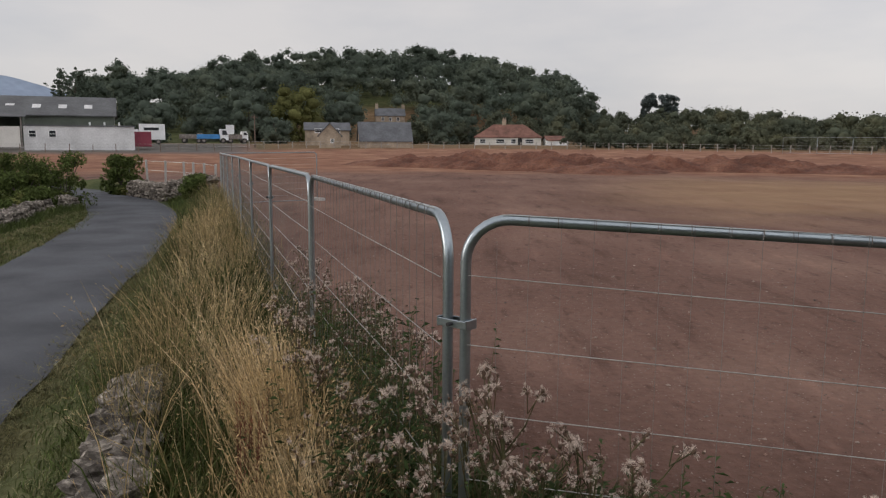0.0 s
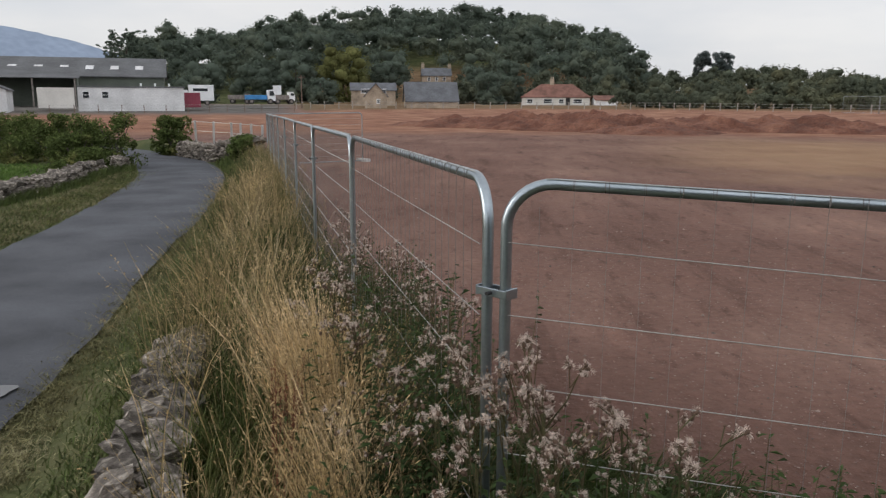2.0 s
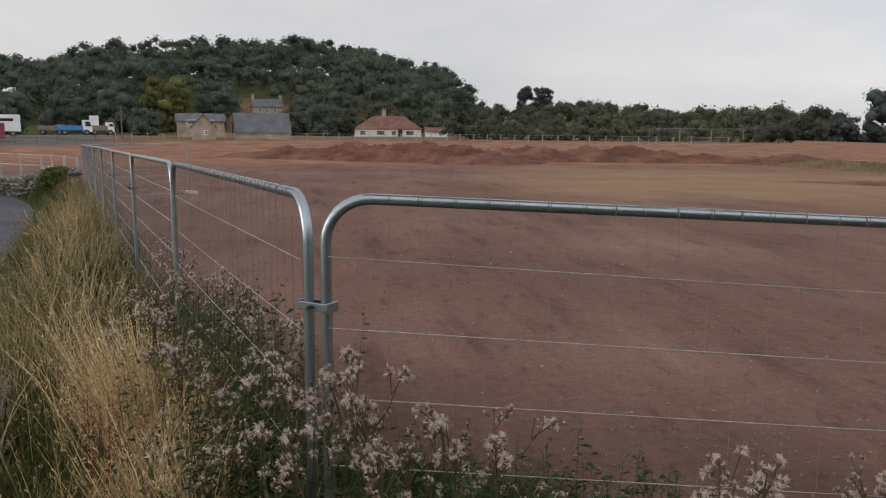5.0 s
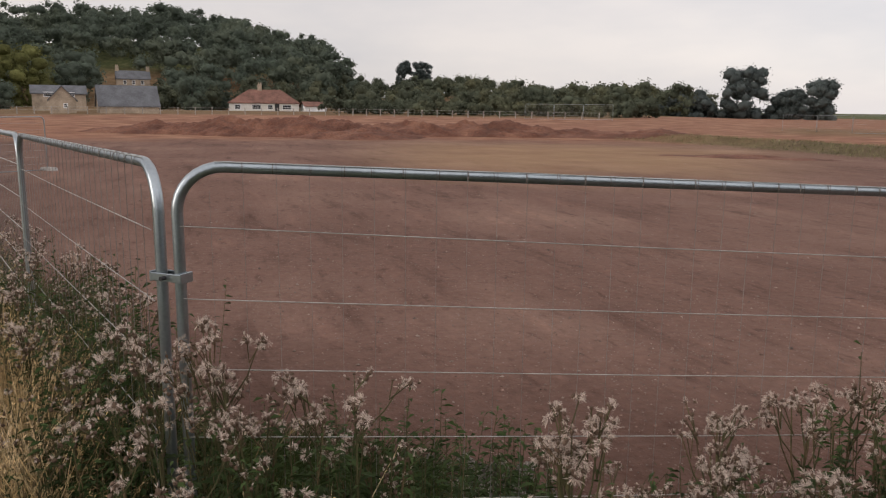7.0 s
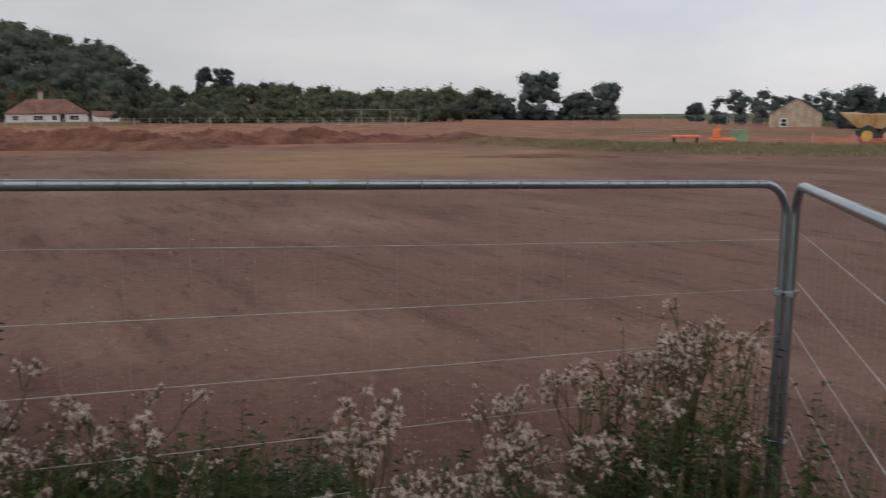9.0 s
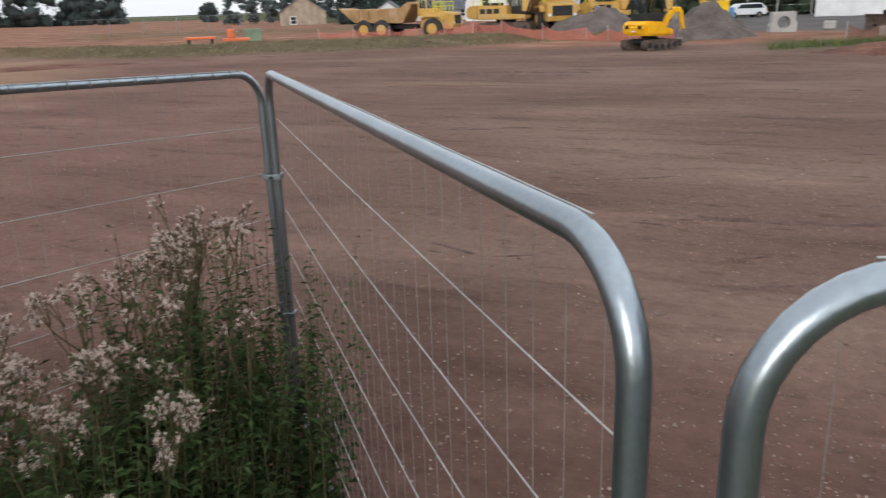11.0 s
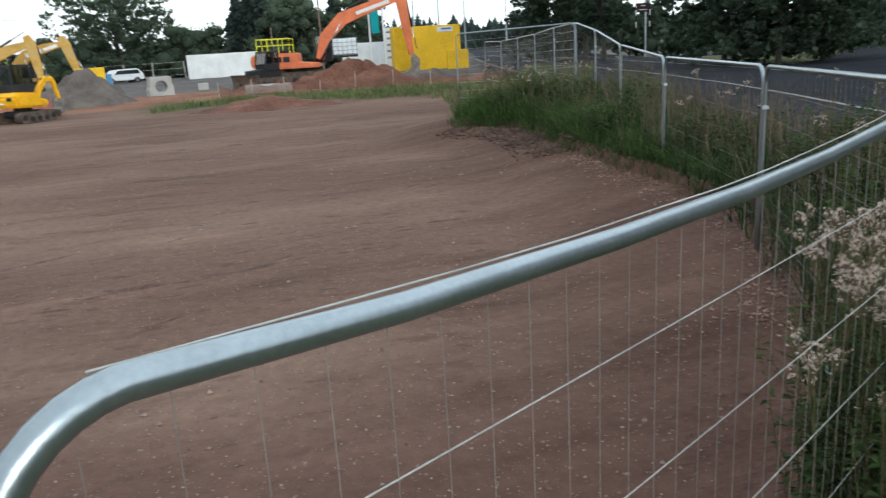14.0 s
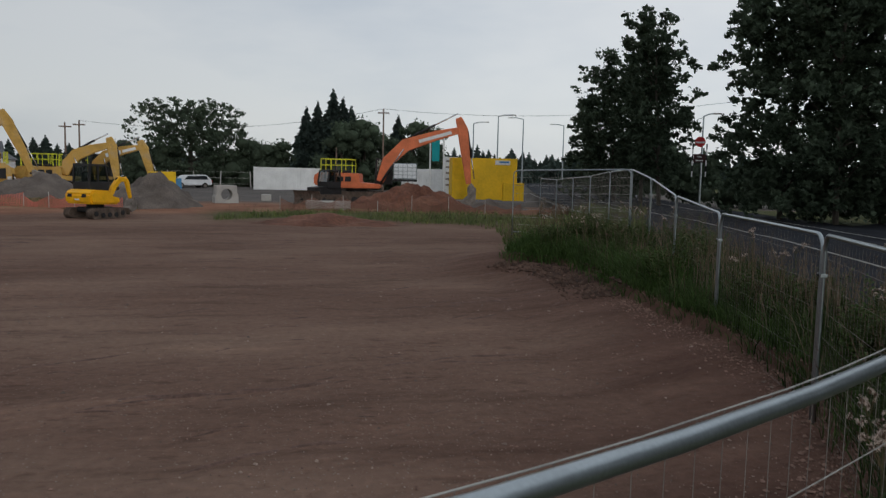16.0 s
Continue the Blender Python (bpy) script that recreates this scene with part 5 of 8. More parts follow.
    ram(ob, (0.95, 0.8), (1.45, 1.85), 0.05, 0.0)
    ram(ob, (1.35, 1.9), (1.92, 2.1), 0.045, 0.0)
    return ob


def facing(x, y, heading, z=None):
    """A pose on the ground that turns +x to the heading, in degrees clockwise from +y."""
    return pose(x, y, gz(x, y) if z is None else z, 0, 0, 90 - heading)


excavator(facing(53.6, -7.4, 193), M["orange"], "orange crawler excavator with its bucket lowered onto rubble", [(1.6, 1.55), (2.1, 2.9), (3.3, 4.05), (5.4, 4.75), (7.0, 5.15)], [(6.9, 6.0), (7.2, 5.2), (7.45, 3.4), (7.7, 1.5)], 12, lettering=[(0.25, 0.85, 0.22)], cab_x=1.8, cab_l=1.15)
excavator(facing(57.4, 20.6, 172), M["catyellow"], "yellow crawler excavator parked with its boom raised", [(1.5, 1.6), (1.7, 2.9), (2.4, 3.9), (3.7, 4.6), (4.9, 5.05)], [(4.75, 5.8), (5.1, 5.05), (5.9, 3.3), (6.5, 1.7)], -20, rails=True, lettering=[(0.1, 0.4, 0.2)])
excavator(facing(63.0, 13.5, 176), M["catyellow"], "yellow crawler excavator standing behind a gravel heap", [(0.4, 1.5), (0.6, 2.3), (1.2, 3.0), (2.3, 3.45), (3.4, 3.75)], [(3.45, 4.35), (3.65, 3.7), (3.85, 2.2), (3.95, 1.2)], -10)
excavator(facing(66.5, 12.3, 183), M["catyellow"], "yellow excavator with white lettering bars on its boom", [(0.6, 1.5), (0.8, 2.3), (1.5, 3.0), (2.8, 3.45), (4.0, 3.7)], [(4.05, 4.25), (4.3, 3.65), (4.7, 2.2), (4.9, 1.2)], -10, lettering=[(0.0, 0.45, 0.3), (0.5, 0.9, 0.22)])
dump_truck(facing(51.67, 26.37, 176) @ Matrix.Scale(0.82, 4), "dusty yellow articulated dump truck with an empty body")
dump_truck(facing(62.5, 19.0, 240), "yellow articulated dump truck seen from its cab end")
bulldozer(facing(51.0, -5.0, 325) @ Matrix.Scale(0.74, 4))
mini_excavator(facing(36.7, 6.2, 125))


def tree(x, y, h, w, material, label, rng, leaf=0.16, per=60, n=40, trunk=0.2, lift=0.25, category="tree", open_crown=0.0, limbs=9, z=None, squash=0.85, clump=0.13):
    """A tapered trunk with limbs, and a crown of many leaves in clumps with gaps between them."""
    z = gz(x, y) - 0.05 if z is None else z
    ob = thing("tree", Matrix.Translation((x, y, z)), label, category)
    bm = B()
    lean = Vector((rng.normal() * 0.05 * h, rng.normal() * 0.05 * h, h * 0.9))
    pts = [lean * t + Vector((rng.normal() * 0.02 * h * t, rng.normal() * 0.02 * h * t, 0)) for t in (0, 0.15, 0.35, 0.6, 0.85, 1.0)]
    tube(bm, pts, trunk, 8, 0.12)
    tips = []
    for k in range(limbs):
        t = rng.uniform(lift + 0.05, 0.85)
        base = pts[0].lerp(pts[-1], t)
        a = rng.uniform(0, 2 * math.pi)
        reach = w * 0.42 * math.sqrt(max(0.1, 1 - ((t - 0.5) / 0.65) ** 2)) * rng.uniform(0.75, 1.1)
        tip = base + Vector((math.cos(a) * reach, math.sin(a) * reach, h * rng.uniform(0.05, 0.18)))
        mid = base.lerp(tip, 0.5) + Vector((0, 0, h * 0.02))
        tube(bm, [base, mid, tip], trunk * 0.4 * (1.1 - t), 6, 0.2)
        tips += [tip, mid, base.lerp(tip, 0.75)]
    part("trunk", bm, M["bark"], ob)
    t = lift + (1.0 - lift) * rng.uniform(0, 1, n) ** 0.9
    a = rng.uniform(0, 2 * np.pi, n)
    ph = rng.uniform(0, 6.28, 4)
    lobes = 1 + 0.20 * np.sin(2 * a + ph[0] + 3 * t) + 0.16 * np.sin(3 * a + ph[1] - 7 * t) + 0.10 * np.sin(5 * a + ph[2] + 11 * t)
    wide = w * 0.5 * np.sqrt(np.clip(1 - ((t - (0.45 + lift * 0.35)) / 0.66) ** 2, 0.06, 1)) * lobes
    rr = wide * rng.uniform(0.08, 1, n) ** 0.6 * 0.82
    cs = np.stack([rr * np.cos(a) + lean.x * t, rr * np.sin(a) + lean.y * t, t * h * (0.90 + 0.06 * np.sin(3 * a + ph[3]))], -1)
    tip = np.array([tuple(p) for p in tips])
    cs = np.concatenate([cs, tip])
    out = cs * (1, 1, 0)
    out /= np.linalg.norm(out, axis=1, keepdims=True) + 1e-6
    way = out + rng.normal(size=(len(cs), 3)) * 0.5 + (0, 0, 0.2)
    reach = w * clump * rng.uniform(1.0, 2.3, len(cs))
    way = way / np.linalg.norm(way, axis=1, keepdims=True) * reach[:, None]
    v, f = leaf_sprays(cs - way * 0.45, way, per, leaf, w * clump * 0.42 * rng.uniform(0.7, 1.3, len(cs)), rng)
    crown = from_arrays("crown", v, f, material, "", "", "")
    crown.parent = ob
    return ob


def conifer(x, y, h, w, label, rng):
    z = gz(x, y)
    ob = thing("conifer", Matrix.Translation((x, y, z)), label, "tree", "conifers")
    bm = B()
    tube(bm, [(0, 0, 0), (0, 0, h)], 0.25, 6, 0.08)
    part("trunk", bm, M["bark"], ob)
    v, f = fir_arrays(0, 0, 0, h, w * 1.3, rng, 30, 13)
    from_arrays("crown", v, f, M["conifer"], "", "", "").parent = ob


def gable_house(m, w, d, eave, ridge, wall, roof, label, name="house", category="house", windows=(), doors=(), chimneys=(), hip=0.0, over=0.25):
    """A house w long (x) and d deep (y), front face at -y, ridge along x. windows: (x, z, width, height, side)."""
    ob = thing(name, m, label, category)
    bm = B()
    box(bm, (w, d, eave + 1.2), (0, 0, (eave - 1.2) / 2))
    if not hip:
        for sx in (-1, 1):
            prism(bm, [(-d / 2, eave), (d / 2, eave), (0, ridge)], -0.12, 0.12, pose(sx * (w / 2 - 0.12), 0, 0, 0, 0, 90))
    part("wall", bm, wall, ob)
    bm = B()
    e, tk = eave - 0.12, 0.16
    run = d / 2 + over
    slope = (ridge - eave) / (d / 2)
    zlow = eave - over * slope
    wl = w / 2 + over
    rx = wl - hip
    top = [(-rx, 0, ridge + tk), (rx, 0, ridge + tk)]
    low = [(-wl, -run, zlow + tk), (wl, -run, zlow + tk), (wl, run, zlow + tk), (-wl, run, zlow + tk)]
    vs = [bm.verts.new(p) for p in top + low]
    und = [bm.verts.new((x, y, z - tk)) for x, y, z in top + low]
    for q in ((2, 3, 1, 0), (4, 5, 0, 1)):
        bm.faces.new([vs[i] for i in q])
        bm.faces.new([und[i] for i in q[::-1]])
    if hip:
        for q in ((3, 4, 1), (5, 2, 0)):
            bm.faces.new([vs[i] for i in q])
            bm.faces.new([und[i] for i in q[::-1]])
    for a, b in ((2, 3), (3, 4), (4, 5), (5, 2)) if hip else ((2, 3), (4, 5), (3, 1), (1, 4), (5, 0), (0, 2)):
        bm.faces.new((vs[a], vs[b], und[b], und[a]))
    bmesh.ops.recalc_face_normals(bm, faces=bm.faces[:])
    rf = part("roof", bm, roof, ob)
    for x, hgt, mt in chimneys:
        bm = B()
        box(bm, (0.9, 0.6, hgt), (x, 0, ridge + hgt / 2 - 0.3), bevel=0.03)
        for k in (-1, 1):
            cyl(bm, 0.11, 0.4, pose(x + k * 0.22, 0, ridge + hgt - 0.12), 8)
        part("chimney", bm, mt, rf)
    for x, z, ww, hh, side in windows:
        if side == "front":
            mm = pose(x, -d / 2 - 0.01, z, 0, 0, 0)
        elif side == "left":
            mm = pose(-w / 2 - 0.01, x, z, 0, 0, -90)
        else:
            mm = pose(w / 2 + 0.01, x, z, 0, 0, 90)
        bm = B()
        for bx, bz, sx, sz in ((0, hh / 2, ww + 0.16, 0.1), (0, -hh / 2, ww + 0.16, 0.12), (-ww / 2, 0, 0.1, hh), (ww / 2, 0, 0.1, hh), (0, 0, ww, 0.06)):
            box(bm, (sx, 0.10, sz), (bx, -0.02, bz))
        bmesh.ops.transform(bm, matrix=mm, verts=bm.verts[:])
        win = part("window", bm, M["white"], ob)
        bm = B()
        box(bm, (ww, 0.03, hh), (0, 0.0, 0))
        bmesh.ops.transform(bm, matrix=mm, verts=bm.verts[:])
        part("pane", bm, M["glass"], win)
    for x, ww, hh in doors:
        bm = B()
        box(bm, (ww, 0.1, hh), (x, -d / 2 - 0.02, hh / 2), bevel=0.01)
        part("door", bm, M["black"], ob)
    return ob


def face_at(az, r, turn=0.0, z=None):
    """A pose on the ground at a bearing and range, its -y side towards the origin."""
    x, y = at(az, r)
    return pose(x, y, gz(x, y) if z is None else z, 0, 0, -az + turn)


# ---- houses, barns and yard in the north ----
gable_house(face_at(-4.35, 134, 6, 1.2), 8.6, 6.0, 1.15, 4.1, M["sandstone"], M["slate"], "stone barn with a pale slate roof beside the field", "barn", "barn", windows=((-0.6, 2.2, 1.0, 1.6, "left"),))
gable_house(face_at(-3.94, 232, 3, 6.6), 8.4, 6.0, 2.9, 5.0, M["sandstone"], M["slate"], "two-storey sandstone farmhouse with a slate roof and end chimneys", "farmhouse", windows=tuple((x, 1.9, 0.7, 1.0, "front") for x in (-2.2, 0, 2.2)), chimneys=((-3.9, 1.6, M["sandstone"]), (3.9, 1.4, M["sandstone"])))
gable_house(face_at(-8.3, 132, 90, 1.5), 6.0, 3.6, 1.6, 3.5, M["sandstone"], M["slate"], "small stone gabled shed", "stone_shed", "shed", windows=((-0.4, 0.7, 0.5, 0.6, "left"),))
gable_house(face_at(-8.5, 146, 2, 1.8), 8.0, 4.0, 2.4, 3.6, M["sandstone"], M["slate"], "low stone outbuilding with a blue-grey metal roof", "outbuilding", "shed", windows=((0, 2.2, 4.5, 0.7, "front"),))
gable_house(face_at(4.75, 172, -2, 1.5), 14.2, 8.0, 1.7, 4.3, M["render"], M["redtile"], "pale rendered bungalow with a hipped red tile roof", "bungalow", "house", windows=((-5.4, 0.8, 1.2, 0.9, "front"), (-1.6, 0.8, 1.8, 0.9, "front"), (1.2, 0.8, 1.0, 0.9, "front"), (4.6, 0.8, 1.8, 0.9, "front")), doors=((2.6, 0.9, 1.5),), chimneys=((-1.0, 1.6, M["sandstone"]),), hip=4.0)
gable_house(face_at(8.15, 169, 15, 1.5), 4.6, 4.0, 1.1, 1.9, M["white"], M["redtile"], "small white garage beside the bungalow", "garage", "garage")
cattle_barn = gable_house(face_at(-30.2, 156, -8, 1.5), 40.0, 18.0, 4.7, 8.0, M["cladding"], M["sheet"], "long dull green barn with a grey sheet roof and rooflights", "cattle_barn", "barn", over=0.5)
barn_roof = [o for o in cattle_barn.children if o.name.startswith("roof")][0]


def open_shed(m, w, d, eave, back, label):
    """A lean-to with an open front: back and end walls, posts along the front and a single-slope sheet roof."""
    ob = thing("lean_to", m, label, "barn")
    bm = B()
    box(bm, (w, 0.2, back + 0.6), (0, d / 2, (back - 0.6) / 2))
    for sx in (-1, 1):
        prism(bm, [(-d / 2, -0.6), (d / 2 - 0.1, -0.6), (d / 2 - 0.1, back), (-d / 2, eave)], -0.1, 0.1, pose(sx * (w / 2 - 0.1), 0, 0, 0, 0, 90))
    part("wall", bm, M["cladding"], ob)
    bm = B()
    prism(bm, [(-d / 2 - 0.5, eave - 0.05), (d / 2 + 0.2, back + 0.05), (d / 2 + 0.2, back + 0.17), (-d / 2 - 0.5, eave + 0.07)], -w / 2 - 0.3, w / 2 + 0.3, pose(0, 0, 0, 0, 0, 90))
    part("roof", bm, M["sheet"], ob)
    for k in range(5):
        bm = B()
        box(bm, (0.22, 0.22, eave + 0.5), (-w / 2 + 0.4 + (w - 0.8) * k / 4, -d / 2 + 0.1, (eave - 0.5) / 2), bevel=0.02)
        part("post", bm, M["iron"], ob)


open_shed(face_at(-33.2, 138, -6, 1.4), 24.0, 8.0, 4.1, 5.9, "open-fronted lean-to shed with a grey sheet roof")

for k in range(9):
    bm = B()
    box(bm, (1.3, 1.9, 0.04), (-16 + k * 4.0, -5.2, 6.285), (20.14, 0, 0))
    part("rooflight", bm, M["block"], barn_roof, "pale translucent rooflight sheet")


def flat_building(m, w, d, h, label):
    ob = thing("block_building", m, label, "building")
    bm = B()
    box(bm, (w, d, h + 1), (0, 0, h / 2 - 0.5), bevel=0.02)
    part("wall", bm, M["block"], ob)
    bm = B()
    box(bm, (w + 0.3, d + 0.3, 0.18), (0, 0, h + 0.09), bevel=0.02)
    part("roof", bm, M["sheet"], ob)
    for x in (-w / 2 + 1.0, -w / 2 + 3.3):
        bm = B()
        box(bm, (0.9, 0.08, 0.9), (x, -d / 2 - 0.02, h * 0.62))
        win = part("window", bm, M["white"], ob)
        bm = B()
        for dz in (-0.21, 0.21):
            box(bm, (0.74, 0.03, 0.36), (x, -d / 2 - 0.07, h * 0.62 + dz))
        part("pane", bm, M["glass"], win)
    for x in (w * 0.1, w * 0.24, w * 0.38):
        bm = B()
        cyl(bm, 0.12, 0.5, pose(x, 0.5, h + 0.4), 8)
        part("roof_vent", bm, M["white"], ob)


gable_house(face_at(-33.4, 112, 84, 1.2), 8.0, 4.6, 2.2, 3.2, M["block"], M["sheet"], "small white painted shed with a low gable", "farm_shed", "shed")
flat_building(face_at(-25.0, 116, 2, 1.3), 13.2, 6.0, 2.6, "long flat-roofed white painted block building with two small windows")


def crate(name, m, size, material, label, category, ribs=0, trim=None):
    """A steel container or cabin with ribbed sides and corner posts."""
    ob = thing(name, m, label, category)
    w, d, h = size
    bm = B()
    box(bm, size, (0, 0, h / 2), bevel=0.02)
    body = part("body", bm, material, ob)
    for sx in (-1, 1):
        for sy in (-1, 1):
            bm = B()
            box(bm, (0.14, 0.14, h + 0.04), (sx * (w / 2 - 0.05), sy * (d / 2 - 0.05), h / 2), bevel=0.02)
            part("corner_post", bm, trim or material, body)
    for k in range(ribs):
        bm = B()
        box(bm, (w / ribs * 0.45, 0.05, h * 0.86), (-w / 2 + w * (k + 0.5) / ribs, -d / 2 - 0.02, h / 2), bevel=0.01)
        part("side_rib", bm, material, body)
    return ob


crate("feed_store", face_at(-29.6, 114, 2, 1.2), (4.2, 3.0, 2.6), M["render"], "cream flat-roofed store beside the white building", "shed")
crate("shipping_container", face_at(-21.3, 116, 0, 1.3), (3.0, 2.4, 2.0), M["maroon"], "maroon steel container beside the white building", "container", 8)


def lorry(m, body_col, cab_col, size, label, name="lorry", flat=False):
    w, d, h = size
    ob = thing(name, m, label, "lorry", "parked lorries")
    for x in (-w * 0.3, w * 0.33):
        for y in (-d / 2 + 0.15, d / 2 - 0.15):
            wheel(ob, x, y, 0.42, 0.28, M["iron"])
    bm = B()
    box(bm, (w * 0.72, d, (0.7 if flat else h - 0.7)), (-w * 0.14, 0, 0.7 + (0.35 if flat else (h - 0.7) / 2)), bevel=0.04)
    part("load_body", bm, body_col, ob)
    bm = B()
    ch = min(h, 2.3)
    prism(bm, [(w * 0.24, 0.5), (w * 0.5, 0.5), (w * 0.5, 1.3), (w * 0.44, ch), (w * 0.24, ch)], -d / 2 + 0.05, d / 2 - 0.05)
    cab = part("cab", bm, cab_col, ob)
    bm = B()
    prism(bm, [(w * 0.30, 1.3), (w * 0.475, 1.3), (w * 0.43, ch - 0.2), (w * 0.30, ch - 0.2)], -d / 2 + 0.03, -d / 2 + 0.06)
    part("side_window", bm, M["glass"], cab)
    if not flat:
        bm = B()
        box(bm, (w * 0.42, 0.03, 0.42), (-w * 0.12, -d / 2 - 0.01, h * 0.76))
        box(bm, (w * 0.42, 0.03, 0.42), (-w * 0.12, d / 2 + 0.01, h * 0.76))
        part("window_strip", bm, M["glass"], ob)
    return ob


lorry(face_at(-20.8, 129, 180, 1.5), M["white"], M["white"], (5.2, 2.4, 3.1), "white horsebox lorry parked in the yard", "horsebox")
lorry(face_at(-16.5, 126, 4, 1.7), M["blue"], M["white"], (4.6, 2.2, 2.2), "blue flatbed lorry with a white cab", "lorry", True)
lorry(face_at(-14.9, 127, 10, 1.7), M["iron"], M["white"], (3.4, 2.0, 1.9), "white van standing beside the lorry", "van", True)
lorry(face_at(-17.9, 132, -5, 1.7), M["iron"], M["iron"], (3.6, 2.0, 1.6), "dull brown flat trailer with timber stacked on it", "trailer", True)
crate("horse_trailer", face_at(-15.3, 134, 0, 3.2), (1.3, 1.2, 1.5), M["white"], "small white trailer on the bank", "trailer")


# ---- cottages in the east ----
gable_house(face_at(55.73, 138, 90, -0.4), 11.0, 7.4, 2.4, 4.75, M["sandstone"], M["slate"], "grey-brown stone cottage with a plain gable", "cottage", windows=((1.6, 1.1, 0.9, 1.2, "left"),), doors=())
gable_house(face_at(68.95, 118, 84, -0.1), 12.0, 5.7, 2.7, 6.05, M["white"], M["slate"], "white rendered house with a steep slate roof and chimney", "white_house", windows=((0.0, 2.6, 1.0, 1.5, "left"),), chimneys=((-5.6, 1.5, M["sandstone"]), (4.5, 1.5, M["sandstone"])))
gable_house(face_at(73.4, 121, 80, 0.1), 10.0, 6.0, 2.6, 4.6, M["white"], M["slate"], "white rendered house with a dark slate roof", "white_house", windows=((0.0, 2.2, 0.9, 1.2, "left"),))
gable_house(face_at(71.8, 124, 4, 0.1), 11.0, 6.4, 2.7, 4.9, M["white"], M["slate"], "long white house with a dark slate roof", "white_house", chimneys=((3.0, 1.3, M["sandstone"]),))
gable_house(face_at(65.4, 128, 40, -0.4), 7.0, 6.0, 2.0, 4.4, M["white"], M["slate"], "low white house with a dark slate roof", "white_house", windows=((2.0, 1.4, 1.0, 1.0, "front"),))
gable_house(face_at(61.8, 124, 84, 0.1), 6.0, 3.6, 1.6, 2.9, M["white"], M["slate"], "small white gabled outhouse", "outhouse", "shed")

# ---- yard on the east side ----
crate("site_cabin", face_at(92.7, 86, 0, -0.15), (7.0, 2.6, 2.5), M["white"], "white steel site cabin on the yard", "cabin", 9)
crate("site_cabin", face_at(103.2, 71, 4, 0.3), (5.4, 2.4, 2.2), M["white"], "white steel site cabin behind the excavator", "cabin", 8)
yellow = crate("storage_container", face_at(107.0, 58, 8, 0.35), (4.7, 2.4, 3.0), M["yellow"], "bright yellow storage container with a white sign", "container", 0)
bm = B()
box(bm, (1.1, 0.03, 0.32), (1.3, -1.225, 2.7))
sign = part("sign_board", bm, M["white"], yellow, "white sign board")
bm = B()
box(bm, (0.7, 0.02, 0.12), (1.4, -1.25, 2.74))
part("lettering_bar", bm, M["blue"], sign, "dark blue bar")
crate("storage_container", face_at(109.2, 57.5, 8, 0.3), (1.5, 1.2, 1.3), M["yellow"], "small yellow tank beside the container", "container")
crate("skip", face_at(84.3, 62, 10, -0.05), (1.7, 1.4, 1.9), M["yellow"], "orange-yellow open steel waste bin", "skip")
for k, (az, r) in enumerate(((84.7, 75), (85.1, 75.5))):
    crate("pallet_load", face_at(az, r, 5 * k, -0.1), (0.9, 1.0, 1.25), M["sheetblue"] if k else M["plastic"], "wrapped pallet load of goods in pale and blue film", "pallet")


def ibc_tank(m):
    ob = thing("bulk_tank", m, "white plastic bulk liquid tank in a wire cage", "tank")
    bm = B()
    box(bm, (1.5, 1.1, 1.0), (0, 0, 0.65), bevel=0.08)
    part("bottle", bm, M["plastic"], ob)
    bm = B()
    box(bm, (1.55, 1.15, 0.13), (0, 0, 0.07), bevel=0.01)
    part("pallet", bm, M["black"], ob)
    for k in range(5):
        bm = B()
        tube(bm, [(-0.77, -0.57, 0.2 + k * 0.24), (0.77, -0.57, 0.2 + k * 0.24), (0.77, 0.57, 0.2 + k * 0.24), (-0.77, 0.57, 0.2 + k * 0.24), (-0.77, -0.57, 0.2 + k * 0.24)], 0.018, 5)
        part("cage_bar", bm, M["steel"], ob)
    for k in range(6):
        bm = B()
        tube(bm, [(-0.75 + k * 0.3, -0.575, 0.12), (-0.75 + k * 0.3, -0.575, 1.18)], 0.016, 5)
        part("cage_upright", bm, M["steel"], ob)


ibc_tank(face_at(101.4, 51.5, 0, 1.62))


def manhole_block(m):
    """A square concrete drainage chamber with a round opening."""
    ob = thing("concrete_chamber", m, "pale square concrete drainage block with a round hole", "concrete block")
    bm = B()
    n = 24
    ring, outer = [], []
    for i in range(n):
        a = 2 * math.pi * i / n
        c, s_ = math.cos(a), math.sin(a)
        k = 1 / max(abs(c), abs(s_))
        ring.append((0.36 * c, 0.62 + 0.36 * s_))
        outer.append((0.74 * c * k * (1 - 0.12 * (s_ * k > 0)), 0.6 + 0.6 * s_ * k))
    vs = [[bm.verts.new((x, y, z)) for x, z in pts] for y in (-0.5, 0.5) for pts in (ring, outer)]
    for i in range(n):
        j = (i + 1) % n
        bm.faces.new((vs[0][i], vs[0][j], vs[1][j], vs[1][i]))
        bm.faces.new((vs[2][j], vs[2][i], vs[3][i], vs[3][j]))
        bm.faces.new((vs[1][i], vs[1][j], vs[3][j], vs[3][i]))
        bm.faces.new((vs[0][j], vs[0][i], vs[2][i], vs[2][j]))
    bmesh.ops.recalc_face_normals(bm, faces=bm.faces[:])
    part("block", bm, M["concrete"], ob)


manhole_block(face_at(88.6, 52.5, 12, -0.06))
for az, r, w in ((95.9, 46.0, 2.6), (91.4, 55, 0.7)):
    bm = B()
    box(bm, (w, 0.5, 0.5), (0, 0, 0.25), bevel=0.06)
    solid("concrete_barrier", bm, M["concrete"], "pale concrete barrier block lying on the ground", "barrier", m=face_at(az, r))


def car(m):
    ob = thing("car", m, "pale silver estate car parked in the yard", "car")
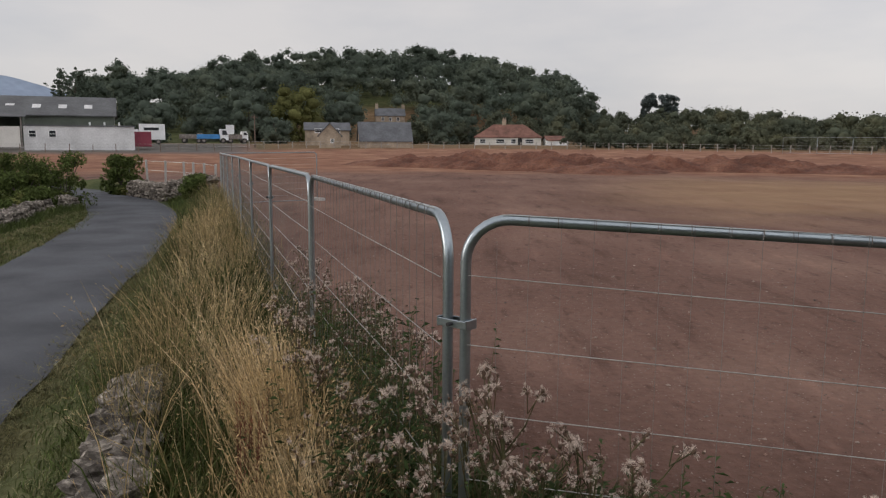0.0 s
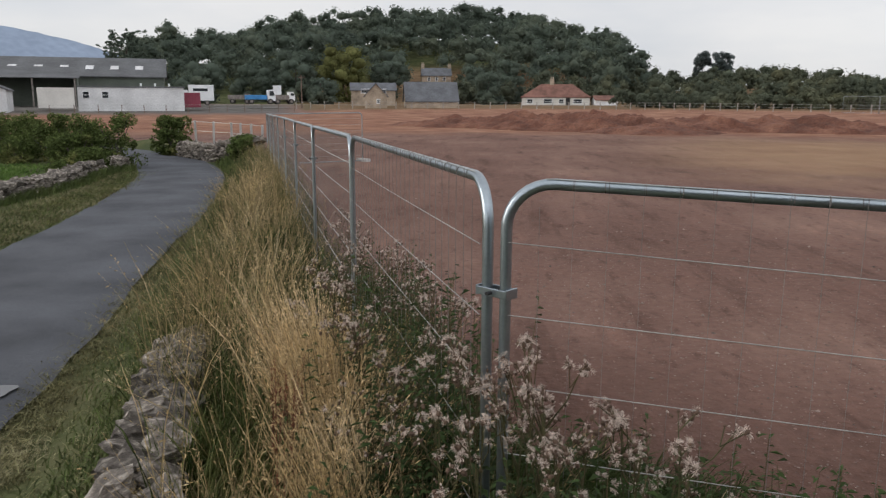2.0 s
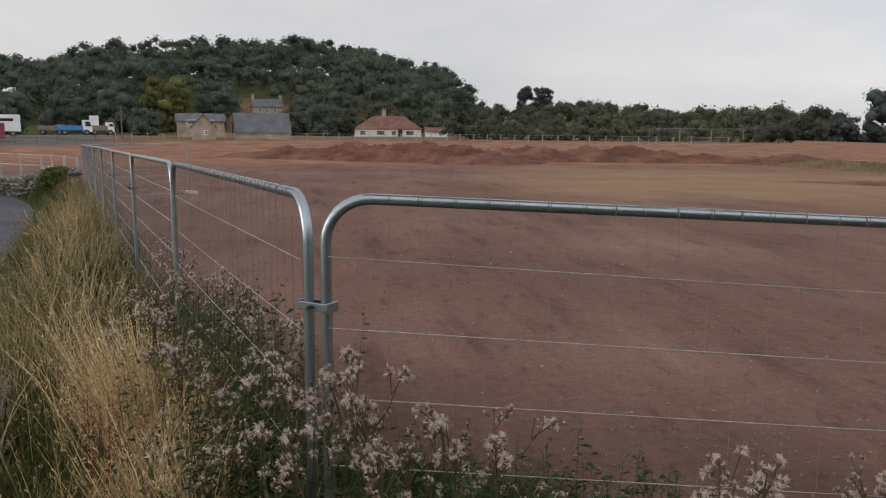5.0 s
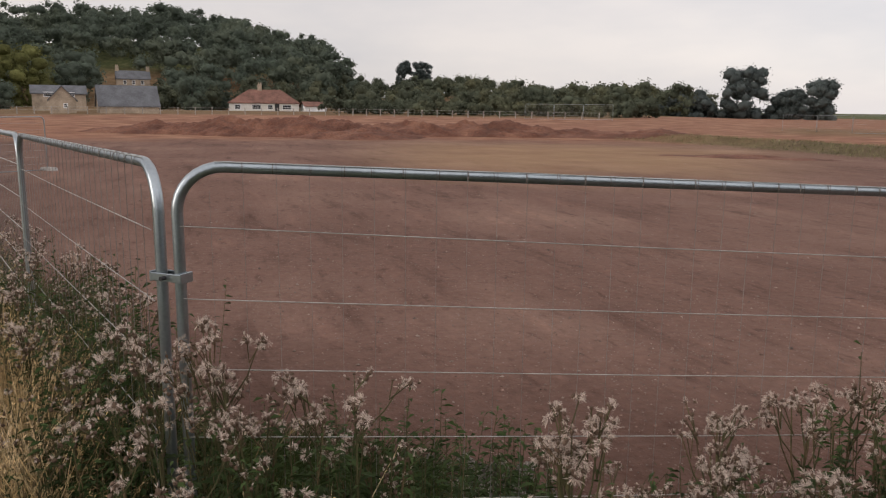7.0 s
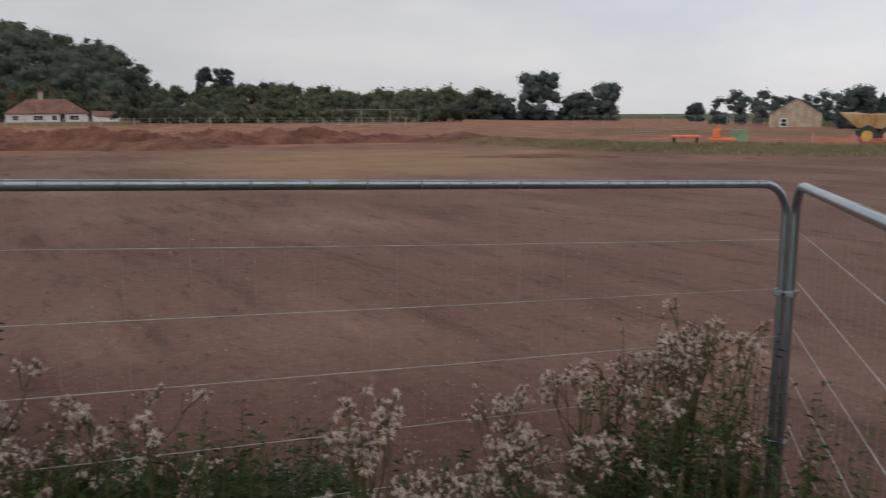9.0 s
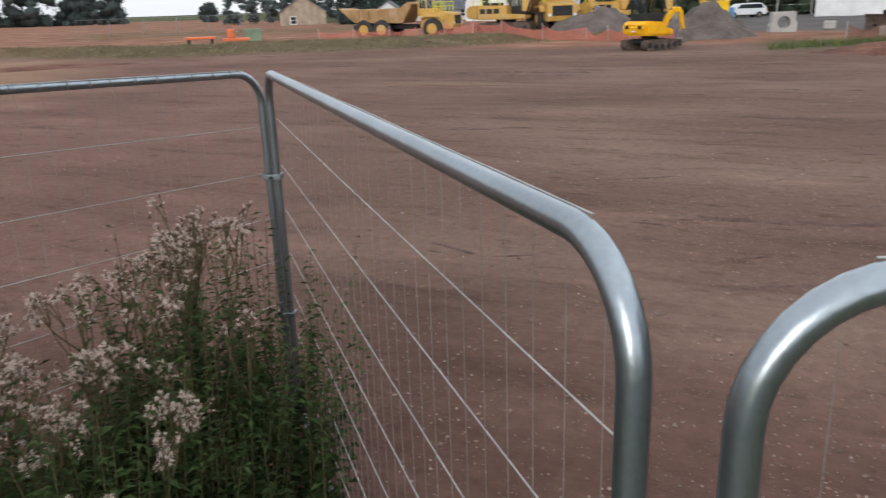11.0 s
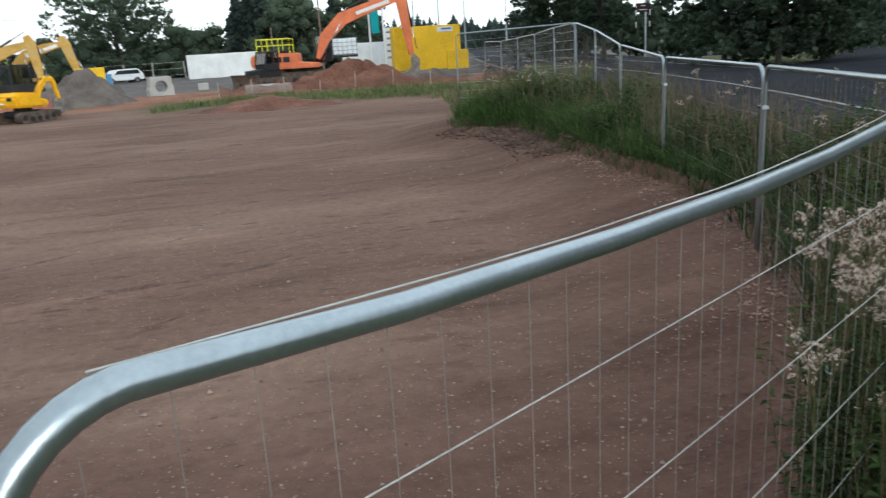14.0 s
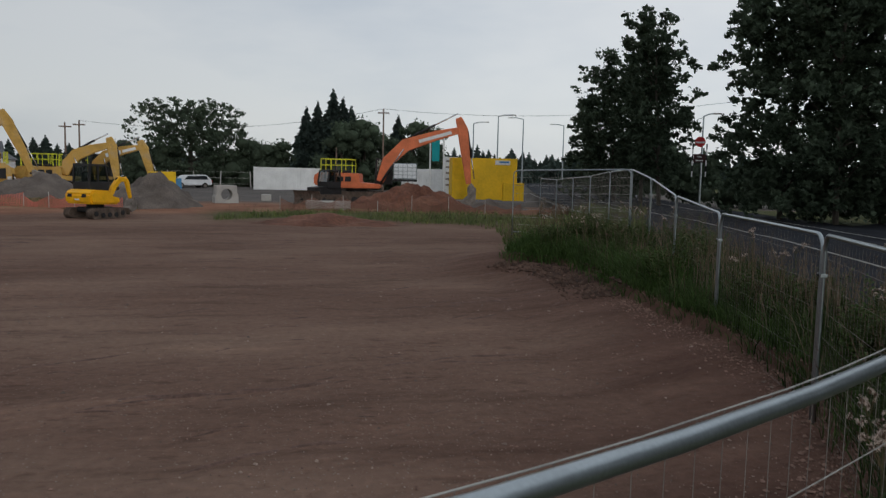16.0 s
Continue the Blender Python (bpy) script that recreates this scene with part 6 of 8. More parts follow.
    bm = B()
    prism(bm, [(-2.1, 0.35), (2.1, 0.35), (2.15, 0.75), (1.3, 0.95), (0.75, 1.42), (-1.5, 1.48), (-2.05, 0.95), (-2.15, 0.7)], -0.85, 0.85)
    bmesh.ops.bevel(bm, geom=bm.edges[:], offset=0.07, segments=2, affect="EDGES", clamp_overlap=True)
    part("body", bm, M["silver"], ob)
    for y in (-0.86, 0.86):
        bm = B()
        prism(bm, [(-1.7, 0.97), (1.05, 0.97), (0.65, 1.35), (-1.45, 1.38)], y - 0.008, y + 0.008)
        part("side_window", bm, M["glass"], ob)
        bm = B()
        box(bm, (0.06, 0.2, 0.2), (-2.1, y * 0.88, 0.82))
        part("tail_lamp", bm, M["lampred"], ob)
    for x in (-1.3, 1.35):
        for y in (-0.78, 0.78):
            wheel(ob, x, y, 0.32, 0.2, M["iron"])


car(face_at(86.0, 88, -155, -0.1))


def heap(name, az, r, w, d, h, material, label, seed, turn=0.0, n=40):
    """A heap of loose material: a lumpy mound that meets the ground all round."""
    cx, cy = at(az, r)
    gx, gy = np.meshgrid(np.linspace(-1, 1, n), np.linspace(-1, 1, max(8, n // 2)))
    t = math.radians(-az + turn)
    x, y = gx * w / 2, gy * d / 2
    wx, wy = cx + x * math.cos(t) - y * math.sin(t), cy + x * math.sin(t) + y * math.cos(t)
    q = np.sqrt(np.clip(gx**2 + gy**2, 0, 1))
    z = h * np.clip(1 - q, 0, 1) ** 0.85 * (1 + 0.30 * ripple(wx, wy, 1.3, seed)) + (0.14 * h * ripple(wx, wy, 0.9, seed + 1) + 0.07 * h * ripple(wx, wy, 0.35, seed + 2)) * (q < 0.95)
    z = ground_z(wx, wy) - 0.12 + z
    v = np.stack([wx, wy, z], -1).reshape(-1, 3)
    i = np.arange(gx.size).reshape(gx.shape)
    f = np.stack([i[:-1, :-1], i[:-1, 1:], i[1:, 1:], i[1:, :-1]], -1).reshape(-1, 4)
    return from_arrays(name, v, f, material, label, "heap", "", True)


heap("soil_mound", 102.0, 48.3, 8.4, 6.0, 1.75, M["soil"], "brown soil mound in front of the orange excavator", 1, n=70)
heap("soil_mound", 96.0, 34.0, 7.4, 4.6, 0.55, M["soil"], "low spread of brown soil on the field edge", 8)
heap("spoil_cone", 83.7, 47.5, 6.0, 6.0, 2.05, M["grit"], "dark grey cone of gravel", 2)
heap("spoil_cone", 77.0, 52, 7.5, 6.0, 1.7, M["grit"], "dark grey heap of gravel beside the mini excavator", 3)
heap("stone_mound", 107.8, 50, 5.0, 3.0, 0.8, M["grit"], "heap of broken grey rubble", 5)
for k, (az, r, w, h) in enumerate(((-2.5, 71, 9, 1.5), (2.5, 68, 13, 1.9), (8, 64, 14, 1.8), (11.5, 60, 8, 1.3), (15, 66, 14, 1.6), (21, 67, 13, 1.5), (27, 67, 13, 1.2), (33, 66, 12, 0.9))):
    heap("soil_ridge", az, r, w * 1.5, 7.5, h * (0.62 + 0.14 * (k % 3)), M["soil"], "ridge of dumped red-brown soil", 10 + k, n=120)
heap("soil_bank", 39, 42, 12, 4, 0.28, M["soil"], "low spread of tan soil on the levelled field", 31)


# ---- poles, posts and wires ----
def pole(az, r, h, label, z=None, rad=0.11, lamp=0.0, name="utility_pole", arm=True):
    x, y = at(az, r)
    z = gz(x, y) - 0.1 if z is None else z
    ob = thing(name, pose(x, y, z, 0, 0, -az), label, "lamp post" if lamp else "pole")
    bm = B()
    tube(bm, [(0, 0, 0), (0, 0, h)], rad, 8, 0.6)
    part("post", bm, M["steel"] if lamp else M["timber"], ob)
    if lamp:
        bm = B()
        tube(bm, [(0, 0, h - 0.05), (lamp * 0.5, 0, h + 0.12), (lamp, 0, h + 0.15)], rad * 0.5, 6)
        bracket = part("bracket", bm, M["steel"], ob)
        bm = B()
        box(bm, (0.6, 0.2, 0.1), (lamp * 1.15, 0, h + 0.14), bevel=0.03)
        part("lantern", bm, M["iron"], bracket)
    elif arm:
        bm = B()
        box(bm, (1.1, 0.1, 0.12), (0, 0, h - 0.4))
        part("cross_arm", bm, M["timber"], ob)
    return Vector((x, y, z + h))


tops = [pole(az, r, h, label) for az, r, h, label in ((78.2, 82, 6.3, "slim wooden pole on the far side of the yard"), (79.05, 82, 6.5, "slim wooden pole carrying a wire"), (99.6, 76, 8.3, "tall wooden utility pole carrying wires"))]
pole(96.2, 80, 4.6, "short wooden pole beside the trees", arm=False)
pole(-13.6, 128, 5.3, "dark wooden pole in the farm yard")
pole(107.9, 92, 9.0, "tall grey street lamp", lamp=1.5, name="street_lamp")
pole(109.7, 102, 9.0, "tall grey street lamp", lamp=-1.5, name="street_lamp")
pole(106.1, 98, 8.5, "tall grey street lamp", lamp=1.4, name="street_lamp")
pole(112.6, 110, 8.5, "tall grey street lamp", lamp=-1.4, name="street_lamp")
pole(118.0, 62, 13.0, "tall grey street lamp rising out of a tree", lamp=1.6, name="street_lamp", rad=0.09)
pole(122.3, 60, 6.7, "grey street lamp beyond the sign", lamp=0.8, name="street_lamp", rad=0.09)
for a, b, sag in ((tops[1], tops[2], 1.2), (tops[2], Vector((*at(124, 70), 8.6)), 0.9)):
    bm = B()
    tube(bm, [a.lerp(b, t) - Vector((0, 0, sag * 4 * t * (1 - t))) for t in np.linspace(0, 1, 17)], 0.018, 4)
    solid("overhead_wire", bm, M["black"], "dark overhead wire slung between poles", "wire")


def road_sign(m):
    ob = thing("pub_sign", m, "tall roadside sign with a red disc over a brown board", "sign")
    for x in (-0.62, 0.62):
        for k in range(6):
            bm = B()
            box(bm, (0.12, 0.12, 0.52), (x, 0, 0.26 + k * 0.52))
            part("post_band", bm, M["white"] if k % 2 == 0 else M["black"], ob)
    bm = B()
    cyl(bm, 0.48, 0.1, pose(0, 0, 3.3, 90, 0, 0), 28)
    disc = part("disc", bm, M["red"], ob, "red disc")
    bm = B()
    box(bm, (0.8, 0.02, 0.16), (0, -0.07, 3.25))
    part("lettering_bar", bm, M["white"], disc, "pale bar")
    bm = B()
    box(bm, (1.1, 0.08, 0.8), (0, 0, 1.75))
    board = part("board", bm, M["brown"], ob, "dark brown board")
    for w, z in ((0.4, 1.9), (0.7, 1.55)):
        bm = B()
        box(bm, (w, 0.02, 0.09), (0, -0.06, z))
        part("lettering_bar", bm, M["white"], board, "pale bar")


road_sign(face_at(122.25, 44, 0, 2.35) @ Matrix.Scale(0.56, 4))
banner = thing("banner", face_at(103.6, 64, 0, 0.2), "teal vertical banner on two white poles", "banner")
for x in (-0.55, 0.55):
    bm = B()
    tube(bm, [(x, 0, 0), (x, 0, 5.0)], 0.07, 6)
    part("pole", bm, M["white"], banner)
bm = B()
box(bm, (0.62, 0.04, 1.9), (-0.1, 0, 3.9))
part("flag", bm, M["teal"], banner, "teal cloth")
price = thing("price_board", face_at(104.6, 66, 0, 0.2), "white and grey roadside price board", "sign")
bm = B()
box(bm, (1.2, 0.2, 3.3), (0, 0, 1.7), bevel=0.03)
board = part("board", bm, M["white"], price)
for k in range(5):
    bm = B()
    box(bm, (0.8, 0.02, 0.16), (0, -0.112, 1.0 + k * 0.5))
    part("lettering_bar", bm, M["iron"], board, "dark bar")


def post_fence(pts, spacing, h, label, rails=2, mat_=None, rad=0.05):
    """Posts along a line with strained wires between them."""
    mat_ = mat_ or M["timber"]
    ob = thing("post_fence", Matrix(), label, "fence")
    prev, bars = None, []
    bm = B()
    tube(bm, [(0, 0, 0), (0, 0, h)], rad, 6)
    me = mesh_of("post", bm, mat_)
    for p, q in zip(pts, pts[1:]):
        k = max(1, round((Vector(q) - Vector(p)).length / spacing))
        for i in range(k):
            c = Vector(p).lerp(Vector(q), i / k)
            z = gz(*c)
            one = new("post", me)
            one.parent = ob
            one.matrix_basis = pose(c.x, c.y, z - 0.05, random.uniform(-3, 3), random.uniform(-3, 3), 0)
            if prev:
                bars.append((prev, Vector((c.x, c.y, z))))
            prev = Vector((c.x, c.y, z))
    for j in range(rails):
        bm = B()
        up = Vector((0, 0, h * (0.92 - 0.36 * j)))
        line = [bars[0][0] + up] + [b + up for _, b in bars]
        tube(bm, line, 0.016, 4)
        part("rail", bm, M["wire"], ob)
    return ob


post_fence([at(a, r) for a, r in ((-14, 124), (-8, 126), (0, 127), (9, 128), (16, 126), (24, 122), (30, 120))], 2.4, 1.15, "weathered timber post and rail fence along the field's far edge", 2, M["paleposts"], 0.07)
post_fence([at(a, r) for a, r in ((-22, 44), (-18.5, 40), (-15.6, 34))], 1.5, 1.3, "pale timber post fence at the field corner", 2, M["concrete"], 0.06)
post_fence([at(a, r) for a, r in ((-30, 104), (-20, 106), (-13, 112))], 2.5, 1.1, "low post and wire fence beside the farm yard")
post_fence([at(a, r) for a, r in ((84.5, 93), (88, 93.5), (92.2, 93.5))], 3.0, 1.9, "grey post fence at the back of the yard", 3, M["concrete"], 0.07)


def barrier_net(pts, h, label, cloth):
    """Orange plastic mesh strung along pins, sagging between them."""
    ob = thing("barrier_net", Matrix(), label, "barrier")
    rng_ = random.Random(5)
    for p, q in zip(pts, pts[1:]):
        L = (Vector(q) - Vector(p)).length
        k = max(2, round(L / 2.5))
        for i in range(k):
            a, b = Vector(p).lerp(Vector(q), i / k), Vector(p).lerp(Vector(q), (i + 1) / k)
            za, zb = gz(*a), gz(*b)
            ha, hb = h * rng_.uniform(0.6, 1.1), h * rng_.uniform(0.6, 1.1)
            bm = B()
            n = 34
            for j in range(n):
                t = (j + 0.5) / n
                c = a.lerp(b, t)
                hh = ha + (hb - ha) * t - 0.3 * 4 * t * (1 - t) + 0.05 * math.sin(9 * t + a.x)
                z = za + (zb - za) * t
                d = (b - a).normalized() * (L / k / n * 0.17)
                vs = [bm.verts.new((c.x - d.x, c.y - d.y, z)), bm.verts.new((c.x + d.x, c.y + d.y, z)), bm.verts.new((c.x + d.x, c.y + d.y, z + hh)), bm.verts.new((c.x - d.x, c.y - d.y, z + hh))]
                bm.faces.new(vs)
            for lev in (0.0, 0.14, 0.28, 0.42, 0.56, 0.70, 0.84, 0.97):
                for j in range(n):
                    t0, t1 = j / n, (j + 1) / n
                    vs = []
                    for t, dz in ((t0, 0), (t1, 0), (t1, 0.03), (t0, 0.03)):
                        c = a.lerp(b, t)
                        hh = ha + (hb - ha) * t - 0.3 * 4 * t * (1 - t) + 0.05 * math.sin(9 * t + a.x)
                        vs.append(bm.verts.new((c.x + 0.01, c.y, za + (zb - za) * t + hh * lev + dz)))
                    bm.faces.new(vs)
            part("net_length", bm, cloth, ob, "sagging plastic netting")
            bm = B()
            tube(bm, [(a.x, a.y, za - 0.05), (a.x, a.y, za + ha + 0.15)], 0.02, 5)
            part("pin", bm, M["concrete"], ob)


barrier_net([at(a, r) for a, r in ((57, 56), (62, 53), (66, 51), (70, 49.5), (76, 46.5), (79, 44.5), (82, 43.5))], 0.9, "sagging orange plastic barrier netting on pins", M["net"])
barrier_net([at(a, r) for a, r in ((92.5, 44.2), (97, 44.4), (102, 44.6), (110, 45.4))], 0.72, "faded orange plastic barrier netting before a soil mound", M["netold"])

tr = thing("plant_trailer", face_at(48.9, 60, 0), "orange flat plant trailer standing on red soil", "trailer")
bm = B()
box(bm, (2.1, 1.2, 0.16), (0, 0, 0.56), bevel=0.03)
part("deck", bm, M["orange"], tr)
for x in (-0.8, 0.8):
    bm = B()
    box(bm, (0.2, 0.9, 0.5), (x, 0, 0.25), bevel=0.03)
    part("leg", bm, M["black"], tr)
rl = thing("lighting_tower", face_at(51.3, 60, 0), "small orange towed plant unit with an upright mast", "plant")
bm = B()
box(bm, (1.9, 0.9, 0.2), (0, 0, 0.38), bevel=0.04)
part("base", bm, M["orange"], rl)
bm = B()
box(bm, (0.55, 0.7, 0.66), (-0.35, 0, 0.8), bevel=0.08)
part("hood", bm, M["orange"], rl)
bm = B()
tube(bm, [(-0.2, 0, 0.4), (-0.2, 0, 1.5)], 0.04, 6)
part("mast", bm, M["orange"], rl)
gt = crate("water_tank", face_at(52.4, 66, 0), (1.25, 0.9, 0.95), M["greensteel"], "low pale green steel tank", "tank")
run_of_panels([at(a, 95) for a in (41.0, 43.1, 45.2, 47.3, 49.4, 51.5, 53.6)], [2.0] * 7, False)
run_of_panels([at(a, 100) for a in (23.5, 25.6, 27.7, 29.8)], [3.0] * 4, False)


# ---- trees near and far ----
rt = np.random.default_rng(11)
tree(*at(-25.3, 178), 16, 12, M["forest"], "tall open-crowned tree behind the barn", rt, 0.26, 24, 330, 0.4, 0.13, clump=0.055)
far_tree(*at(-10.6, 200), 14, 14, M["limeleaf"], "broad yellow-green tree in front of the wood", rt, 0.3, 60, 46, 0.0)
for az, r, h, w in ((-14, 196, 11, 12), (-17, 200, 9, 12), (-20.5, 190, 9.5, 13), (-7.4, 205, 10, 11), (1.0, 190, 11, 11), (-1.2, 200, 9, 9), (-12.2, 176, 6, 8), (-0.2, 178, 7, 8)):
    far_tree(*at(az, r), h, w, M["forest"], "rounded dark green tree at the foot of the wood", rt, 0.3, 46, 36, 0.0)
for az, h, w in ((14.7, 14, 6.6), (15.9, 13.5, 6.6)):
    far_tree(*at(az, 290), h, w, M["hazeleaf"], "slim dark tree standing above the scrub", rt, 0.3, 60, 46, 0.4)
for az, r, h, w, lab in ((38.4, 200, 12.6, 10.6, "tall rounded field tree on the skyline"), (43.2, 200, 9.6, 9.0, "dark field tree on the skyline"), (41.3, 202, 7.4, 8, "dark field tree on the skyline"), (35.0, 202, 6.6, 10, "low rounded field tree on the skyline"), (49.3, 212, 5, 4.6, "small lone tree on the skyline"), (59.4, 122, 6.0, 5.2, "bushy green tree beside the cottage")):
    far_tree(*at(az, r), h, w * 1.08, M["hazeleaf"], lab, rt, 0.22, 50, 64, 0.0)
spots = [(*at(a, 165 + rt.normal() * 4), rt.uniform(5.0, 7.0), rt.uniform(5, 7.5)) for a in np.arange(50.9, 58.5, 1.0)]
spots += [(*at(a, 204), rt.uniform(1.6, 2.6), 6) for a in np.arange(31.5, 44.5, 1.0)]
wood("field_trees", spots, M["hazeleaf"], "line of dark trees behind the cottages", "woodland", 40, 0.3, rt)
spots = [(*at(a, 141 + rt.normal() * 2), rt.uniform(1.6, 3.0), rt.uniform(4, 6)) for a in np.arange(9.6, 33, 0.9)]
wood("field_hedge", spots, M["hedge"], "low brownish hedge behind the field fence", "hedge", 40, 0.24, rt, 8)
firs = [fir_arrays(*p, gz(*p), rt.uniform(5.0, 8.2), rt.uniform(6.5, 9.5), rt, 14, 11) for p in (at(a, 175 + rt.normal() * 9) for a in np.concatenate([np.arange(60, 100, 0.7), np.arange(100, 126, 0.42)]))]
from_arrays("roadside_conifers", *merge(*firs), M["conifer"], "distant belt of dark conifers along the road", "woodland")
spots = [(*at(a, 112 + rt.normal() * 3), rt.uniform(2, 4.2), rt.uniform(5, 8)) for a in np.arange(79, 101, 1.3)]
wood("yard_hedge", spots, M["hedge"], "rough hedge and bushes behind the yard", "hedge", 46, 0.26, rt, 10)
tree(*at(86.1, 100), 10.8, 15.0, M["yardleaf"], "big spreading open-crowned tree behind the yard", rt, 0.19, 34, 380, 0.40, 0.16, clump=0.055, limbs=22)
for az, h, w in ((90.6, 6.0, 7), (92.4, 5.6, 6), (83.0, 5.5, 7), (88.2, 4.6, 8)):
    far_tree(*at(az, 97), h, w, M["yardleaf"], "rounded dark green tree behind the site cabin", rt, 0.17, 60, 36, 0.0)
for az, h, w in ((94.0, 9.8, 5.0), (94.8, 10.4, 5.4), (95.9, 12.0, 6.4), (96.6, 11.0, 6.0), (97.2, 10.0, 5.6), (100.6, 9.0, 5.0)):
    conifer(*at(az, 96), h, w, "tall dark pointed conifer behind the yard", rt)
for az, r, h, w in ((96.6, 91, 8.2, 6.5), (98.2, 92, 8.6, 6.5), (99.4, 94, 7.0, 6), (101.6, 92, 8.8, 5.0), (103.0, 93, 8.2, 5)):
    far_tree(*at(az, r), h, w, M["yardleaf"], "dense dark green tree behind the yard", rt, 0.17, 70, 44, 0.0)
# beside the main road
for az, r, h, w, n in ((114.6, 55, 8.0, 4.2, 240), (116.5, 52, 10.2, 5.6, 330), (118.4, 49, 9.6, 4.4, 280), (119.7, 46, 11.6, 4.3, 330)):
    tree(*at(az, r), h, w, M["darkleaf"], "tall dark sycamore beside the main road", rt, 0.12, 36, n, 0.13, 0.16 if az > 118 else 0.03, limbs=16, clump=0.09)
for az, r, h, w in ((127.6, 36.0, 13.8, 7.6), (131.0, 34.0, 13.2, 7.4), (133.6, 36.0, 13.2, 7.0), (141.5, 50.0, 16.0, 12.0)):
    tree(*at(az, r), h, w, M["darkleaf"], "broad dark sycamore overhanging the roadside", rt, 0.12, 44, 540, 0.12, 0.03, limbs=22, clump=0.062)
spots = [(*at(a, 62 + rt.normal() * 4), rt.uniform(3.0, 5.0), rt.uniform(5, 8)) for a in np.arange(117, 152, 2.2)]
wood("roadside_hedge", spots, M["darkleaf"], "dark overgrown hedge along the far side of the main road", "hedge", 60, 0.18, rt)
# unseen trees added to continue the row and block sky light from near ground
for x, y, h, w in ((9.4, -19.4, 10.8, 7.0), (6.4, -18.9, 11.2, 7.0), (3.6, -18.4, 10.8, 7.0), (0.4, -18.0, 11.2, 7.0), (-3.6, -17.6, 10.5, 7.0)):
    tree(x, y, h, w, M["darkleaf"], "broad dark sycamore added out of view along the road", rt, 0.17, 24, 190, 0.13, 0.03, limbs=16, clump=0.08)


# ---- plants ----
def blades(xy, z, h, rng, width=0.004, lean=0.35, droop=0.25, wind=(0.2, -0.1)):
    """Bent ribbon blades, three pieces each. Returns vertices, faces and the tips with their directions."""
    n = len(xy)
    a = rng.uniform(0, 2 * np.pi, n)
    d = np.stack([np.cos(a), np.sin(a)], -1) * (lean * rng.uniform(0.1, 1.0, n))[:, None] + wind
    side = np.stack([-d[:, 1], d[:, 0]], -1)
    side /= np.linalg.norm(side, axis=1, keepdims=True) + 1e-9
    tw = rng.uniform(0, 2 * np.pi, n)
    side = np.stack([np.cos(tw), np.sin(tw)], -1)
    lev = np.array([0.0, 0.4, 0.75, 1.0])
    bend = lev**2
    px = xy[:, None, :] + d[:, None, :] * (h[:, None] * bend)[..., None]
    pz = z[:, None] + h[:, None] * (lev - droop * rng.uniform(0.2, 1, n)[:, None] * lev**3)
    w = width * np.array([1.0, 0.9, 0.6, 0.12])[None, :] * rng.uniform(0.7, 1.3, n)[:, None]
    l = np.concatenate([px - side[:, None] * w[..., None], pz[..., None]], -1)
    r = np.concatenate([px + side[:, None] * w[..., None], pz[..., None]], -1)
    v = np.stack([l, r], 2).reshape(-1, 3)
    b = np.arange(n)[:, None] * 8
    f = np.concatenate([np.stack([b + 2 * k, b + 2 * k + 1, b + 2 * k + 3, b + 2 * k + 2], -1) for k in range(3)], 1).reshape(-1, 4)
    tip = np.concatenate([px[:, 3], pz[:, 3:4]], -1)
    low = np.concatenate([px[:, 2], pz[:, 2:3]], -1)
    return v, f, tip, low


def seed_heads(tip, low, rng, per=9, size=0.03):
    """Small spikelets round the upper end of each stem."""
    n = len(tip)
    t = rng.uniform(0.15, 1.05, (n, per))
    p = low[:, None] + (tip - low)[:, None] * t[..., None]
    d = rng.normal(size=(n, per, 3)) * 0.6 + ((tip - low) / (np.linalg.norm(tip - low, axis=1, keepdims=True) + 1e-9))[:, None] * 1.1
    d /= np.linalg.norm(d, axis=2, keepdims=True)
    s = size * rng.uniform(0.5, 1.3, (n, per, 1)) * (1.2 - 0.6 * t[..., None])
    side = np.cross(d, rng.normal(size=(n, per, 3)))
    side /= np.linalg.norm(side, axis=2, keepdims=True) + 1e-9
    v = np.stack([p, p + d * s * 0.5 + side * s * 0.13, p + d * s, p + d * s * 0.5 - side * s * 0.13], 2).reshape(-1, 3)
    return v, np.arange(len(v)).reshape(-1, 4)


def along(line, n, width, rng, bias=0.0):
    """Random places within a width of a line."""
    pts = np.array(line, float)
    seg = np.hypot(*np.diff(pts, axis=0).T)
    s = np.concatenate([[0], np.cumsum(seg)])
    u = rng.uniform(0, 1, n) ** (1 + bias) * s[-1]
    x, y = np.interp(u, s, pts[:, 0]), np.interp(u, s, pts[:, 1])
    i = np.clip(np.searchsorted(s, u) - 1, 0, len(seg) - 1)
    d = np.diff(pts, axis=0)[i] / seg[i][:, None]
    off = rng.normal(0, 0.45, n).clip(-1, 1) * width
    return np.stack([x - d[:, 1] * off, y + d[:, 0] * off], -1)


def tussocks(line, n, stems, width, rng, bias=0.0, spread=0.07):
    """Places in tufts along a line."""
    c = np.repeat(along(line, n, width, rng, bias), stems, axis=0)
    return c + rng.normal(0, spread, c.shape)


def grass(name, xy, hlo, hhi, material, label, rng, width=0.004, heads=0, head=0.03, sway=0.0, wind=(0.2, -0.1), **kw):
    if name in ("tall_dry_grass", "verge_grass"):
        # none grows on or over the low stone wall
        xy = xy[(xy[:, 0] > -0.45 * xy[:, 1]) | (xy[:, 1] > 4.5)]
    z = ground_z(xy[:, 0], xy[:, 1]) - 0.02
    h = rng.uniform(hlo, hhi, len(xy)) * (0.85 + 0.15 * ripple(xy[:, 0], xy[:, 1], 0.8, 9))
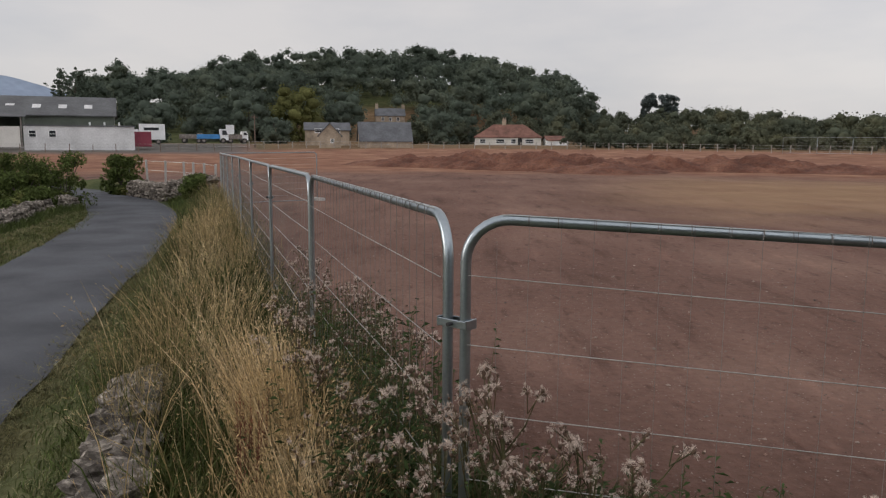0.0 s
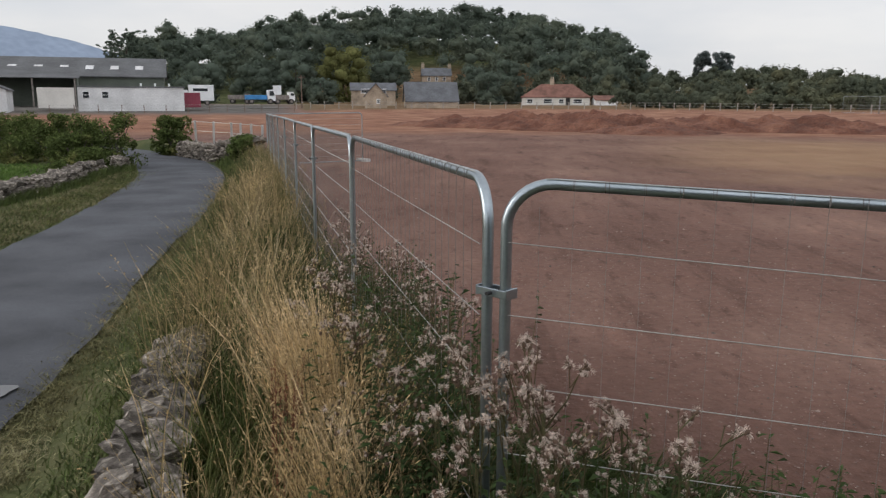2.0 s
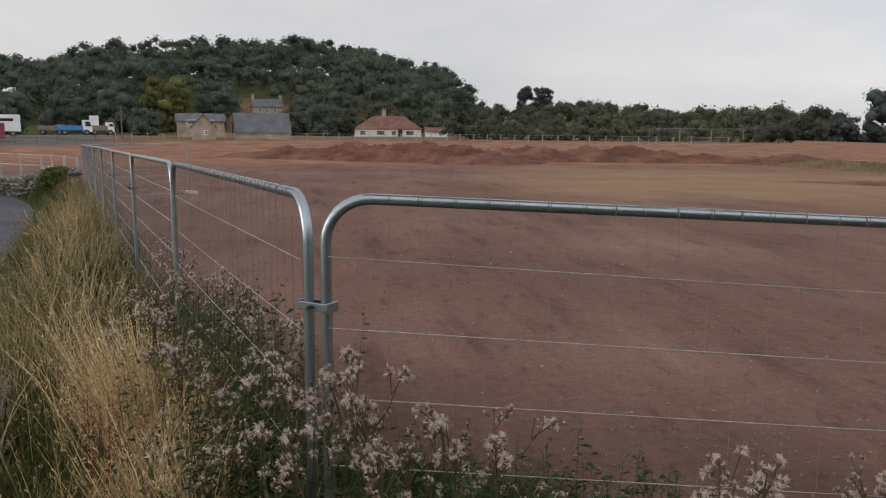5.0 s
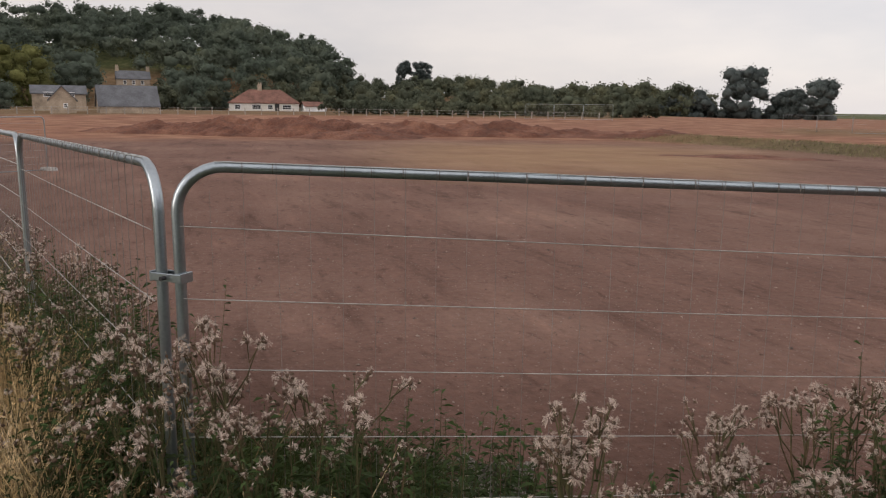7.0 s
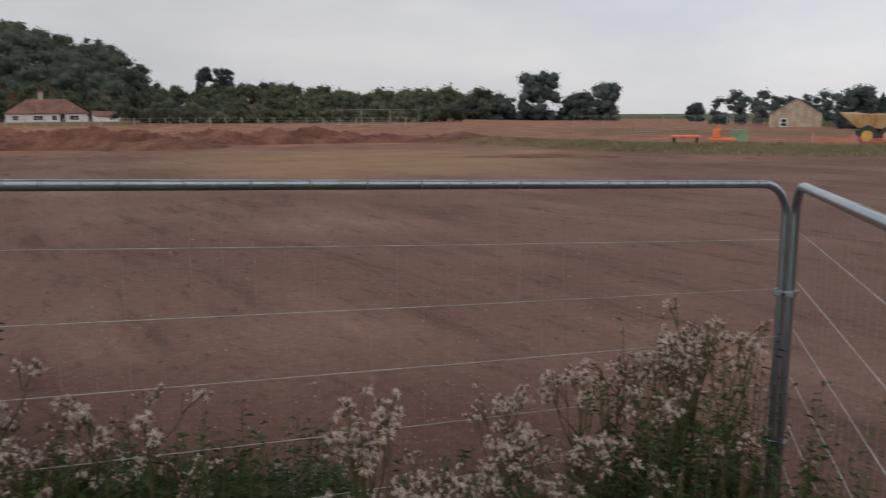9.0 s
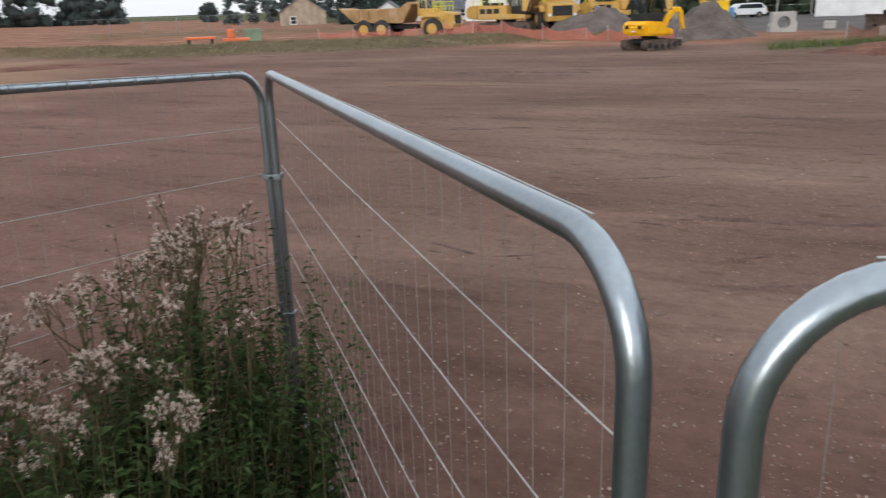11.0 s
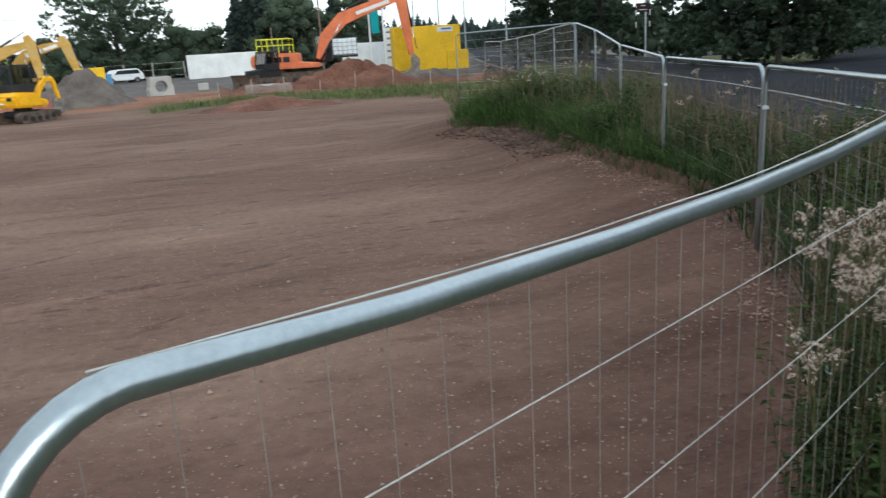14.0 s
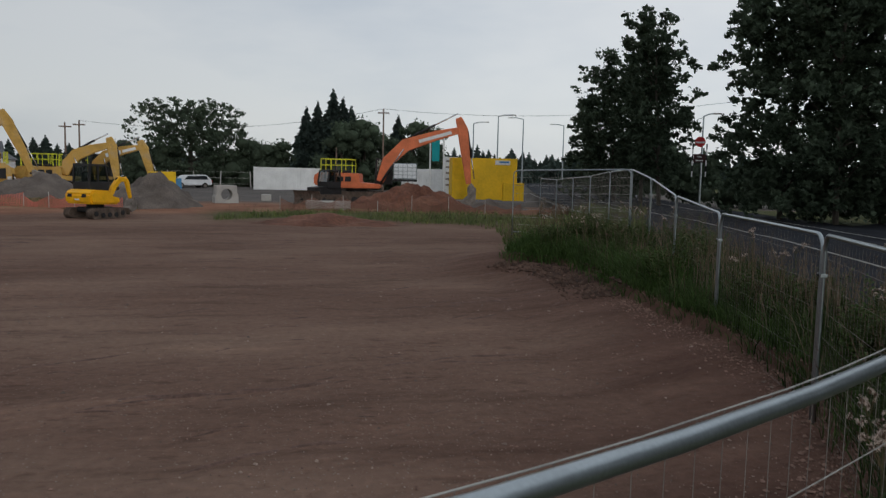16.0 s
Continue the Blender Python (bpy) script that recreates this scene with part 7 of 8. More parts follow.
    drift = np.array(wind) + sway * np.stack([ripple(xy[:, 0], xy[:, 1], 0.3, 3), ripple(xy[:, 0], xy[:, 1], 0.3, 4)], -1)
    v, f, tip, low = blades(xy, z, h, rng, width, wind=drift, **kw)
    if heads:
        v, f = merge((v, f), seed_heads(tip, low, rng, heads, head))
    return from_arrays(name, v, f, material, label, "grass")


rp = np.random.default_rng(21)
WALL_LINE = [(-1.05, 1.9), (-1.4, 3.0), (-1.85, 4.35), (-2.4, 6.0), (-3.1, 8.2), (-4.0, 11.2), (-5.0, 14.5), (-6.0, 18.0)]
BAND = [(-0.3, 1.9), (-0.72, 3.2), (-1.32, 5.0), (-2.2, 7.5), (-3.1, 10.5), (-4.3, 14.5), (-5.5, 18.5), (-7.0, 23.5), (-8.2, 27.5)]
STRAW = "tall straw-coloured dry grass gone to seed on the verge"
grass("tall_dry_grass", tussocks(BAND, 215, 11, 0.85, rp, 1.0, 0.05), 0.8, 1.48, M["tallstraw"], STRAW, rp, sway=0.35, width=0.0029, heads=5, head=0.026, lean=0.34, droop=0.16, wind=(0.10, -0.10))
grass("tall_dry_grass", along(BAND, 800, 0.95, rp, 0.8), 0.8, 1.4, M["tallstraw"], STRAW, rp, sway=0.3, width=0.0023, heads=5, head=0.026, lean=0.25, droop=0.2, wind=(0.06, -0.08))
grass("tall_dry_grass", tussocks([(-0.3, 1.5), (-0.42, 2.0), (-0.5, 2.5)], 36, 14, 0.22, rp), 0.85, 1.35, M["tallstraw"], STRAW, rp, sway=0.3, width=0.0018, heads=6, head=0.022, lean=0.30, droop=0.2, wind=(0.10, -0.12))
grass("tall_dry_grass", tussocks([(-0.42, 1.3), (-0.62, 2.2), (-0.95, 3.2)], 66, 12, 0.36, rp, 0, 0.045), 0.8, 1.42, M["tallstraw"], STRAW, rp, sway=0.4, width=0.0024, heads=6, head=0.022, lean=0.30, droop=0.2, wind=(0.08, -0.10))
grass("tall_dry_grass", tussocks([(-0.38, 2.4), (-0.52, 2.95), (-0.80, 3.9)], 66, 16, 0.15, rp, 0, 0.045), 1.15, 1.6, M["tallstraw"], STRAW, rp, sway=0.15, width=0.0029, heads=7, head=0.024, lean=0.16, droop=0.12, wind=(-0.20, 0.12))
grass("tall_dry_grass", tussocks([(-0.42, 2.5), (-0.62, 3.1), (-0.9, 3.9)], 30, 9, 0.2, rp, 0, 0.05), 1.1, 1.45, M["tallstraw"], STRAW, rp, sway=0.2, width=0.0018, heads=7, head=0.024, lean=0.25, droop=0.35, wind=(0.34, -0.05))
grass("tall_dry_grass", tussocks([(-1.5, 4.2), (-1.85, 5.0), (-2.5, 6.6), (-3.1, 8.4)], 120, 10, 0.35, rp, 0.3), 0.7, 1.15, M["tallstraw"], STRAW, rp, sway=0.3, width=0.0020, heads=5, head=0.024, lean=0.35, droop=0.25, wind=(-0.16, 0.0))
grass("tall_dry_grass", tussocks([(-0.44, 2.3), (-0.56, 3.0), (-0.80, 3.9), (-1.1, 4.9)], 85, 12, 0.14, rp, 0, 0.05), 1.1, 1.55, M["tallstraw"], STRAW, rp, sway=0.2, width=0.0024, heads=6, head=0.024, lean=0.22, droop=0.15, wind=(0.06, -0.04))
grass("tall_dry_grass", tussocks(BAND[2:6], 260, 10, 0.8, rp, 0.0, 0.07), 0.85, 1.45, M["tallstraw"], STRAW, rp, sway=0.3, width=0.0036, heads=5, head=0.032, lean=0.3, droop=0.18, wind=(-0.06, -0.04))
grass("tall_dry_grass", tussocks(BAND[5:], 300, 8, 0.8, rp, 0.0, 0.1), 0.7, 1.3, M["tallstraw"], STRAW, rp, sway=0.3, width=0.006, heads=4, head=0.045, lean=0.3, droop=0.2, wind=(-0.06, -0.04))
grass("dock_stems", tussocks([(-0.78, 2.7), (-0.74, 2.85)], 3, 4, 0.03, rp, 0, 0.02), 1.35, 1.5, M["rust"], "rusty brown dock seed stalks in the tall grass", rp, 0.003, 60, 0.02, lean=0.04, droop=0.05, wind=(0.02, 0.0))
grass("cut_grass", along([(-1.75, 2.0), (-2.3, 4.0), (-3.0, 6.6), (-3.95, 9.5), (-5.05, 13.0), (-6.3, 18.5)], 11000, 0.75, rp, 0.8), 0.05, 0.16, M["haycut"], "pale cut and dried grass beside the lane", rp, 0.004, lean=1.6, droop=0.8)
grass("cut_grass", tussocks([(-3.6, 5.0), (-4.2, 7.2), (-4.85, 10.0), (-5.65, 13.2), (-6.5, 16.9), (-8.0, 22.0)], 900, 12, 0.3, rp, 0.5, 0.06), 0.08, 0.2, M["haycut"], "pale grass overhanging the broken edge of the lane", rp, 0.005, lean=1.4, droop=0.7)
grass("cut_grass", along([(-9.6, 12.0), (-10.3, 15.5), (-11.1, 19.5), (-12.0, 23.5), (-13.6, 28.5)], 19000, 0.8, rp, 0.2), 0.06, 0.17, M["haycut"], "pale cut and dried grass on the lane's far verge", rp, 0.006, lean=1.6, droop=0.8)
for shift in (-0.45, 0.45):
    grass("cut_grass", along([(-9.35 + shift, 12.0), (-10.15 + shift, 15.5), (-10.95 + shift, 19.5), (-11.8 + shift, 23.5), (-13.2 + shift, 28.5)], 5000, 0.3, rp, 0.2), 0.08, 0.2, M["haycut"], "raked row of pale dried grass on the lane's far verge", rp, 0.008, lean=1.6, droop=0.8)
grass("weed_grass", along([(-0.1, 2.1), (-0.4, 3.2), (-0.8, 4.4), (-1.2, 5.8), (-1.8, 7.6)], 7000, 0.35, rp), 0.5, 1.22, M["bankgrass"], "dense dark green weeds and grass against the fence", rp, 0.005, lean=0.5, droop=0.4)
grass("verge_weeds", along([(2.3, -3.9), (3.4, -4.6), (5.0, -6.0)], 3500, 0.8, rp), 0.4, 0.95, M["bankgrass"], "rank dark green weeds beyond the fence corner", rp, 0.006, lean=0.8, droop=0.5)
grass("weed_grass", along([(-12.0, 14.0), (-12.1, 16.5), (-12.2, 18.6), (-12.5, 22.6), (-13.5, 26.4), (-14.1, 30.0)], 5000, 0.35, rp), 0.15, 0.5, M["greengrass"], "long grass against the foot of the stone wall", rp, 0.008, lean=0.6, droop=0.4)
grass("meadow_grass", along([(-15.2, 15.0), (-15.6, 19.0), (-16.2, 23.0), (-17.6, 27.0), (-19.5, 30.0)], 9000, 2.6, rp), 0.08, 0.26, M["meadow"], "bright green meadow grass behind the stone wall", rp, 0.014, lean=0.9, droop=0.5)
grass("verge_grass", along(BAND, 15000, 1.0, rp, 0.9), 0.4, 0.95, M["weedgrass"], "rough green grass under the tall straw stems", rp, 0.0045, sway=0.3, lean=0.5, droop=0.4)
grass("verge_grass", tussocks(BAND[:6], 320, 24, 0.8, rp, 0.5, 0.07), 0.6, 1.2, M["weedgrass"], "tufts of long green grass among the straw", rp, 0.005, sway=0.3, lean=0.4, droop=0.3)
grass("verge_grass", tussocks([(-0.72, 1.9), (-1.1, 3.0), (-1.6, 4.6), (-2.3, 6.6), (-3.3, 9.6)], 260, 24, 0.25, rp, 0.4, 0.07), 0.45, 1.05, M["greengrass"], "long yellow-green grass on the lane side of the straw", rp, 0.004, sway=0.3, lean=0.4, droop=0.35)
grass("verge_grass", tussocks([(-0.34, 1.8), (-0.55, 2.7), (-0.9, 3.9), (-1.3, 5.2)], 170, 24, 0.4, rp, 0.2, 0.07), 0.5, 1.12, M["bankleaf"], "tufts of long green grass among the straw", rp, 0.004, sway=0.3, lean=0.4, droop=0.35)
grass("roadside_grass", along([(-1.7, 2.2), (-2.35, 4.2), (-3.1, 6.6), (-4.0, 9.5), (-5.1, 13.0), (-6.4, 18.5), (-7.6, 23.5)], 14000, 0.6, rp, 0.7), 0.06, 0.24, M["greengrass"], "short mown green grass beside the lane", rp, 0.005, lean=0.9, droop=0.5)
grass("roadside_grass", along([(-9.4, 12.0), (-10.2, 15.5), (-11.0, 19.5), (-11.8, 23.5), (-13.4, 28.5)], 9000, 0.9, rp, 0.3), 0.06, 0.22, M["greengrass"], "short mown green grass across the lane", rp, 0.009, lean=0.9, droop=0.5)
grass("roadside_grass", along([(-7.2, 22.0), (-8.1, 25.0), (-9.1, 28.0), (-11.8, 34.2), (-16.0, 39.8)], 4000, 0.5, rp), 0.15, 0.5, M["greengrass"], "green grass on the inside of the lane's bend", rp, 0.014, lean=0.7, droop=0.4)
grass("weed_grass", along([(-1.5, 8.0), (-0.75, 5.4), (-0.25, 3.4), (0.3, 2.7), (0.7, 2.8)], 8000, 0.5, rp), 0.4, 1.1, M["weedgrass"], "green grass and weeds growing through the fence", rp, 0.0045, lean=0.5, droop=0.35)
grass("weed_grass", along([(-0.1, 2.9), (0.5, 3.0), (0.9, 3.0)], 3200, 0.4, rp), 0.6, 1.08, M["weedgrass"], "long green grass behind the fence", rp, 0.0045, lean=0.4, droop=0.35)
grass("weed_grass", along([(-0.5, 3.9), (0.1, 3.75), (0.6, 3.6), (1.1, 3.4), (1.3, 3.3)], 8500, 0.45, rp), 0.2, 0.6, M["bankleaf"], "low green grass behind the fence", rp, 0.004, lean=0.6, droop=0.4)
grass("weed_grass", along([(-0.6, 4.7), (0.1, 4.3), (0.7, 4.0), (1.2, 3.65)], 9000, 0.5, rp), 0.2, 0.58, M["weedgrass"], "low rank grass behind the fence", rp, 0.0045, lean=0.6, droop=0.4)
grass("weed_grass", along([(1.85, 2.95), (2.2, 2.6), (2.7, 2.4)], 2600, 0.3, rp), 0.15, 0.5, M["bankleaf"], "low green grass behind the thistles", rp, 0.004, lean=0.6, droop=0.4)
grass("weed_grass", along([(0.2, 2.2), (1.0, 2.3), (2.0, 2.15), (2.55, 1.9)], 4200, 0.4, rp), 0.3, 0.95, M["weedgrass"], "green grass among the thistles", rp, 0.0045, lean=0.5, droop=0.35)
SOUTH_BANK = [(5.1, -5.15), (6.2, -5.8), (7.1, -6.1), (9.0, -6.4), (10.8, -6.55), (12.8, -6.85), (14.7, -7.3), (16.4, -7.5), (17.2, -7.1), (17.9, -6.5), (18.7, -6.55)]
grass("bank_grass", along([(x + 0.1, y - 0.6) for x, y in SOUTH_BANK], 20000, 0.55, rp), 0.12, 0.5, M["bankleaf"], "long green grass on the bank below the fence", rp, 0.006, lean=1.0, droop=0.6)
grass("bank_grass", along([(12.0, -7.5), (14.5, -8.0), (16.4, -8.2), (17.6, -7.6), (18.6, -7.6), (20.2, -8.6)], 8000, 0.7, rp), 0.25, 0.75, M["bankleaf"], "thick green grass on the end of the bank", rp, 0.007, lean=1.0, droop=0.6)
grass("bank_grass", tussocks([(11.5, -7.4), (13.0, -7.6), (15.0, -7.9), (16.6, -8.0), (17.6, -7.2), (18.6, -7.0)], 120, 46, 0.55, rp, 0, 0.14), 0.35, 0.8, M["lushgrass"], "bright tufts of lush grass on the bank", rp, 0.006, lean=1.1, droop=0.7)
grass("bank_grass", tussocks([(x + 0.05, y - 0.4) for x, y in SOUTH_BANK], 200, 34, 0.35, rp, 0, 0.12), 0.2, 0.5, M["lushgrass"], "bright tufts of lush grass on the bank", rp, 0.006, lean=1.0, droop=0.7)
FENCE_SIDE = [(5.0, -6.4), (6.4, -7.1), (9.2, -8.1), (12.8, -9.5), (16.2, -10.8), (19.6, -12.0)]
grass("verge_weeds", along([(x, y + 0.6) for x, y in FENCE_SIDE], 7500, 0.85, rp), 0.2, 0.75, M["bankgrass"], "rank dark green weeds between the fence and the road", rp, 0.007, lean=1.0, droop=0.6)
grass("verge_weeds", along([(x - 4.4, y - 10.2) for x, y in FENCE_SIDE[:4]], 7000, 1.0, rp), 0.15, 0.5, M["bankgrass"], "rough grass on the road's far verge, coloured dark for tree shade", rp, 0.009, lean=1.0, droop=0.6)
grass("verge_stems", along([(x, y + 0.5) for x, y in FENCE_SIDE], 1000, 0.9, rp), 0.5, 1.3, M["deadstem"], "dead brown weed stems standing behind the fence", rp, 0.0034, 8, 0.03, lean=0.3, droop=0.15)
grass("bank_stems", along([(x + 0.2, y - 0.7) for x, y in SOUTH_BANK], 520, 0.7, rp), 0.6, 1.4, M["deadstem"], "dry brown weed stems along the road side of the fence", rp, 0.0035, 7, 0.035, lean=0.3, droop=0.15)
grass("edge_grass", np.stack([np.array(at(a, lip_range(a) - 1.2 + rp.normal() * 1.6 - 0.8 * math.sin(a * 1.3))) for a in rp.uniform(30, 83, 3500)]), 0.06, 0.24, M["weedgrass"], "rough green grass along the field's far lip", rp, 0.012, lean=0.9, droop=0.5)
grass("edge_stems", np.stack([np.array(at(a, lip_range(a) - 1.2 + rp.normal() * 1.8)) for a in rp.uniform(30, 83, 14000)]), 0.08, 0.3, M["haycut"], "dry straw-coloured grass along the field's far lip", rp, 0.008, lean=0.7, droop=0.4)


def end_patch(n, rng):
    """Places on the rough ground where the bank ends and the field's edge begins, thinning out towards the bare earth."""
    az = rng.uniform(88, 119, n * 4)
    r = rng.uniform(19, 44, n * 4)
    x, y = r * np.sin(np.radians(az)), r * np.cos(np.radians(az))
    inner = np.interp(az, [88, 93, 98.5, 102.4, 106.4, 108.4, 109.6, 112, 119], [35.8, 37.0, 36.3, 34.9, 33.4, 32.0, 24.0, 20.0, 19.5]) + 1.3 * ripple(x, y, 1.6, 12)
    outer = np.interp(az, [88, 94, 100, 119], [39.0, 42.5, 43.5, 43.5]) + 0.8 * ripple(x, y, 2.0, 13)
    ok = (r > inner + rng.exponential(0.5, n * 4)) & (r < outer) & (ripple(x, y, 2.6, 14) + rng.uniform(-0.5, 0.9, n * 4) > -0.15)
    return np.stack([x, y], -1)[ok][:n]


grass("edge_grass", end_patch(11000, rp), 0.12, 0.5, M["greengrass"], "green weeds and grass along the edge of the dug field", rp, 0.014, lean=1.0, droop=0.6)
grass("edge_stems", end_patch(900, rp), 0.4, 0.9, M["deadstem"], "dry stems standing in the field edge grass", rp, 0.005, 6, 0.04, lean=0.3, droop=0.15)


def head_mesh(kind, seed):
    """A thistle head: a brown scaly cup with closed tip, or with a burst of pale down."""
    r = random.Random(seed)
    bm = B()
    bmesh.ops.create_icosphere(bm, subdivisions=1, radius=0.0082, matrix=Matrix.Diagonal((1, 1, 1.35, 1)))
    for v in bm.verts:
        v.co *= r.uniform(0.85, 1.15)
    for f in bm.faces:
        f.material_index = 0
    if kind != "bud":
        # several draggled tufts of down, each blown its own way
        size = 0.019 if kind == "big" else 0.014
        for _ in range(5 if kind == "big" else 3):
            a, e = r.uniform(0, 6.28), r.uniform(-0.7, 1.3)
            way = Vector((math.cos(a) * math.cos(e), math.sin(a) * math.cos(e), math.sin(e)))
            reach = size * r.uniform(0.6, 1.25)
            for _ in range(24):
                d = (way + Vector((r.gauss(0, 0.5), r.gauss(0, 0.5), r.gauss(0, 0.5)))).normalized()
                s = reach * r.uniform(0.35, 1.1)
                side = d.cross(Vector((r.gauss(0, 1), r.gauss(0, 1), r.gauss(0, 1)))).normalized() * s * r.uniform(0.03, 0.08)
                base = d * 0.004 + way * reach * 0.35 + Vector((0, 0, 0.008))
                tip = base + d * s + Vector((r.gauss(0, 0.003), r.gauss(0, 0.003), -s * s * r.uniform(5, 26)))
                mid = base.lerp(tip, 0.6) + Vector((r.gauss(0, 0.0015), r.gauss(0, 0.0015), s * 0.08))
                f = bm.faces.new([bm.verts.new(base), bm.verts.new(mid + side), bm.verts.new(tip), bm.verts.new(mid - side)])
                f.material_index = 1
    else:
        for _ in range(16):
            a = r.uniform(0, 6.28)
            d = Vector((math.cos(a) * 0.45, math.sin(a) * 0.45, 1)).normalized()
            side = Vector((-math.sin(a), math.cos(a), 0)) * 0.0012
            base = Vector((0, 0, 0.011))
            f = bm.faces.new([bm.verts.new(base), bm.verts.new(base + d * 0.008 + side), bm.verts.new(base + d * r.uniform(0.011, 0.017)), bm.verts.new(base + d * 0.008 - side)])
            f.material_index = 1
    me = mesh_of("flower_head", bm, [M["bud"], M["fluff"]])
    return me


HEADS = {k: [head_mesh(k, 10 * i + j) for j in range(5)] for i, k in enumerate(("bud", "small", "big"))}


def jagged_leaf(bm, base, d, length, width, r):
    """A toothed leaf that bends down to its tip."""
    side = d.cross(Vector((0, 0, 1)))
    side = (side if side.length > 0.1 else Vector((1, 0, 0))).normalized()
    left, right, spine = [], [], []
    n = 5
    for i in range(n + 1):
        t = i / n
        c = base + d * (length * t) + Vector((0, 0, -length * 0.35 * t * t))
        w = width * (0.35 + 0.65 * math.sin(math.pi * min(1, t * 0.85 + 0.12))) * (1.0 if i % 2 else 0.45) if i < n else 0.001
        lift = Vector((0, 0, w * 0.3))
        left.append(bm.verts.new(c + side * w + lift))
        right.append(bm.verts.new(c - side * w + lift))
        spine.append(bm.verts.new(c))
    for i in range(n):
        bm.faces.new((spine[i], spine[i + 1], left[i + 1], left[i]))
        bm.faces.new((spine[i + 1], spine[i], right[i], right[i + 1]))


def thistle(x, y, top_z, seed, label, leaves=26, heads=18, fluffy=0.6, spread=0.16, z=None, lean=(0, 0)):
    r = random.Random(seed)
    z = gz(x, y) - 0.03 if z is None else z
    h = max(0.5, (top_z - z) * 0.98)
    ob = thing("thistle", pose(x, y, z), label, "thistle", "thistles")
    bm, lf = B(), B()
    top = Vector((lean[0] + r.gauss(0, 0.05), lean[1] + r.gauss(0, 0.05), h * 0.86))
    mid = top * 0.5 + Vector((r.gauss(0, 0.02), r.gauss(0, 0.02), 0))
    tube(bm, [(0, 0, 0), mid, top], 0.006, 5, 0.5)
    ends = [(top + Vector((0, 0, h * 0.03)), Vector((0, 0, 1)))]
    arms = max(3, heads // 3)
    for k in range(arms):
        t = r.uniform(0.72, 1.0)
        base = mid.lerp(top, t * 2 - 1)
        a = r.uniform(0, 6.28)
        out = Vector((math.cos(a), math.sin(a), 0))
        tip = Vector((base.x, base.y, 0)) + out * spread * r.uniform(0.2, 0.95) + Vector((0, 0, h * r.uniform(0.89, 1.0)))
        tip.z = max(tip.z, base.z + 0.02)
        tube(bm, [base, base.lerp(tip, 0.5) + out * 0.015, tip], 0.0032, 4, 0.6)
        ends.append((tip, (tip - base).normalized()))
        for j in range(2):
            b2 = tip + Vector((r.gauss(0, 0.03), r.gauss(0, 0.03), r.uniform(-0.03, 0.035)))
            tube(bm, [base.lerp(tip, 0.7), b2], 0.002, 4)
            ends.append((b2, (b2 - base).normalized() + Vector((r.gauss(0, 0.3), r.gauss(0, 0.3), 0))))
    part("stem", bm, M["stalk"], ob)
    for k in range(leaves):
        t = r.uniform(0.12, 0.9)
        base = Vector((0, 0, 0)).lerp(mid, min(1, t * 2)) if t < 0.5 else mid.lerp(top, t * 2 - 1)
        a = r.uniform(0, 6.28)
        d = Vector((math.cos(a), math.sin(a), r.uniform(0.0, 0.7))).normalized()
        jagged_leaf(lf, base, d, r.uniform(0.08, 0.16) * (1.25 - 0.7 * t), 0.015, r)
    tagged(part("foliage", lf, M["leaf"], ob, "dark green toothed leaves"), kind="stuff")
    heads = round(heads * 2.3)
    for i in range(heads):
        p, d = ends[i % len(ends)]
        if i >= len(ends):
            p = p + Vector((r.gauss(0, 0.016), r.gauss(0, 0.016), r.uniform(-0.035, 0.012)))
        q = r.random()
        kind = "bud" if q > fluffy * 0.72 else ("big" if q < fluffy * 0.5 else "small")
        one = new("flower_head", r.choice(HEADS[kind]))
        one.parent = ob
        one.matrix_basis = Matrix.Translation(p) @ d.to_track_quat("Z", "Y").to_matrix().to_4x4() @ pose(0, 0, 0, r.gauss(0, 35), r.gauss(0, 35), r.uniform(0, 360)) @ Matrix.Scale(r.uniform(0.6, 1.05), 4)
    return ob


TALL = "seeding creeping thistle with pale down and brown heads by the fence"
# by the joint of the first two panels
for k, (x, y, top, n, fl) in enumerate(((0.17, 2.36, 1.60, 24, 0.65), (0.26, 2.28, 1.47, 22, 0.7), (-0.05, 2.5, 1.57, 20, 0.5), (0.08, 2.42, 1.52, 22, 0.65), (0.41, 2.42, 1.48, 15, 0.65), (0.56, 2.3, 1.46, 14, 0.7), (0.10, 2.15, 1.36, 13, 0.65), (-0.12, 2.3, 1.38, 12, 0.6), (-0.2, 2.15, 1.3, 9, 0.6), (0.32, 2.05, 1.22, 12, 0.7), (0.02, 2.05, 1.22, 13, 0.75), (-0.02, 2.35, 1.42, 15, 0.65), (0.75, 2.45, 1.22, 6, 0.4), (0.62, 2.1, 1.05, 5, 0.5), (-0.38, 2.5, 1.3, 8, 0.4), (-0.3, 3.0, 1.45, 16, 0.45), (-0.55, 3.3, 1.5, 22, 0.5), (-0.2, 3.5, 1.5, 22, 0.5), (-0.44, 4.6, 1.45, 22, 0.4), (-0.75, 4.2, 1.5, 22, 0.4), (-0.6, 5.2, 1.45, 20, 0.4), (-1.0, 5.8, 1.45, 20, 0.4), (-1.15, 6.8, 1.4, 20, 0.4), (-0.85, 3.9, 1.35, 24, 0.5), (-0.6, 2.75, 1.3, 7, 0.35), (0.2, 3.0, 1.1, 12, 0.4))):
    thistle(x, y, top, 100 + k, TALL, 30, n, fl, z=gz(x, y) - 0.03)
rj = random.Random(15)
for k in range(18):
    x, y = rj.uniform(-0.75, 0.1), rj.uniform(2.9, 5.0)
    if x + 0.32 * (y - 2.5) > 0.0:
        x -= 0.35
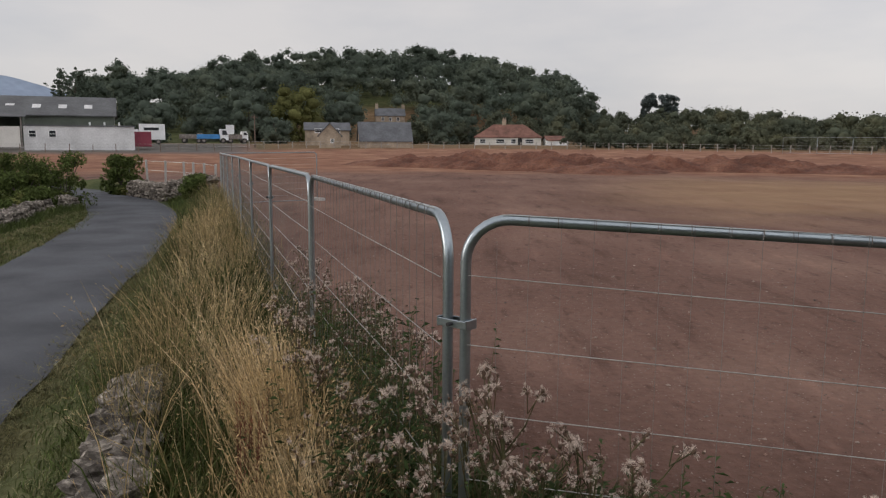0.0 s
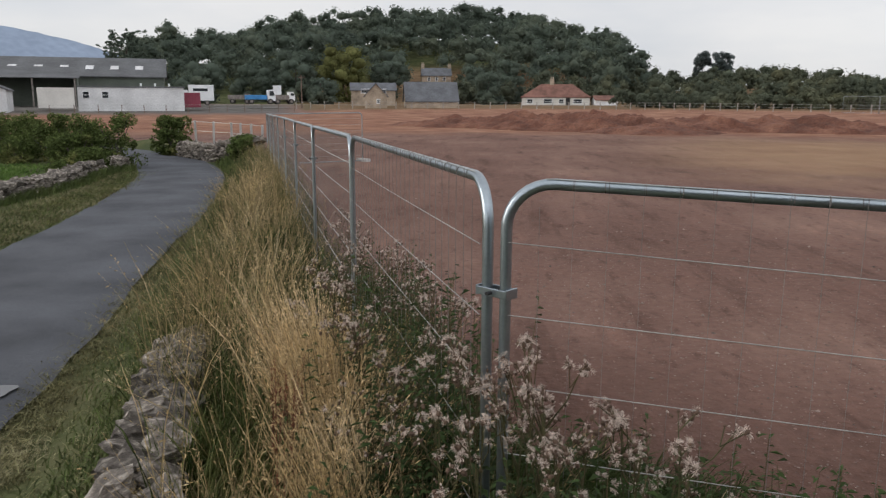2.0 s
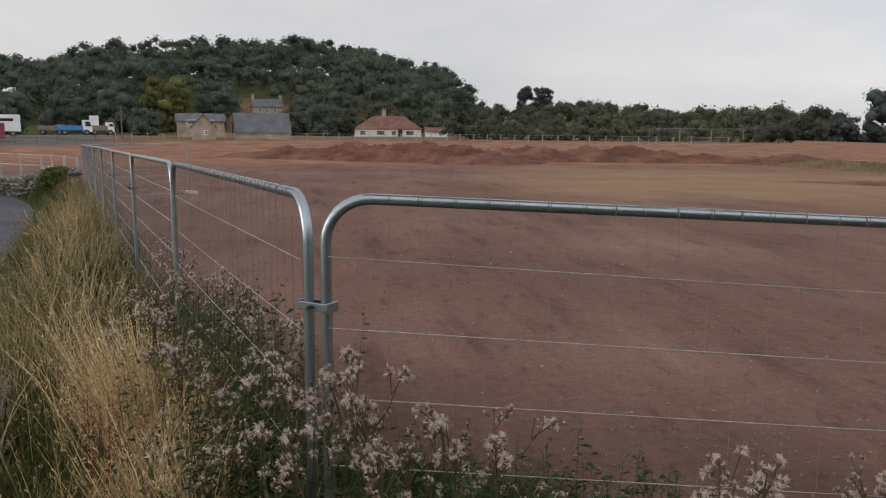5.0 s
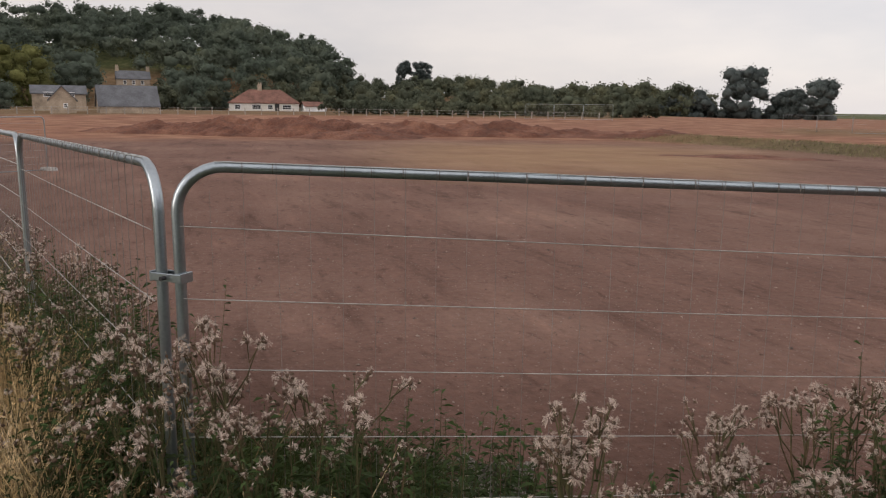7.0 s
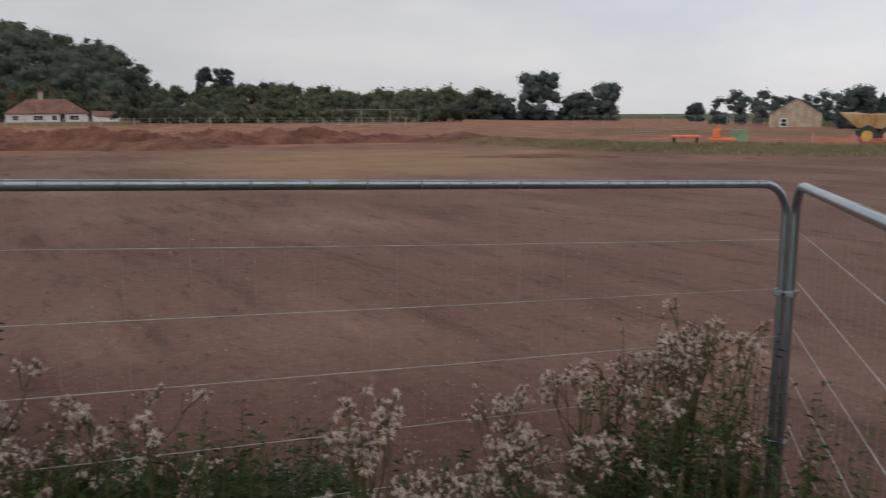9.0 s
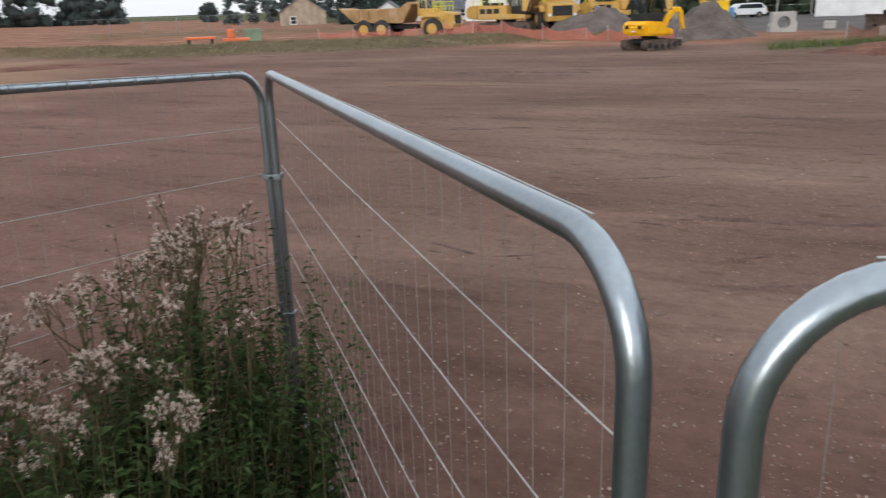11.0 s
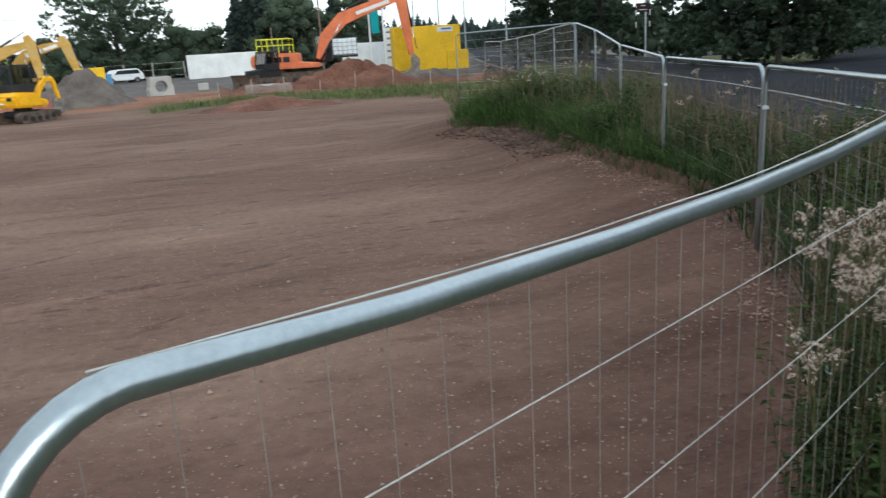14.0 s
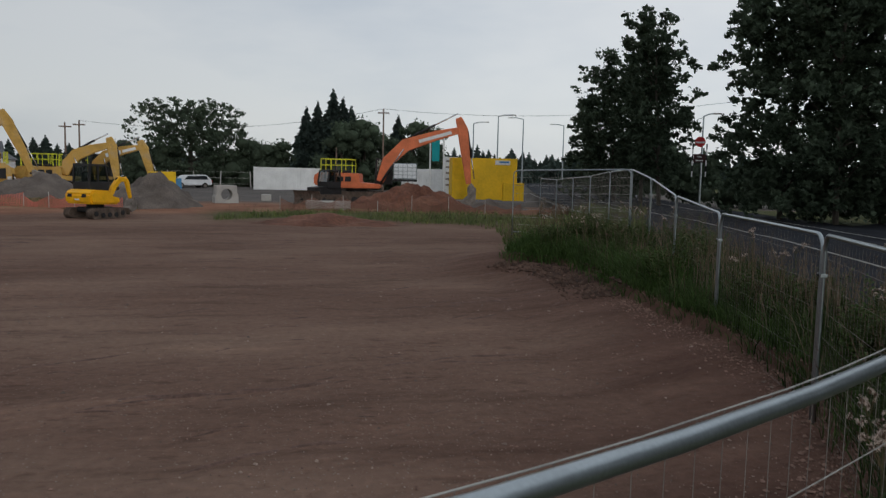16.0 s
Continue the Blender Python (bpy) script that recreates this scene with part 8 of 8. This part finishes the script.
    thistle(x, y, rj.uniform(1.12, 1.5), 800 + k, TALL, 22, rj.randrange(8, 16), 0.4, z=gz(x, y) - 0.03)
for k, (x, y, top) in enumerate(((0.35, 2.75, 1.25), (0.62, 2.7, 1.12), (0.75, 2.35, 1.2), (0.7, 2.8, 1.1), (1.6, 2.35, 0.9))):
    thistle(x, y, top, 850 + k, TALL, 16, 9, 0.55, z=gz(x, y) - 0.03)
# along the second panel
for k, (x, y, top, n, fl) in enumerate(((1.11, 1.74, 1.5, 40, 0.97), (1.28, 1.72, 1.18, 30, 0.9), (1.40, 1.85, 1.10, 30, 0.9), (1.55, 1.8, 1.12, 30, 0.9), (1.72, 1.9, 1.18, 32, 0.9), (1.85, 2.08, 1.22, 26, 0.8), (1.75, 1.65, 1.08, 30, 0.9), (2.0, 1.8, 1.16, 30, 0.85), (2.15, 1.95, 1.28, 26, 0.75), (2.3, 1.75, 1.32, 18, 0.7), (2.5, 2.15, 1.30, 24, 0.65), (2.45, 1.85, 1.40, 26, 0.65), (2.62, 1.72, 1.52, 26, 0.5), (2.66, 1.84, 1.54, 26, 0.5), (2.75, 2.05, 1.36, 14, 0.5), (2.72, 1.96, 1.42, 10, 0.45), (2.6, 1.95, 1.38, 24, 0.6), (0.95, 1.55, 1.0, 12, 0.85), (1.05, 2.1, 1.0, 8, 0.7), (0.85, 1.9, 0.92, 5, 0.6), (2.2, 1.5, 1.05, 9, 0.85), (1.95, 1.45, 0.98, 24, 0.9), (1.45, 1.5, 0.92, 14, 0.9), (2.5, 1.6, 1.15, 6, 0.7), (2.82, 2.16, 1.3, 18, 0.5), (1.5, 2.6, 0.9, 12, 0.5))):
    thistle(x, y, top, 300 + k, TALL, 44 if x > 1.9 else 26, n, fl, 0.10 if n == 40 else 0.15, z=gz(x, y) - 0.03)
# in the corner at the end of the fourth panel
for k, (x, y, top, n, fl) in enumerate(((2.62, -2.85, 1.48, 26, 0.8), (2.8, -3.05, 1.42, 28, 0.85), (2.55, -3.0, 1.3, 26, 0.85), (3.05, -3.25, 1.45, 26, 0.8), (2.85, -3.2, 1.55, 26, 0.8), (2.42, -2.72, 1.15, 20, 0.8), (2.5, -3.05, 1.3, 24, 0.8), (2.3, -3.15, 1.35, 24, 0.8), (2.1, -3.0, 1.25, 22, 0.8), (2.3, -2.8, 1.0, 18, 0.8), (3.2, -3.5, 1.35, 22, 0.7), (2.0, -3.3, 1.2, 22, 0.8))):
    thistle(x, y, top, 500 + k, "seeding creeping thistle with white down in the fence corner", 44, n, fl, z=gz(x, y) - 0.03)
# along the south bank
rs = random.Random(77)
for k in range(34):
    t = rs.random()
    i = rs.randrange(len(SOUTH_BANK) - 1)
    p = Vector(SOUTH_BANK[i]).lerp(Vector(SOUTH_BANK[i + 1]), t) + Vector((rs.uniform(-0.3, 0.6), rs.uniform(-1.8, -0.2)))
    thistle(p.x, p.y, gz(p.x, p.y) + rs.uniform(0.8, 1.25), 700 + k, "tall seeding thistle among dry stems on the bank", 18, 9, 0.65)


def weed_bush(x, y, h, w, seed, label, material=None, broad=0.8):
    """A stand of leafy weed stems, each with many narrow toothless leaves that arch outwards."""
    r = np.random.default_rng(seed)
    z = gz(x, y)
    ob = thing("leafy_weed", Matrix.Translation((x, y, z)), label, "weed", "leafy weeds")
    n = 22
    a, q = r.uniform(0, 6.28, n), np.sqrt(r.uniform(0, 1, n))
    foot = np.stack([0.3 * w * q * np.cos(a), 0.3 * w * q * np.sin(a), np.zeros(n)], -1)
    head = foot * 1.9 + np.stack([r.normal(0, 0.06, n), r.normal(0, 0.06, n), h * r.uniform(0.55, 1.05, n)], -1)
    bm = B()
    for p0, p1 in zip(foot, head):
        tube(bm, [p0, (p0 + p1) / 2 + (p1 - p0) * (0.04, 0.04, 0), p1], 0.0035, 4, 0.4)
    tagged(part("stem", bm, M["stalk"], ob), kind="stuff")
    per = 40
    k = n * per
    t = np.tile(np.linspace(0.12, 1.02, per), n)
    f0, h0 = np.repeat(foot, per, axis=0), np.repeat(head, per, axis=0)
    base = f0 + (h0 - f0) * t[:, None]
    b = r.uniform(0, 6.28, k)
    up = r.uniform(-0.1, 0.9, k)
    d = np.stack([np.cos(b), np.sin(b), up], -1)
    d /= np.linalg.norm(d, axis=1, keepdims=True)
    side = np.stack([-np.sin(b), np.cos(b), r.normal(0, 0.3, k)], -1)
    ln = r.uniform(0.05, 0.12, k) * (1.15 - 0.55 * t) * broad
    wd = ln * r.uniform(0.11, 0.2, k)
    mid = base + d * (ln * 0.55)[:, None]
    tip = base + d * ln[:, None] - np.stack([0 * ln, 0 * ln, ln * 0.3], -1)
    v = np.stack([base, mid + side * wd[:, None], tip, mid - side * wd[:, None]], 1).reshape(-1, 3)
    from_arrays("foliage", v, np.arange(4 * k).reshape(-1, 4), material or M["leaf"], "", "", "stuff").parent = ob
    return ob


for k, (x, y, h, w) in enumerate(((1.5, 3.15, 0.72, 0.45), (-0.16, 2.95, 1.35, 0.4), (-0.24, 3.3, 1.4, 0.4), (-0.06, 3.25, 1.35, 0.4), (-0.40, 3.75, 1.42, 0.45), (-0.26, 3.75, 1.4, 0.4), (-0.60, 4.5, 1.42, 0.5), (-0.45, 4.5, 1.4, 0.5), (-0.2, 2.65, 1.15, 0.35), (2.05, -2.75, 1.05, 0.5), (2.2, -2.95, 1.15, 0.5), (1.9, -2.95, 1.0, 0.5), (2.35, -3.1, 1.2, 0.5), (-0.2, 2.75, 1.15, 0.5), (-0.05, 3.0, 1.1, 0.5), (-0.3, 2.45, 1.0, 0.45), (-0.15, 2.25, 0.95, 0.45), (-0.45, 3.7, 1.3, 0.6), (0.3, 2.5, 0.95, 0.4), (2.3, 1.8, 1.1, 0.6), (2.32, 1.85, 1.22, 0.55), (2.46, 1.95, 1.28, 0.45), (2.0, 1.75, 1.0, 0.6), (1.6, 1.75, 0.98, 0.5), (1.2, 1.8, 0.95, 0.45), (1.0, 2.75, 0.95, 0.4), (-0.35, 3.3, 1.4, 0.6), (0.2, 2.2, 1.12, 0.45), (-0.6, 4.2, 1.35, 0.7), (-0.8, 5.2, 1.3, 0.7), (0.5, 2.25, 1.0, 0.45), (0.35, 2.95, 0.9, 0.5), (0.75, 2.95, 0.85, 0.5), (1.35, 2.9, 0.8, 0.4), (-1.0, 6.3, 1.3, 0.8), (2.75, -3.15, 1.0, 0.5), (2.45, -3.0, 1.0, 0.5), (3.0, -3.5, 1.0, 0.6), (2.2, -3.2, 1.0, 0.5), (2.35, 1.5, 0.9, 0.45), (2.38, 1.78, 1.1, 0.45), (0.42, 2.36, 1.05, 0.4), (0.64, 2.32, 1.05, 0.4), (0.86, 2.26, 1.02, 0.4), (0.72, 2.62, 0.95, 0.4), (1.1, 2.3, 0.95, 0.4), (1.4, 2.1, 0.95, 0.4), (0.12, 2.02, 1.08, 0.4), (3.3, -4.2, 0.9, 0.6), (3.8, -4.7, 0.9, 0.6), (2.6, -3.9, 0.95, 0.6), (3.0, -4.4, 0.9, 0.6), (2.9, -3.45, 1.28, 0.5), (2.6, -3.35, 1.22, 0.5), (3.1, -3.8, 1.25, 0.55), (2.4, -3.4, 1.15, 0.5), (2.65, -2.95, 1.15, 0.45), (2.3, -3.0, 1.0, 0.45), (2.75, -3.7, 1.2, 0.5), (3.4, -4.0, 1.2, 0.6), (2.1, -3.3, 1.05, 0.5), (2.9, 1.65, 1.22, 0.45), (2.65, 1.9, 1.25, 0.5), (2.45, 1.62, 1.08, 0.45), (2.15, 1.62, 0.98, 0.5), (1.85, 1.62, 0.92, 0.5), (1.4, 1.72, 0.9, 0.5), (2.95, 1.85, 1.3, 0.35), (2.75, 1.45, 1.0, 0.45), (-0.2, 2.85, 1.28, 0.4), (0.28, 2.1, 1.0, 0.4), (-0.5, 3.0, 1.32, 0.5), (-0.45, 3.7, 1.38, 0.6))):
    weed_bush(x, y, h, w, 40 + k, "dark green leafy weed at the foot of the fence")
rb = random.Random(9)
for k in range(44):
    i = rb.randrange(len(SOUTH_BANK) - 1)
    p = Vector(SOUTH_BANK[i]).lerp(Vector(SOUTH_BANK[i + 1]), rb.random()) + Vector((rb.uniform(-0.2, 0.3), rb.uniform(-1.6, -0.4)))
    if p.x > 12.3:
        p.y -= 0.5
    weed_bush(p.x, p.y, rb.uniform(0.5, 0.85) * (1 if k < 24 else 1.25), rb.uniform(0.6, 1.0), 140 + k, "dark green leafy weed on the bank", M["bankleaf"], 1.25)


# ---- stone walls, stones and joints ----
def stone_mesh(seed, sub=2):
    r = random.Random(seed)
    bm = B()
    bmesh.ops.create_icosphere(bm, subdivisions=sub, radius=0.5)
    off = Vector((r.uniform(0, 50), r.uniform(0, 50), 0))
    for v in bm.verts:
        c = v.co.normalized()
        k = max(abs(c.x), abs(c.y), abs(c.z))
        v.co = c.lerp(c / k, 0.85) * 0.5 * (1 + 0.62 * noise.noise(c * 1.7 + off) + 0.24 * noise.noise(c * 4.5 + off))
    return mesh_of("stone", bm, M["stone"])


STONES = [stone_mesh(k) for k in range(7)]


def rubble_wall(name, line, height, width, label, rng_, size=(0.34, 0.26, 0.16), base=None, courses=None):
    """A dry rubble wall: single stones laid in rough courses, with a rougher top row."""
    ob = thing(name, Matrix(), label, "stone wall", kind="structure")
    pts = [Vector(p) for p in line]
    courses = courses or max(1, round(height / size[2]))
    for c in range(courses):
        for p, q in zip(pts, pts[1:]):
            L = (q - p).length
            d = (q - p).normalized()
            n = Vector((-d.y, d.x))
            ang = math.degrees(math.atan2(d.y, d.x))
            k = max(1, round(L / size[0]))
            for i in range(k):
                for s_ in (-1, 1):
                    f = (i + 0.5 + rng_.uniform(-0.15, 0.15) + 0.5 * (c % 2)) / k
                    at_ = p + (q - p) * f + n * (s_ * width * 0.25 + rng_.uniform(-0.03, 0.03))
                    z = gz(at_.x, at_.y) if base is None else base
                    one = new("stone", rng_.choice(STONES))
                    one.parent = ob
                    sc = (size[0] * rng_.uniform(0.8, 1.35), width * rng_.uniform(0.5, 0.75), size[2] * rng_.uniform(0.85, 1.35))
                    one.matrix_basis = pose(at_.x, at_.y, z + size[2] * (c + 0.4), rng_.uniform(-25, 25), rng_.uniform(-22, 22), ang + rng_.uniform(-30, 30)) @ Matrix.Diagonal((*sc, 1))
    return ob


rw = random.Random(3)
rubble_wall("wall_west", [(-1.0, 1.6), (-1.42, 2.9), (-1.88, 4.35), (-2.2, 5.4)], 0.6, 0.34, "low tumbled dry stone wall half hidden in grass", rw, (0.17, 0.14, 0.09), courses=6)
rubble_wall("wall_lane", [(-12.0, 13.5), (-12.4, 16.5), (-12.6, 18.6), (-12.9, 22.6), (-13.9, 26.4), (-14.5, 30.0)], 0.6, 0.45, "weathered dry stone wall along the far side of the lane", rw, (0.40, 0.34, 0.17), courses=3)
rubble_wall("wall_bend", [(-14.9, 36.9), (-12.9, 34.7), (-11.0, 33.3), (-9.4, 31.6)], 0.6, 0.45, "low dry stone wall at the lane's bend", rw, (0.5, 0.3, 0.2), courses=4)



def flat_pool(name, x, y, w, d, turn, z, material, label, category, seed):
    """A thin pool with an uneven rim."""
    r = random.Random(seed)
    bm = B()
    rim = []
    for k in range(26):
        a = 2 * math.pi * k / 26
        q = 1 + 0.22 * math.sin(2 * a + seed) + 0.14 * math.sin(5 * a + 1) + r.uniform(-0.06, 0.06)
        rim.append(bm.verts.new((w / 2 * q * math.cos(a), d / 2 * q * math.sin(a), 0)))
    bm.faces.new(rim)
    solid(name, bm, material, label, category, m=pose(x, y, z, 0, 0, turn))


flat_pool("puddle", -4.66, 6.62, 0.6, 0.46, 20, lane_z(-4.5, 6.66) + 0.034, M["puddle"], "shallow puddle at the edge of the asphalt lane", "puddle", 3)

# hedge and bushes across the lane
rh = np.random.default_rng(8)


def bush(x, y, h, w, label, material, leaf=0.05, per=90, n=30, seed=0):
    r = np.random.default_rng(seed)
    z = gz(x, y)
    ob = thing("bush", Matrix.Translation((x, y, z)), label, "bush")
    bm = B()
    tips = []
    for k in range(7):
        a = r.uniform(0, 6.28)
        tip = Vector((math.cos(a) * w * 0.32, math.sin(a) * w * 0.32, h * r.uniform(0.6, 0.95)))
        tube(bm, [(0, 0, -0.05), tip * 0.5 + Vector((0, 0, h * 0.08)), tip], 0.03, 5, 0.3)
        tips.append(tuple(tip))
    part("stem", bm, M["bark"], ob)
    t, a = r.uniform(0.05, 0.95, n), r.uniform(0, 6.28, n)
    rr = w / 2 * np.sqrt(r.uniform(0.1, 1, n)) * np.sqrt(np.clip(1.05 - t**2, 0.1, 1)) * 0.85
    cs = np.concatenate([np.stack([rr * np.cos(a), rr * np.sin(a), t * h], -1), np.array(tips)])
    v, f = leaf_cloud(cs, w * 0.15 * r.uniform(0.45, 1.5, len(cs)), per, leaf, r)
    from_arrays("crown", v, f, material, "", "", "").parent = ob


for k, (x, y, h, w) in enumerate(((-14.9, 30.4, 2.0, 1.9), (-15.9, 29.2, 1.3, 1.6), (-16.4, 31.6, 1.8, 2.2), (-17.8, 32.3, 2.0, 2.0), (-19.3, 33.2, 1.6, 2.4), (-20.9, 34.3, 1.9, 2.2), (-22.5, 35.3, 1.7, 2.6), (-24.2, 36.5, 2.0, 2.4), (-26.0, 37.8, 1.8, 2.6), (-17.2, 30.6, 1.1, 1.5), (-19.8, 31.6, 1.0, 1.8), (-14.2, 27.2, 0.9, 1.1), (-13.9, 24.5, 0.6, 0.9))):
    bush(x, y, h, w, "mixed green and yellowing hedge bush behind the wall", M["hedgenear"], 0.05, 120, 30, 60 + k)
bush(-15.4, 37.4, 1.9, 2.0, "rounded dark green bush at the lane's bend", M["hedgenear"], 0.07, 130, 34, 90)
bush(-10.0, 31.3, 0.9, 1.4, "low dark bush against the stone wall", M["hedgenear"], 0.06, 90, 22, 91)

# stones lying on the bare earth
ro = np.random.default_rng(17)


def scatter(name, n, rmax, lo, hi, material, label, seed, near=1.2):
    r = np.random.default_rng(seed)
    rr = np.sqrt(r.uniform(near**2, rmax**2, n * 3)) * r.uniform(0.35, 1, n * 3)
    a = np.radians(r.uniform(-20, 140, n * 3))
    x, y = rr * np.sin(a), rr * np.cos(a)
    ok = inside(x, y, FIELD) & (line_distance(x, y, VERGE) > 0.25) & (ripple(x, y, 2.4, 5) > -0.55 + r.uniform(-0.6, 0.6, n * 3))
    x, y = x[ok][:n], y[ok][:n]
    n = len(x)
    s = lo * (hi / lo) ** (r.uniform(0, 1, n) ** 2.2)
    base = np.array([(1, 0, 0), (0.3, 1, 0.1), (-0.9, 0.3, 0), (-0.2, -1, 0.1), (0.1, 0, 0.75), (0, 0, -0.5)])
    v = base[None] * s[:, None, None] * r.uniform(0.6, 1.3, (n, 6, 1))
    t = r.uniform(0, 6.28, n)
    c, q = np.cos(t)[:, None], np.sin(t)[:, None]
    vx, vy = v[..., 0] * c - v[..., 1] * q, v[..., 0] * q + v[..., 1] * c
    v = np.stack([vx + x[:, None], vy + y[:, None], v[..., 2] + ground_z(x, y)[:, None] + s[:, None] * 0.15], -1).reshape(-1, 3)
    tri = np.array([(0, 1, 4), (1, 2, 4), (2, 3, 4), (3, 0, 4), (1, 0, 5), (2, 1, 5), (3, 2, 5), (0, 3, 5)])
    f = (np.arange(n)[:, None, None] * 6 + tri).reshape(-1, 3)
    return from_arrays(name, v, f, material, label, "stones")


scatter("pebbles", 15000, 13, 0.003, 0.014, M["pebble"], "small pale stones and grit lying on the earth", 1)
scatter("pebbles", 3500, 40, 0.008, 0.03, M["pebble"], "scattered pale stones lying on the levelled earth", 2, 8)
scatter("clods", 6000, 18, 0.005, 0.02, M["clod"], "small clods of red-brown earth", 3)
gv = np.random.default_rng(5)


def crumbs(name, line, n, width, lo, hi, material, label, seed):
    """Broken lumps of earth lying along a line."""
    r = np.random.default_rng(seed)
    xy = along(line, n, width, r)
    s = lo * (hi / lo) ** (r.uniform(0, 1, n) ** 2.0)
    base = np.array([(1, 0, 0), (0.3, 1, 0.1), (-0.9, 0.3, 0), (-0.2, -1, 0.1), (0.1, 0, 0.75), (0, 0, -0.5)])
    v = base[None] * s[:, None, None] * r.uniform(0.6, 1.3, (n, 6, 1))
    t = r.uniform(0, 6.28, n)
    c, q = np.cos(t)[:, None], np.sin(t)[:, None]
    vx, vy = v[..., 0] * c - v[..., 1] * q, v[..., 0] * q + v[..., 1] * c
    v = np.stack([vx + xy[:, :1], vy + xy[:, 1:], v[..., 2] + ground_z(xy[:, 0], xy[:, 1])[:, None] + s[:, None] * 0.15], -1).reshape(-1, 3)
    tri = np.array([(0, 1, 4), (1, 2, 4), (2, 3, 4), (3, 0, 4), (1, 0, 5), (2, 1, 5), (3, 2, 5), (0, 3, 5)])
    return from_arrays(name, v, (np.arange(n)[:, None, None] * 6 + tri).reshape(-1, 3), material, label, "earth")


crumbs("bank_soil", [(x - 0.1, y + 0.22) for x, y in SOUTH_EDGE[2:11]], 4500, 0.45, 0.006, 0.032, M["clod"], "crumbled red-brown soil along the cut edge of the bank", 31)
crumbs("bank_soil", [(x - 0.15, y + 0.35) for x, y in SOUTH_EDGE[7:12]], 3000, 0.7, 0.012, 0.08, M["darksoil"], "dark lumps of dug soil at the end of the bank", 32)


def ridge(p, q, w, h, seed, name="mud_ridge", label="low broken ridge of earth beside a wheel mark"):
    """A narrow uneven ridge of earth pushed up along a line."""
    n, m_ = 44, 5
    t = np.linspace(0, 1, n)[:, None]
    s = np.linspace(-1, 1, m_)[None]
    d = Vector((q[0] - p[0], q[1] - p[1]))
    nrm = Vector((-d.y, d.x)).normalized()
    bend = 0.12 * np.sin(t * 5 + seed)
    x = p[0] + d.x * t + nrm.x * (s * w / 2 + bend)
    y = p[1] + d.y * t + nrm.y * (s * w / 2 + bend)
    z = h * (1 - s**2) * np.sin(np.pi * t) ** 0.4 * (0.55 + 0.75 * ripple(x, y, 0.28, seed)) + ground_z(x, y) - 0.012
    i = np.arange(n * m_).reshape(n, m_)
    f = np.stack([i[:-1, :-1], i[1:, :-1], i[1:, 1:], i[:-1, 1:]], -1).reshape(-1, 4)
    return from_arrays(name, np.stack([x, y, z], -1).reshape(-1, 3), f, M["ridge"], label, "earth", "", True)


ridge((8.3, 0.9), (8.9, -1.4), 0.13, 0.05, 1)
ridge((8.15, 0.6), (8.75, -1.2), 0.07, 0.03, 8)
ridge((8.0, 2.4), (8.5, 0.2), 0.10, 0.03, 2)
ridge((10.0, 3.0), (10.5, 0.8), 0.12, 0.035, 3)
ridge((13.3, 6.5), (13.9, 3.5), 0.16, 0.04, 4)
ridge((6.4, 0.4), (6.9, -1.8), 0.10, 0.03, 5)
ridge((24.5, 12.5), (25.6, 5.5), 0.35, 0.05, 6)
ridge((23.3, 12.2), (24.4, 5.8), 0.35, 0.05, 7)
rr_ = random.Random(12)
for k in range(130):
    az_, rad = rr_.uniform(8, 112) if k < 34 else rr_.uniform(84, 112), rr_.uniform(7, 27)
    x, y = at(az_, rad)
    if not inside(np.array([x]), np.array([y]), FIELD)[0] or line_distance(np.array([x]), np.array([y]), VERGE)[0] < 1.5:
        continue
    way, L = math.radians(rr_.gauss(14, 9)), rr_.uniform(0.5, 1.8) * (1 if k < 34 else 1.8)
    ridge((x, y), (x + L * math.sin(way), y - L * math.cos(way)), rr_.uniform(0.05, 0.11) * (0.6 + rad / 18), rr_.uniform(0.015, 0.03), 20 + k, "scrape_mark", "short dark scrape in the levelled earth")
bed = thing("gravel_patch", Matrix(), "small patch of grey broken stone beside the weeds", "gravel")
for k in range(110):
    x, y = 1.72 + gv.normal() * 0.17, 4.02 + gv.normal() * 0.2
    one = new("stone", STONES[k % 7])
    one.parent = bed
    s = gv.uniform(0.04, 0.1)
    one.matrix_basis = pose(x, y, gz(x, y) + s * 0.2, *gv.uniform(0, 360, 3)) @ Matrix.Diagonal((s, s * 0.8, s * 0.6, 1))

# painted lines on the main road
for off in (-3.4, 0.0, 3.4):
    pts = []
    for (ax, ay), (bx, by) in zip(MAIN_ROAD[2:], MAIN_ROAD[3:]):
        d = Vector((bx - ax, by - ay)).normalized()
        pts.append((ax - d.y * off, ay + d.x * off))
    ribbon("road_line", pts, 0.06, 0.085, M["paint"], "worn white line painted on the tarmac", "road line", lambda x, y: 0.60 + 0 * x, 2, 1.0)
